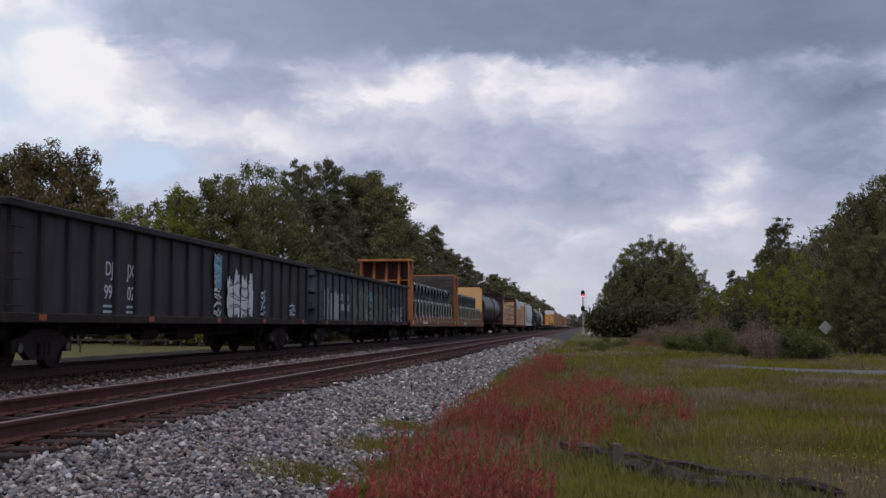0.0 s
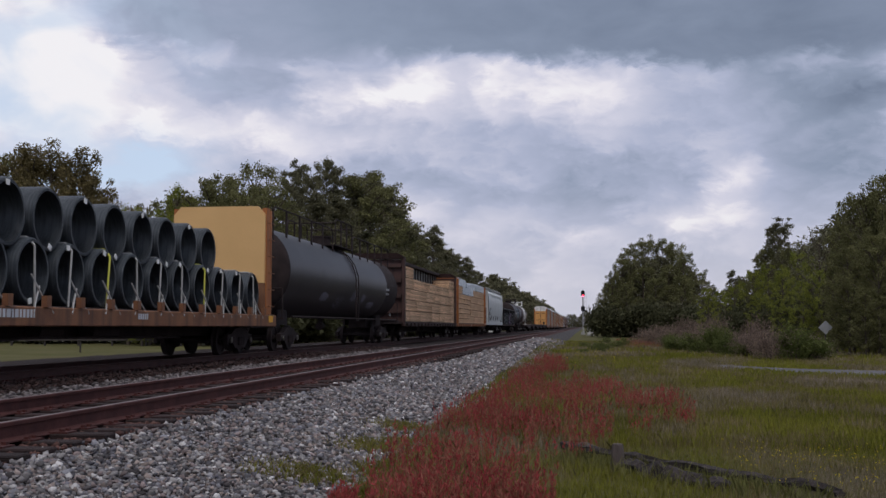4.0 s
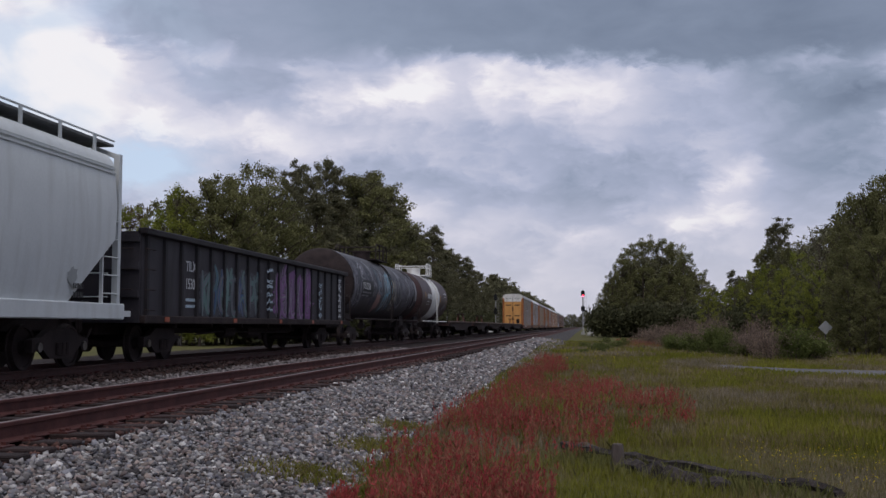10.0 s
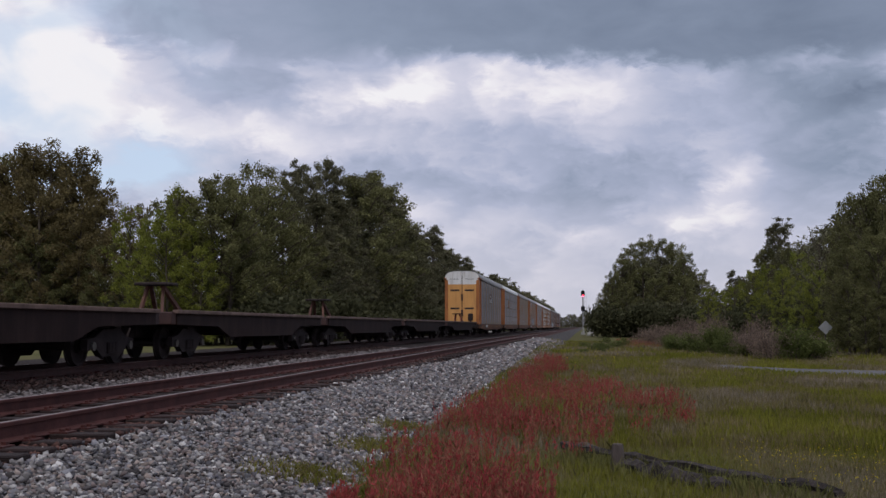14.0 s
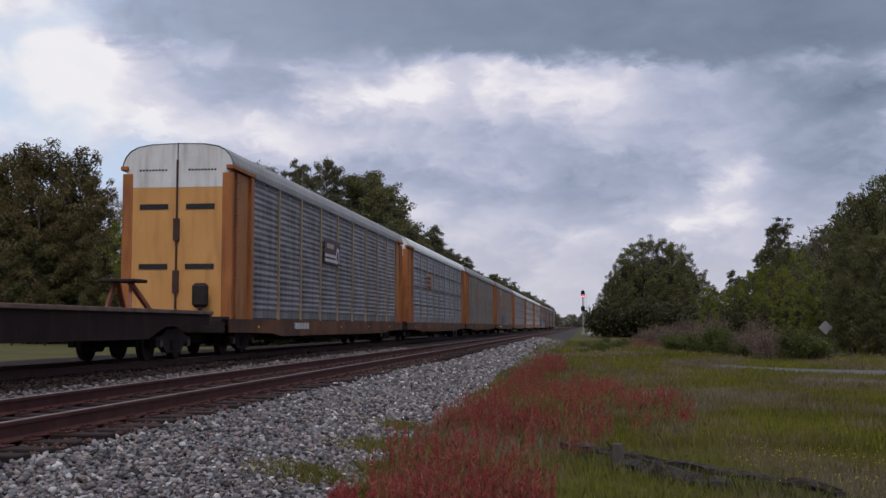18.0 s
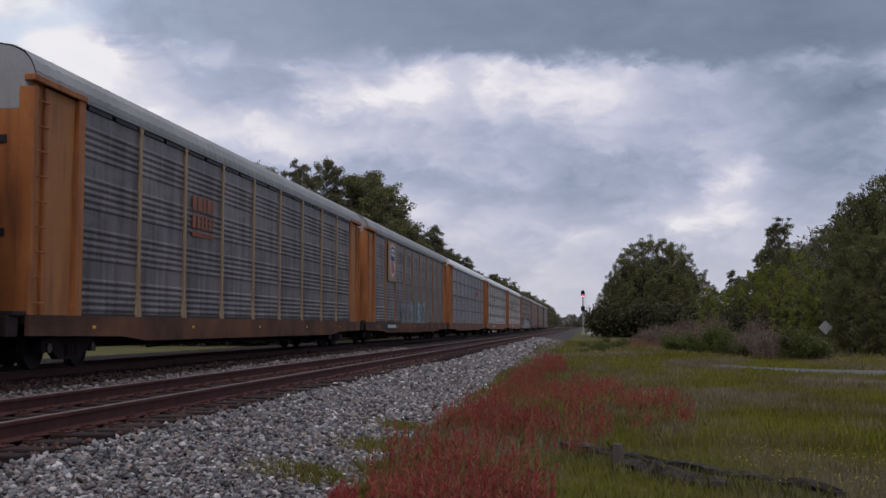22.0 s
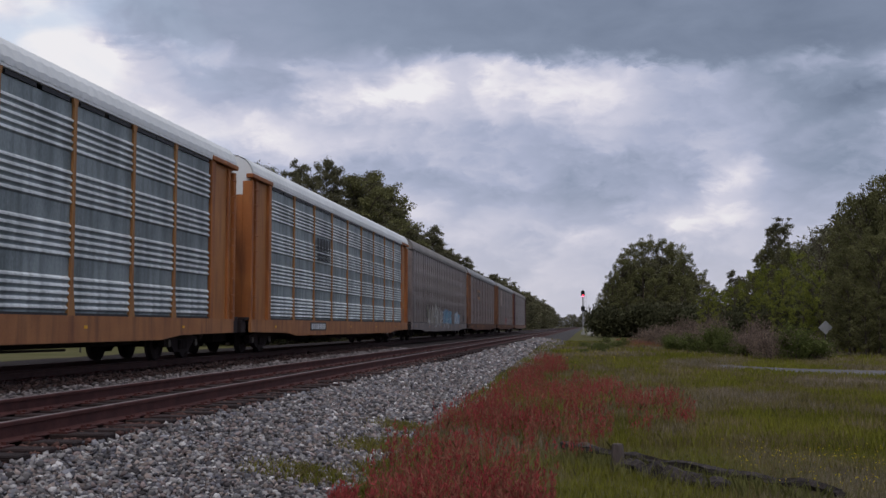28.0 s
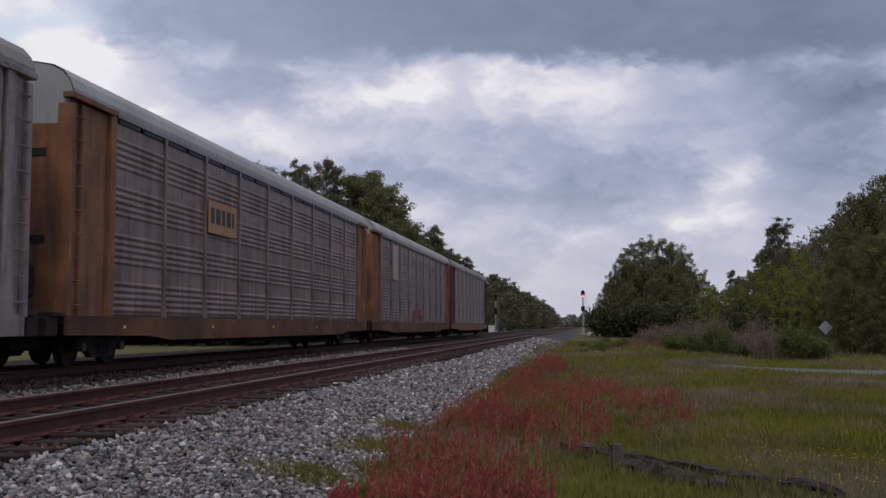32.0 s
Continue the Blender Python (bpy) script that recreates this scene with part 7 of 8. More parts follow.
def build_hopper():
    y0, L = 173.7, 20.0
    car = start_car("covered_hopper_car", y0, "pale grey curved-side covered hopper car", "hopper car")
    prof = [(1.44, 1.22), (1.53, 1.8), (1.60, 2.6), (1.61, 3.3), (1.56, 3.95), (1.50, 4.12), (1.53, 4.16), (1.50, 4.26), (1.38, 4.42), (1.05, 4.56), (0.5, 4.64), (0.0, 4.66)]
    prof = [(x, 1.22 + (z - 1.22) * 0.945) for x, z in prof]
    # side sheets run down to the sill only between the slope sheets
    a0, a1 = 1.15, L - 0.95
    bm = bmesh.new()
    def inset(z):
        return 1.75 * max(0.0, (2.55 - z) / 1.33) ** 0.9 if z < 2.55 else 0.0
    grid = []
    for f in [k / 24 for k in range(25)]:
        grid.append([(s * x, (a0 + inset(z)) * (1 - f) + (a1 - inset(z)) * f, z) for s, seq in ((1, prof), (-1, prof[-2::-1])) for x, z in seq])
    vs = [[bm.verts.new(p) for p in row] for row in grid]
    for a, b in zip(vs, vs[1:]):
        for i in range(len(a) - 1):
            bm.faces.new((a[i], b[i], b[i + 1], a[i + 1]))
    for row in (vs[0], vs[-1]):
        bm.faces.new(row)
    bmesh.ops.recalc_face_normals(bm, faces=bm.faces[:])
    part("body", bm, HOPPER, car, "pale grey curved steel body", smooth=True)
    for z, x in ((3.86, 1.545), (3.95, 1.53)):
        bm = bmesh.new()
        box(bm, x, x + 0.03, a0, a1, z - 0.02, z + 0.02)
        part("side_rib", bm, HOPPER, car)
    for s in (-1, 1):
        bm = bmesh.new()
        box(bm, min(s * 1.42, s * 1.54), max(s * 1.42, s * 1.54), 0.35, L - 0.35, 0.94, 1.26, 0.02)
        part("side_sill", bm, HOPPER, car)
        for y in (0.62, L - 0.62):
            bm = bmesh.new()
            box(bm, min(s * 1.40, s * 1.52), max(s * 1.40, s * 1.52), y - 0.07, y + 0.07, 1.2, 4.3)
            part("corner_post", bm, HOPPER, car)
            bm = bmesh.new()
            beam(bm, (s * 1.46, y, 4.25), (s * 0.9, y, 4.46), 0.1)
            part("corner_brace", bm, HOPPER, car)
            ladder(car, s * 1.5 if s > 0 else -1.56, y + 0.38 * (1 if y < 5 else -1), 1.45, 2.9, HOPPER, 5, "y", 0.6)
            bm = bmesh.new()
            box(bm, s * 1.46 - 0.03, s * 1.46 + 0.03, y + (0.64 if y < 5 else -0.70), y + (0.70 if y < 5 else -0.64), 1.2, 2.9)
            part("ladder_rail", bm, HOPPER, car)
    # the bare end under the slope sheet
    for y, way in ((0.0, -1), (L, 1)):
        bm = bmesh.new()
        c = a0 if way < 0 else a1
        prism(bm, [(c, 2.62), (c - way * 1.75, 1.24), (c - way * 1.75, 1.14), (c + way * 0.02, 2.50)], -1.40, 1.40, axis="x")
        part("slope_sheet", bm, DARKBEAM, car, "dark brown slope sheet")
        bm = bmesh.new()
        box(bm, -1.52, 1.52, min(y, y - way * 0.7), max(y, y - way * 0.7), 1.0, 1.12)
        part("end_platform", bm, HOPPER, car)
        for x in (-0.5, 0.5):
            bm = bmesh.new()
            beam(bm, (x, y - way * 0.6, 1.1), (x, c - way * 0.3, 2.35), 0.08)
            part("end_brace", bm, DARKBEAM, car)
        ladder(car, 0.95, y - way * 0.55, 1.4, 4.3, HOPPER, 7, "x", 0.6)
        coupler(car, y, way)
        bm = bmesh.new()
        rod(bm, (-0.7, y - way * 0.5, 1.5), (-0.7, y - way * 0.9, 1.5), 0.2, 12)
        part("brake_wheel", bm, IRON, car)
    # running board and its rail
    for s in (-1, 1):
        bm = bmesh.new()
        box(bm, min(s * 0.62, s * 1.26), max(s * 0.62, s * 1.26), 0.5, L - 0.4, 4.50, 4.55)
        part("running_board", bm, GRATE, car, "grey grated running board")
        bm = bmesh.new()
        rod(bm, (s * 1.31, 0.6, 4.60), (s * 1.31, L - 0.5, 4.60), 0.022, 6)
        part("roof_rail", bm, HOPPER, car)
        for k in range(13):
            y = 1.4 + (L - 2.8) * k / 12
            bm = bmesh.new()
            box(bm, s * 1.31 - 0.02, s * 1.31 + 0.02, y - 0.04, y + 0.04, 4.15, 4.60)
            part("rail_post", bm, HOPPER, car)
    for k in range(8):
        y = 2.2 + (L - 4.4) * k / 7
        bm = bmesh.new()
        box(bm, -0.4, 0.4, y - 1.05, y + 1.05, 4.42, 4.56, 0.03)
        part("roof_hatch", bm, HOPPER, car)
    for k in range(3):
        y = L * (k + 1) / 4
        bm = bmesh.new()
        rings(bm, [[(-1.2, y - 1.9, 1.2), (1.2, y - 1.9, 1.2), (1.2, y + 1.9, 1.2), (-1.2, y + 1.9, 1.2)], [(-0.6, y - 0.4, 0.42), (0.6, y - 0.4, 0.42), (0.6, y + 0.4, 0.42), (-0.6, y + 0.4, 0.42)]])
        part("outlet_hopper", bm, IRON, car)
    bm = bmesh.new()
    box(bm, -0.3, 0.3, 0.3, L - 0.3, 0.7, 1.1)
    part("centre_sill", bm, IRON, car)
    SMUDGE = paint("grey_smudge", (0.36, 0.38, 0.39))
    for words, z in (("EQUX", 3.9), ("631690", 3.62)):
        lettering(car, 0, 0, 0, words, 0.24, INK, "black stencilled end letters", 1.0, Matrix(((0.9, 0, 0, 0.25), (0, 0, -1, a0 - 0.012), (0, 1, 0, z), (0, 0, 0, 1))))
    bm = bmesh.new()
    for k in range(4):
        box(bm, 0.25, 0.9 - 0.12 * k, a0 - 0.012, a0 - 0.006, 3.3 - 0.14 * k, 3.35 - 0.14 * k)
    part("lettering", bm, INK, car, "illegible stencilled lettering")
    lettering(car, 1.605, 2.75, 2.42, "EQUX", 0.36, INK, "black stencilled letters", 0.85)
    lettering(car, 1.585, 2.57, 1.92, "631690", 0.36, INK, "black stencilled numbers", 0.85)
    bars(car, 1.555, 2.6, 1.56, 1.0, 2, 0.08, 0.08, INK)
    for y in (1.66, 4.2, 6.9, 9.5, 12.1):
        bm = bmesh.new()
        beam(bm, (1.58, y + 0.18, 1.85 if y > 4 else 2.3), (1.52, y - 0.05, 1.45), 0.04)
        part("stain_streak", bm, DARKBEAM, car, "dark vertical weld strip")
    bars(car, 1.57, L - 2.7, 1.5, 0.4, 2, 0.1, 0.06, INK)
    fx = lambda y, z: 1.475 + 0.115 * max(0.0, min(1.0, (z - 1.25) / 1.3))
    for k in range(9):
        bm = bmesh.new()
        blob(bm, fx, 10.0 + k * 1.05, 1.72, 0.5, 0.42, k, 0.4, 2.0, 16, 0.012)
        part("stain", bm, SMUDGE, car, "faint grey smudge") if k % 3 == 1 else bm.free()
    truck(car, 2.1, y0, 0.42)
    truck(car, L - 2.1, y0, 0.42)


# ---- empty piggyback flats ----
REDHITCH = surf("red_hitch_paint", (0.22, 0.06, 0.035), (0.32, 0.10, 0.06), 2.0, 0.6, 0, 0.1, 25.0, grime=(0.10, 0.05, 0.04))


RUSTHITCH = surf("rust_brown_hitch", (0.085, 0.036, 0.026), (0.14, 0.062, 0.044), 2.0, 0.7, 0, 0.1, 25.0, grime=(0.04, 0.022, 0.02))
RUB = surf("worn_rub_rail", (0.11, 0.066, 0.055), (0.19, 0.125, 0.105), 2.0, 0.7, 0, 0.2, 25.0, grime=(0.06, 0.035, 0.03))


def build_piggyback():
    spans = ((248.3, 16.2, ((1.6, False),)), (265.2, 14.6, ((2.4, True),)), (280.5, 16.9, ((4.2, True),)), (298.1, 17.2, ((1.6, False),)), (316.0, 20.8, ((1.6, False), (18.4, True))))
    for k, (y0, L, hitches) in enumerate(spans):
        car = start_car("piggyback_flat_car", y0, "empty low dark brown flat car with trailer hitches", "flat car")
        for s in (-1, 1):
            bm = bmesh.new()
            x = s * 1.38
            prism(bm, [(0.3, 1.12), (0.3, 0.84), (3.2, 0.80), (4.2, 0.52), (L - 4.2, 0.52), (L - 3.2, 0.80), (L - 0.3, 0.84), (L - 0.3, 1.12)], min(x, x - s * 0.1), max(x, x - s * 0.1), axis="x")
            part("side_sill", bm, DARKBEAM, car, "dark red-brown fish-bellied side sill")
            bm = bmesh.new()
            box(bm, min(s * 1.3, s * 1.46), max(s * 1.3, s * 1.46), 0.2, L - 0.2, 1.10, 1.19, 0.01)
            part("rub_rail", bm, RUB, car, "worn rusty rub rail")
        n = 6
        for q in range(n):
            bm = bmesh.new()
            box(bm, -1.3, 1.3, 0.25 + (L - 0.5) * q / n, 0.25 + (L - 0.5) * (q + 1) / n - 0.03, 1.02, 1.10)
            part("deck_plate", bm, DARKBEAM, car)
        bm = bmesh.new()
        box(bm, -0.35, 0.35, 0.3, L - 0.3, 0.55, 1.02)
        part("centre_sill", bm, IRON, car)
        for y, up_right in hitches:
            bm = bmesh.new()
            beam(bm, (-0.35, y + 0.9, 1.1), (-0.15, y, 1.85), 0.10)
            beam(bm, (0.35, y + 0.9, 1.1), (0.15, y, 1.85), 0.10)
            beam(bm, (-0.3, y - 0.35, 1.1), (-0.2, y - 0.05, 1.85), 0.08)
            beam(bm, (0.3, y - 0.35, 1.1), (0.2, y - 0.05, 1.85), 0.08)
            up = bm
            if not up_right:
                m = Matrix.Translation((0, y, 1.10)) @ Matrix.Diagonal((1, 1.3, 0.22, 1)) @ Matrix.Translation((0, -y, -1.10))
                bmesh.ops.transform(up, matrix=m, verts=up.verts[:])
            hitch = part("trailer_hitch", up, REDHITCH if k == 4 else RUSTHITCH, car, "folding steel trailer hitch")
            bm = bmesh.new()
            box(bm, -0.45, 0.45, y - 0.40, y + 0.35, 1.84, 1.92, 0.02)
            if not up_right:
                bmesh.ops.transform(bm, matrix=m, verts=bm.verts[:])
            part("hitch_plate", bm, IRON, hitch)
        for y, way in ((0.0, -1), (L, 1)):
            coupler(car, y, way)
            bm = bmesh.new()
            box(bm, -1.35, 1.35, min(y, y - way * 0.3), max(y, y - way * 0.3), 0.84, 1.14, 0.02)
            part("end_sill", bm, OXBLOOD, car)
        truck(car, 1.9, y0, 0.40)
        truck(car, L - 1.9, y0, 0.40)


# ---- autoracks ----
ROOF_LINE = [(1.53, 5.06), (1.56, 5.08), (1.56, 5.20), (1.48, 5.40), (1.34, 5.56), (1.12, 5.67), (0.75, 5.735), (0.0, 5.76)]
RACK = 27.75


def roof_mesh(material):
    outline = ROOF_LINE + [(-x, z) for x, z in ROOF_LINE[-2::-1]]
    verts, faces = [], []
    n = int(RACK / 0.10)
    m = len(outline)
    for k in range(n + 1):
        y = 0.21 + (RACK - 0.29) * k / n
        g = 0.012 if k % 4 in (1, 2) else 0.0
        verts += [(x * (1 + g * 0.5), y, z + (g if z > 5.15 else 0)) for x, z in outline]
    for k in range(n):
        faces += [(k * m + i, k * m + i + 1, k * m + m + i + 1, k * m + m + i) for i in range(m - 1)]
    return raw_mesh("roof", verts, faces, material)


def panel_mesh(w, z0, z1, groups, per, material, deep=0.04, rib=None):
    """A corrugated screen: groups of raised ribs with plain bands between."""
    line = [(0.0, z0)]
    span = (z1 - z0) / groups
    for g in range(groups):
        pitch = span * (0.68 if groups > 1 else 0.96) / per
        for k in range(per):
            z = z0 + span * g + span * 0.06 + pitch * k
            line += [(0.0, z), (deep, z + pitch * 0.30), (deep, z + pitch * 0.52), (0.0, z + pitch * 0.80)]
    line.append((0.0, z1))
    verts = [(x, y, z) for y in (0.0, w) for x, z in line] + [(-0.03, y, z) for y in (0.0, w) for z in (z0, z1)]
    n = len(line)
    faces = [(i, n + i, n + i + 1, i + 1) for i in range(n - 1)]
    b = 2 * n
    faces += [(b, b + 1, b + 3, b + 2), (0, b, b + 2, n), (n - 1, 2 * n - 1, b + 3, b + 1)]
    me = raw_mesh("screen_panel", verts, faces, material)
    # rib: lighter colour for outer and upper rib faces, a painted sky highlight
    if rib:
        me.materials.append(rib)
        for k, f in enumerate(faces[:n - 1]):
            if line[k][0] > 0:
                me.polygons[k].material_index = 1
    return me


def rack_edges():
    return [2.1, 4.8, 7.45, 10.15, 12.85, 15.55, 18.25, 20.95, 23.3, RACK - 2.1]


def autorack(y0, label, panel, post, end, sill, roof, groups=4, per=5, bays=9, vent=False, door_top=None, smooth=False, rib=None):
    car = start_car("autorack_car", y0, label, "autorack car")
    Z0, Z1 = 1.0, 5.04
    e = 2.1 if not smooth else 1.0
    part("roof", ROOFS[roof], None, car, "pale corrugated sheet roof")
    if smooth:
        edges = [e + (RACK - 2 * e) * k / bays for k in range(bays + 1)]
    else:
        edges = rack_edges()
    sheets = {}
    for f, t in zip(edges, edges[1:]):
        w = round(t - f, 3)
        if w not in sheets:
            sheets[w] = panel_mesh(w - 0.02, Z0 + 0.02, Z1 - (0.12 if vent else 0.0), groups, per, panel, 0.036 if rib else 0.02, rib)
        part("screen_panel", sheets[w], None, car, at=pose(1.50, f + 0.01, 0))
    bm = bmesh.new()
    box(bm, -1.53, -1.49, e, RACK - e, Z0, Z1)
    part("far_side_wall", bm, panel, car)
    # upright posts, flared at foot and head
    bm = bmesh.new()
    if smooth:
        box(bm, 1.50, 1.545, -0.035, 0.035, 0.72, Z1)
    else:
        prism(bm, [(-0.15, 0.98), (0.15, 0.98), (0.055, 1.55), (0.055, Z1 - 0.18), (0.12, Z1), (-0.12, Z1), (-0.055, Z1 - 0.18), (-0.055, 1.55)], 1.50, 1.552, axis="x")
    me = finish("post", bm, post)
    for y in edges[1:-1]:
        part("post", me, None, car, at=pose(0, y, 0))
    bm = bmesh.new()
    box(bm, 1.46, 1.56, 0.6, RACK - 0.6, Z1 - 0.02, Z1 + 0.07, 0.01)
    part("eave_rail", bm, roof_paint(roof), car)
    if vent:
        bm = bmesh.new()
        box(bm, 1.50, 1.53, -0.52, 0.52, Z1 - 0.11, Z1 - 0.03)
        slot = finish("vent_slot", bm, P_DARK)
        for f, t in zip(edges, edges[1:]):
            for q in (0.27, 0.73):
                part("vent_slot", slot, None, car, at=pose(0, f + (t - f) * q, 0))
    bm = bmesh.new()
    box(bm, 1.495, 1.538, e, RACK - e, Z0 - 0.005, Z0 + 0.045)
    part("foot_gap", bm, P_DARK, car, "dark gap below the screens")
    # the flat car below
    for s in (-1, 1):
        bm = bmesh.new()
        prism(bm, [(0.2, 1.0), (0.2, 0.64), (4.0, 0.60), (5.2, 0.50), (RACK - 5.2, 0.50), (RACK - 4.0, 0.60), (RACK - 0.2, 0.64), (RACK - 0.2, 1.0)],
              min(s * 1.48, s * 1.56), max(s * 1.48, s * 1.56), axis="x")
        part("side_sill", bm, sill, car)
    bm = bmesh.new()
    box(bm, -1.48, 1.48, 0.2, RACK - 0.2, 0.84, 0.96)
    part("deck", bm, IRON, car)
    underframe(car, RACK, 0.36, 0.84, 0.4)
    tag_boxes(car, 1.562, [(f + 0.5, 0.76, 0.14, 0.06) for f in edges[0:-1:2 if not smooth else 6]], YTAG, "reflector", "dull yellow reflector")
    # ends: corner columns, ladder, two door leaves
    for y, way in ((-0.25, -1), (RACK + 0.38, 1)):
        door_paint = end if door_top is None else YELLOW
        for s in (-1, 1):
            for name, xa, xb, ya, yb, za, zb in (("end_panel", 1.38, 1.46, e + 0.25, 0.62, 0.95, Z1), ("corner_column", 1.40, 1.555, e + 0.30, e + 0.04, 0.95, Z1 + 0.02),
                                                 ("corner_column", 1.26, 1.55, 0.62, 0.46, 0.95, Z1 - 0.10), ("ladder_column", 1.40, 1.53, 1.02, 0.90, 0.95, Z1 - 0.05),
                                                 ("head_bracket", 1.38, 1.59, e + 0.32, 0.40, Z1 - 0.02, Z1 + 0.10)):
                bm = bmesh.new()
                a, b = sorted((y - way * ya, y - way * yb))
                box(bm, min(s * xa, s * xb), max(s * xa, s * xb), a, b, za, zb, 0.015)
                part(name, bm, ENDPANEL if name == "end_panel" and end is ORANGE else end, car)
        ladder(car, 1.535, y - way * 0.76, 1.2, 4.7, end, 9, "y", 0.30)
        f0, f1 = sorted((y - way * 0.48, y - way * 0.58))
        for s in (-1, 1):
            bm = bmesh.new()
            prism(bm, [(s * 0.02, 0.95), (s * 1.26, 0.95), (s * 1.26, 4.55), (s * 0.02, 4.55)], f0, f1)
            door = part("end_door", bm, door_paint, car, "tall folding end door leaf")
            bm = bmesh.new()
            shape = [(s * 0.02, 4.555), (s * 1.30, 4.555), (s * 1.46, 5.04), (s * 1.53, 5.10), (s * 1.53, 5.20), (s * 1.455, 5.385), (s * 1.32, 5.54), (s * 1.105, 5.65), (s * 0.745, 5.72), (s * 0.02, 5.745)]
            prism(bm, shape, f0, f1)
            part("door_head", bm, door_top or roof_paint(roof), door, "pale upper part of the door")
            if door_top:
                bm = bmesh.new()
                for q in range(9):
                    box(bm, min(s * (0.3 + 0.09 * q), s * (0.36 + 0.09 * q)), max(s * (0.3 + 0.09 * q), s * (0.36 + 0.09 * q)), f0 - 0.004, f1 + 0.004, 5.0, 5.05)
                part("door_lettering", bm, P_DARK, door, "illegible stencilled lettering")
            for z in (4.02, 2.40):
                bm = bmesh.new()
                box(bm, min(s * 0.25, s * 1.05), max(s * 0.25, s * 1.05), f0 - 0.02, f1 + 0.02, z - 0.06, z + 0.08)
                part("door_slot", bm, P_DARK, door, "dark slot")
            bm = bmesh.new()
            a, b = sorted((y - way * 0.60, y - way * 1.2))
            box(bm, min(s * 1.20, s * 1.26), max(s * 1.20, s * 1.26), a, b, 0.95, 5.1)
            part("door_return", bm, door_paint, door)
        bm = bmesh.new()
        box(bm, -1.5, 1.5, min(y - way * 0.02, y - way * 0.48), max(y - way * 0.02, y - way * 0.48), 0.98, 1.06, 0.01)
        part("end_platform", bm, IRON, car)
        bm = bmesh.new()
        box(bm, 0.55, 1.0, min(y - way * 0.15, y - way * 0.3), max(y - way * 0.15, y - way * 0.3), 1.3, 1.95, 0.08)
        box(bm, 0.72, 0.82, min(y - way * 0.2, y - way * 0.26), max(y - way * 0.2, y - way * 0.26), 1.05, 1.35)
        part("brake_stand", bm, IRON, car, "dark hand brake on a stand")
        bm = bmesh.new()
        g = y - way * 0.45
        rod(bm, (0, g, 1.2), (0, g, 5.3), 0.03, 8)
        box(bm, -0.08, 0.08, g - 0.05, g + 0.05, 3.1, 3.7)
        box(bm, -0.08, 0.08, g - 0.05, g + 0.05, 1.7, 2.3)
        part("lock_rod", bm, OXBLOOD, car, "dark red lock rod")
        coupler(car, y, way)
        bm = bmesh.new()
        box(bm, -1.45, 1.45, min(y + way * 0.1, y - way * 0.3), max(y + way * 0.1, y - way * 0.3), 0.62, 0.98, 0.02)
        part("end_sill", bm, IRON, car)
    truck(car, 2.7, y0, 0.40)
    truck(car, RACK - 2.7, y0, 0.40)
    return car


PALEROOF = surf("pale_roof", (0.27, 0.27, 0.28), (0.36, 0.36, 0.37), 0.6, 0.55, 0.2, 0.05, 20.0, grime=(0.28, 0.27, 0.27))
WHITEROOF = surf("bright_roof", (0.7, 0.72, 0.73), (0.8, 0.82, 0.83), 0.6, 0.5, 0.2, 0.05, 20.0)
BROWNROOF = surf("brown_grey_roof", (0.19, 0.175, 0.165), (0.26, 0.24, 0.23), 0.6, 0.6, 0.1, 0.05, 20.0)
ROOFS = {"pale": roof_mesh(PALEROOF), "bright": roof_mesh(WHITEROOF), "brown": roof_mesh(BROWNROOF)}


def roof_paint(kind):
    return {"pale": PALEROOF, "bright": WHITEROOF, "brown": BROWNROOF}[kind]


def plate(car, y, z, w, h, material, name, label, x=1.535, bevel=0.0):
    bm = bmesh.new()
    box(bm, x, x + 0.006, y, y + w, z, z + h)
    return part(name, bm, material, car, label)


def band_slots(car):
    """Dark slots that part the screens into four level bands, two to a bay."""
    bm = bmesh.new()
    box(bm, 1.50, 1.541, -0.54, 0.54, -0.032, 0.032)
    slot = finish("vent_slot", bm, P_DARK)
    edges = rack_edges()
    for z in (2.02, 3.03, 4.04):
        for f, t in zip(edges, edges[1:]):
            for q in (0.27, 0.73):
                part("vent_slot", slot, None, car, at=pose(0, f + (t - f) * q, z))


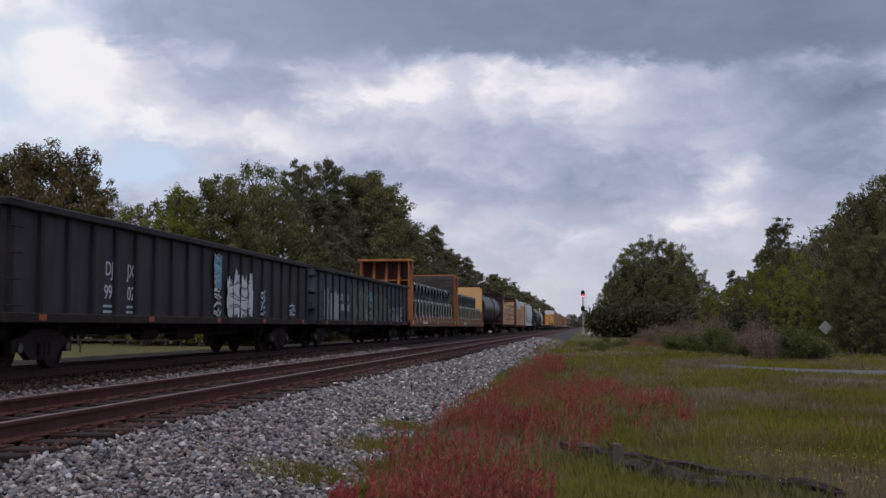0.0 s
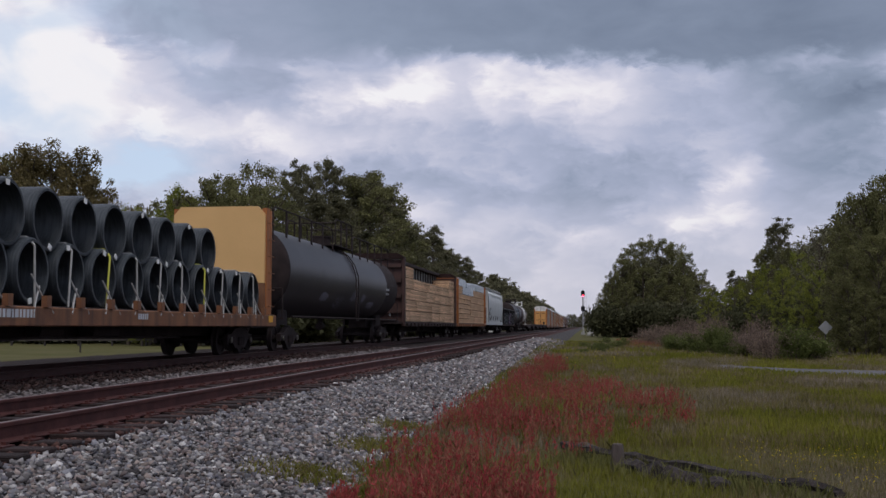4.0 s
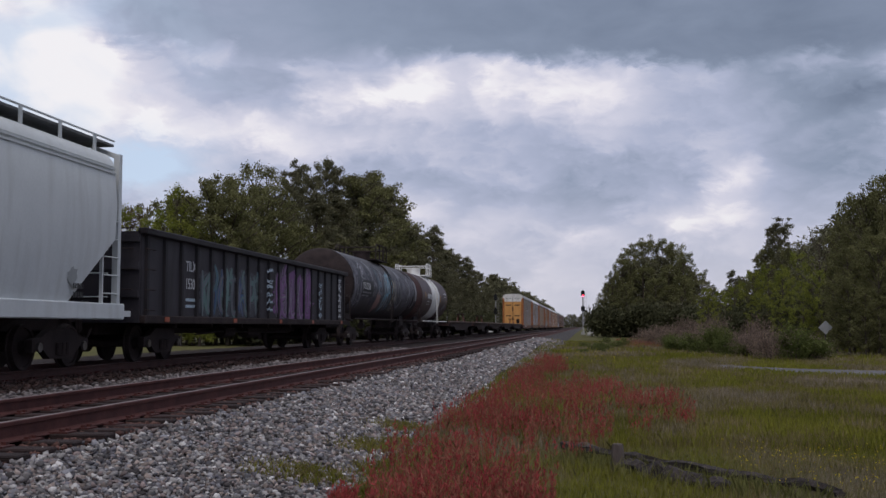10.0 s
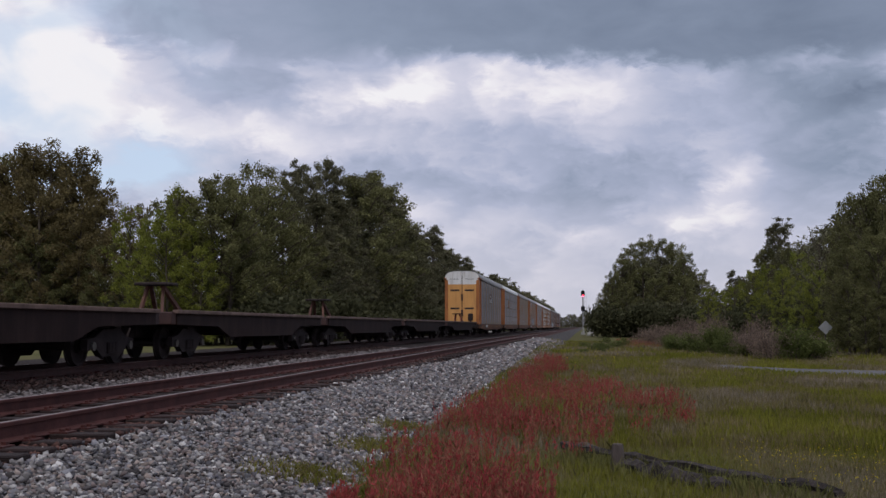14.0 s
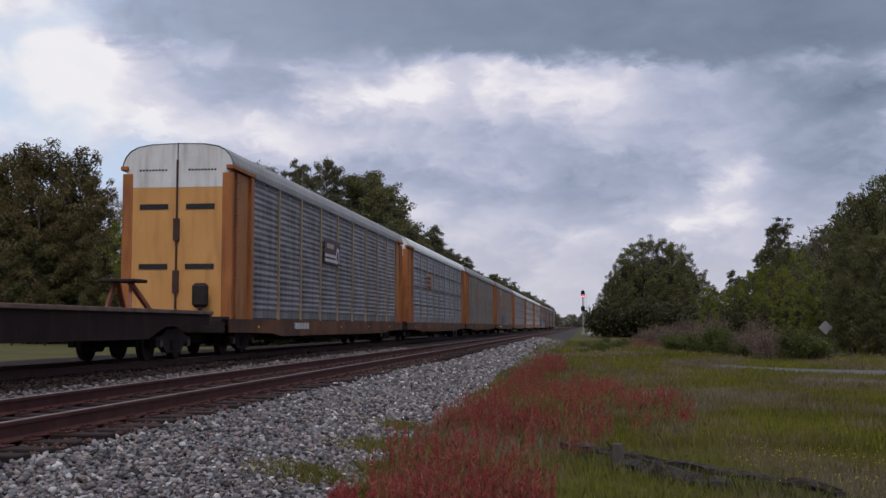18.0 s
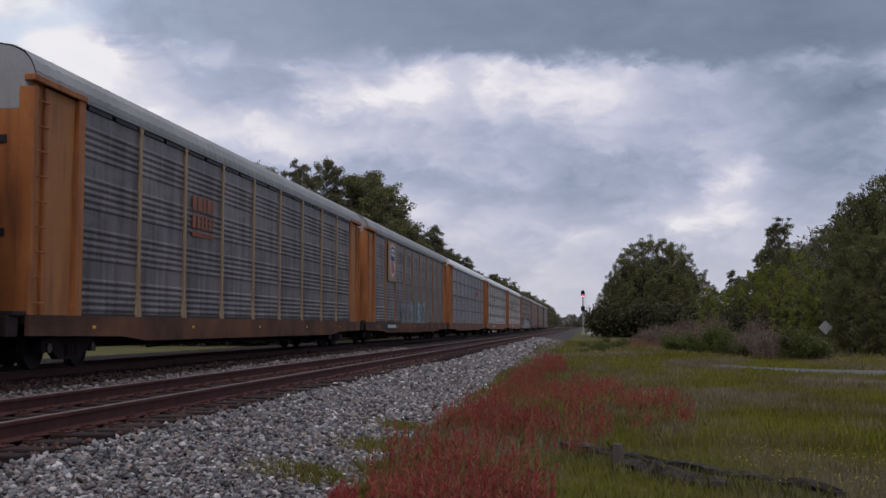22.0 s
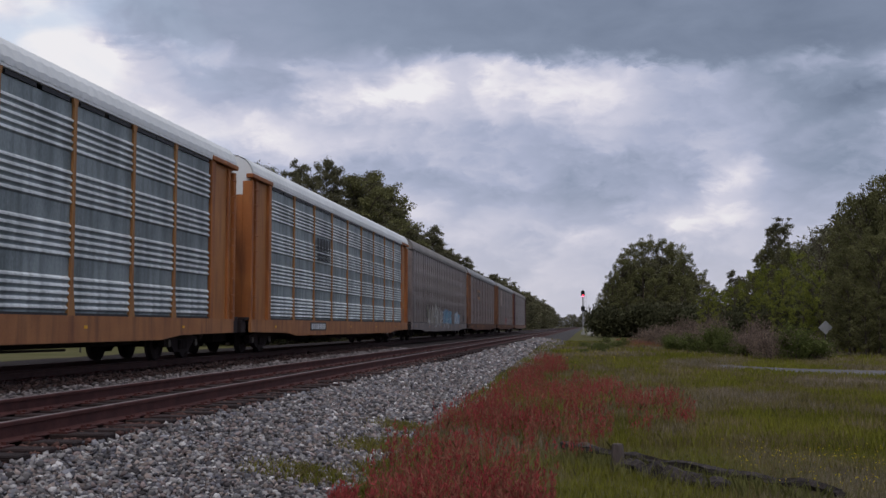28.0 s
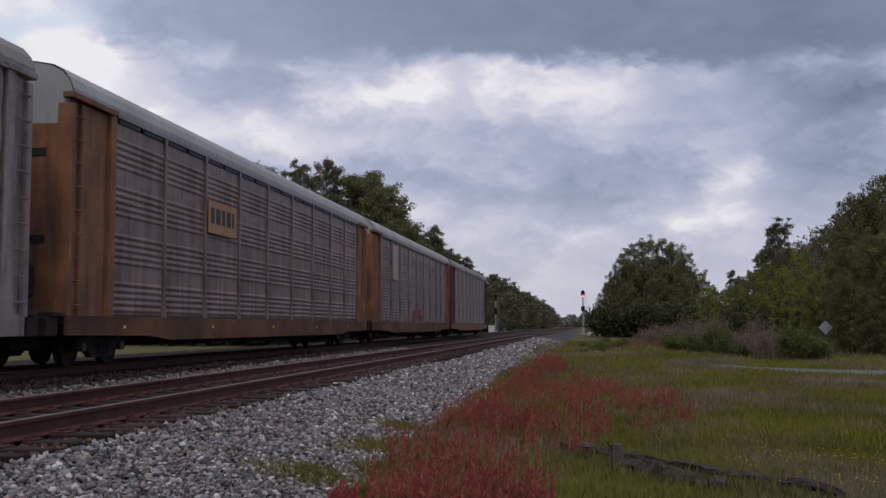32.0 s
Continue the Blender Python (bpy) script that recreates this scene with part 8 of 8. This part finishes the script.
def build_autoracks():
    CREAM = surf("cream_post_paint", (0.30, 0.21, 0.13), (0.40, 0.29, 0.18), 1.2, 0.6, 0, 0.05, grime=(0.24, 0.13, 0.08))
    GRIMSILL = surf("grime_covered_sill", (0.05, 0.026, 0.021), (0.2, 0.09, 0.048), 0.9, 0.7, 0, 0.15, 25.0, spec=0.2)
    FRESHSILL = surf("orange_sill", (0.3, 0.12, 0.05), (0.42, 0.185, 0.072), 1.4, 0.6, 0, 0.12, 25.0, grime=(0.15, 0.062, 0.036))
    PEACH = surf("peach_post_paint", (0.27, 0.175, 0.115), (0.36, 0.25, 0.17), 1.2, 0.6, 0, 0.05, grime=(0.25, 0.105, 0.055))
    AMBER = surf("amber_post_paint", (0.30, 0.14, 0.05), (0.40, 0.20, 0.075), 1.2, 0.6, 0, 0.05, grime=(0.24, 0.10, 0.045))
    ZINC = galvanised("zinc_screen", (0.126, 0.119, 0.132), (0.212, 0.202, 0.22), (0.088, 0.062, 0.062), (0.29, 0.28, 0.32))
    BLUEZINC = galvanised("bluish_zinc_screen", (0.163, 0.181, 0.215), (0.249, 0.267, 0.310), (0.133, 0.133, 0.155))
    DULL = galvanised("dull_screen", (0.106, 0.094, 0.096), (0.178, 0.162, 0.164), (0.070, 0.050, 0.047), (0.20, 0.185, 0.185))
    BRIGHT = galvanised("bright_screen", (0.145, 0.178, 0.19), (0.235, 0.272, 0.284), (0.10, 0.12, 0.125))
    # sky glare on the ribs, put into the colour
    RIB_GLINT = galvanised("rib_sky_glint", (0.52, 0.55, 0.56), (0.66, 0.69, 0.70), (0.40, 0.43, 0.44))
    RUSTY = galvanised("rust_dusted_screen", (0.138, 0.096, 0.09), (0.21, 0.15, 0.14), (0.095, 0.052, 0.043), (0.22, 0.19, 0.19))
    MUD = galvanised("brown_grey_screen", (0.165, 0.138, 0.138), (0.228, 0.192, 0.188), (0.09, 0.074, 0.073), (0.25, 0.215, 0.21))
    MAROON = paint("maroon_plate", (0.085, 0.025, 0.035))
    P_MUDDY = paint("spray_muddy_brown", (0.19, 0.155, 0.14))
    P_AZURE = paint("spray_azure", (0.10, 0.25, 0.42))
    GOLD = paint("gold_plate", (0.4, 0.205, 0.1))
    REDP = paint("red_plate", (0.42, 0.05, 0.05))
    RUSTPLATE = paint("orange_tan_plate", (0.40, 0.23, 0.12))
    P_FADE = paint("spray_faded_grey", (0.25, 0.28, 0.29))
    RUSTMARK = paint("rust_orange_mark", (0.30, 0.10, 0.05))
    NAVY = paint("navy_plate", (0.03, 0.06, 0.20))
    ROSE = paint("faded_rose_panel", (0.46, 0.34, 0.29))
    first, step = 337.5, 28.9

    def at(k):
        return first if k == 0 else 366.75 + step * (k - 1)
    fx = flat_skin(1.54)
    # 1: yellow doors, cream posts, maroon plate
    c = autorack(at(0), "grey autorack car with yellow doors and maroon plate", ZINC, CREAM, ORANGE, GRIMSILL, "pale", 1, 22, 9, True, WHITE)
    plate(c, 10.5, 3.1, 2.5, 0.88, MAROON, "plate", "maroon sign plate", 1.58)
    plate(c, 10.6, 3.17, 2.0, 0.10, P_WHITE, "plate_bar", "white bar on the plate", 1.588)
    plate(c, 10.6, 3.35, 1.7, 0.10, P_WHITE, "plate_bar", "white bar on the plate", 1.588)
    plate(c, 10.85, 3.66, 1.1, 0.18, P_CREAM, "plate_lettering", "pale lettering block on the plate", 1.588)
    bm = bmesh.new()
    stroke(bm, flat_skin(1.585), [(12.35, 3.15), (12.4, 3.5), (12.55, 3.72), (12.76, 3.66), (12.86, 3.2)], 0.12, 0.004)
    part("plate_arch", bm, P_WHITE, c, "white arch on the plate")
    bars(c, 1.562, 6.6, 0.72, 1.9, 1, 0.2, 0.1, P_WHITE)
    scrawl(c, fx, 20.0, 1.3, 1.2, 0.5, 2, P_LILAC, 51)
    # 2: bluish, slots across, gold plate
    c = autorack(at(1), "blue-grey autorack car with orange ends and gold plate", BLUEZINC, PEACH, ORANGE, GRIMSILL, "bright", 1, 16, 9, True)
    plate(c, 6.95, 3.05, 2.2, 0.92, GOLD, "plate", "faded gold sign plate", 1.565)
    bars(c, 1.572, 7.2, 3.6, 1.6, 3, 0.16, 0.1, MAROON)
    band_slots(c)
    # 3: dull, gold plate
    c = autorack(at(2), "dull grey autorack car with faded orange ends", DULL, CREAM, ORANGE, GRIMSILL, "pale", 4, 5, 9, True)
    bars(c, 1.545, 7.9, 3.62, 1.5, 2, 0.34, 0.1, RUSTMARK, "faded rust-orange marks")
    bars(c, 1.545, 7.9, 2.98, 1.5, 1, 0.12, 0.1, RUSTMARK, "faded rust-orange marks")
    # 4: shield plate and graffiti
    c = autorack(at(3), "grey autorack car with shield plate and sprayed foot", DULL, AMBER, ORANGE, GRIMSILL, "pale", 4, 5, 9, True)
    plate(c, 5.1, 3.0, 2.2, 1.9, RUSTPLATE, "plate", "faded orange-tan plate", 1.58)
    bm = bmesh.new()
    prism(bm, [(5.68, 4.78), (5.98, 4.70), (6.3, 4.82), (6.62, 4.70), (6.92, 4.78), (6.86, 4.25), (6.94, 3.75), (6.78, 3.38), (6.3, 3.16), (5.82, 3.38), (5.66, 3.75), (5.74, 4.25)], 1.587, 1.592, axis="x")
    part("shield", bm, P_WHITE, c, "white shield")
    bm = bmesh.new()
    prism(bm, [(5.76, 4.68), (6.0, 4.62), (6.3, 4.73), (6.6, 4.62), (6.84, 4.68), (6.79, 4.24), (6.82, 3.98), (5.78, 3.98), (5.81, 4.24)], 1.592, 1.596, axis="x")
    part("shield_head", bm, NAVY, c, "dark blue head of the shield")
    for k in range(6):
        low = 3.32 + 0.05 * abs(k - 2.5)
        plate(c, 5.80 + 0.165 * k, low, 0.085, 3.96 - low, REDP, "shield_stripe", "red stripe", 1.594)
    bars(c, 1.598, 5.88, 4.42, 0.84, 2, 0.15, 0.06, P_WHITE)
    graffiti(c, fx, 9.3, 13.2, 0.95, 1.95, [P_WORN, P_LILAC, P_PALE], P_LILAC, 6, 201, 0.1, P_FADE, 3)
    graffiti(c, fx, 13.3, 17.3, 0.95, 2.05, [P_WORN, P_TEAL, P_PALE], P_TEAL, 6, 211, 0.1, P_FADE, 3)
    plate(c, 3.6, 0.66, 4.2, 0.32, P_DARK, "number_panel", "black panel", 1.562)
    bars(c, 1.570, 5.2, 0.73, 2.3, 1, 0.15, 0.1, P_WHITE)
    # 5: bluish, small red plate, slots
    c = autorack(at(4), "blue-grey autorack car with a small red plate", BLUEZINC, PEACH, ORANGE, SILL, "bright", 1, 16, 9, True)
    plate(c, 18.7, 3.4, 1.9, 0.4, REDP, "plate", "small faded red plate", 1.57)
    band_slots(c)
    # 6: ribs with a painted sky highlight, amber posts
    c = autorack(at(5), "grey and white ribbed autorack car with amber posts", BRIGHT, AMBER, ORANGE, FRESHSILL, "bright", 4, 5, 9, True, None, False, RIB_GLINT)
    plate(c, 8.4, 3.3, 1.6, 0.75, P_CREAM, "plate", "cream sign plate", 1.58)
    bars(c, 1.588, 8.55, 3.7, 1.3, 2, 0.2, 0.1, NAVY)
    bars(c, 1.562, 7.4, 0.72, 1.9, 1, 0.2, 0.1, P_WHITE)
    # 7: ribs with a painted sky highlight, black plate
    c = autorack(at(6), "grey and white ribbed autorack car with black marks", BRIGHT, AMBER, ORANGE, FRESHSILL, "bright", 4, 6, 9, True, None, False, RIB_GLINT)
    bars(c, 1.588, 7.7, 3.5, 2.0, 1, 0.42, 0.1, P_DARK)
    bars(c, 1.588, 7.7, 3.28, 1.9, 2, 0.1, 0.06, P_DARK)
    plate(c, 6.9, 0.66, 2.3, 0.28, P_DARK, "number_panel", "black panel", 1.562)
    bars(c, 1.570, 7.05, 0.70, 2.0, 1, 0.2, 0.1, P_WHITE)
    # 8: brown-grey, narrow bays, graffiti along the foot
    c = autorack(at(7), "brown-grey narrow-bay autorack car with blue graffiti", MUD, MUD, MUD, MUD, "brown", 1, 5, 29, False, None, True)
    graffiti(c, fx, 6.3, 12.4, 0.70, 1.85, [P_CREAM, P_MUDDY, P_CREAM], P_WHITE, 9, 221, 0.12, P_MUDDY, 3, P_MUDDY)
    scrawl(c, fx, 12.75, 0.9, 0.6, 1.0, 4, P_WHITE, 61)
    graffiti(c, fx, 13.5, 17.8, 0.68, 1.8, [P_AZURE, P_AZURE, P_SKY], P_WHITE, 6, 231, 0.0, P_AZURE, 1, P_AZURE)
    graffiti(c, fx, 19.7, 22.7, 0.75, 1.65, [P_WHITE, P_PALE], P_AZURE, 4, 241, 0.02, P_SKY, 1)
    bm = bmesh.new()
    blob(bm, fx, 25.7, 1.4, 0.9, 0.5, 3, 0.2, 4, 20, 0.006)
    part("paint_patch", bm, P_DARK, c, "black paint patch")
    # 9: rusty, gold plate
    c = autorack(at(8), "rust-dusted grey autorack car with gold plate", RUSTY, RUSTY, SILL, GRIMSILL, "pale", 4, 5, 9, True)
    plate(c, 7.5, 3.15, 2.2, 0.82, GOLD, "plate", "faded gold sign plate", 1.58)
    bars(c, 1.588, 7.7, 3.4, 1.8, 1, 0.4, 0.1, P_DARK)
    # 10
    c = autorack(at(9), "grey ribbed autorack car with a pale plate", RUSTY, DULL, SILL, GRIMSILL, "pale", 4, 5, 9, True)
    plate(c, 4.95, 3.1, 1.5, 1.7, ROSE, "plate", "pale faded plate", 1.58)
    graffiti(c, fx, 12.0, 15.0, 0.8, 1.8, [REDP, P_PINK], MAROON, 4, 251, 0.05, None, 1)
    # 11
    autorack(at(10), "dark brown-grey autorack car at the end of the train", MUD, MUD, MAROON, SILL, "brown", 4, 5, 9, False)


build_gondolas()
build_coil_flats()
build_tanks()
build_lumber()
build_hopper()
build_piggyback()
build_autoracks()


def motions():
    """The train runs at one speed towards and past the camera; the wheels turn while their car is near."""
    for ob, x, y, z in CARGO:
        walk(ob, [(0.0, pose(x, y, z)), (32.0, pose(x, y - SPEED * 32.0, z))])
    for w, d, r, y in WHEELSETS:
        first = max(0, math.ceil((y - 62.0) / SPEED * FPS))
        last = min(32 * FPS, math.floor((y + 9.0) / SPEED * FPS))
        if last <= first:
            continue
        ticks = sorted({0, 32 * FPS, *range(first, last + 1)})
        walk(w, [(k / FPS, pose(0, d, 0.42, math.degrees(SPEED * (min(max(k, first), last) - first) / FPS / r))) for k in ticks])


motions()
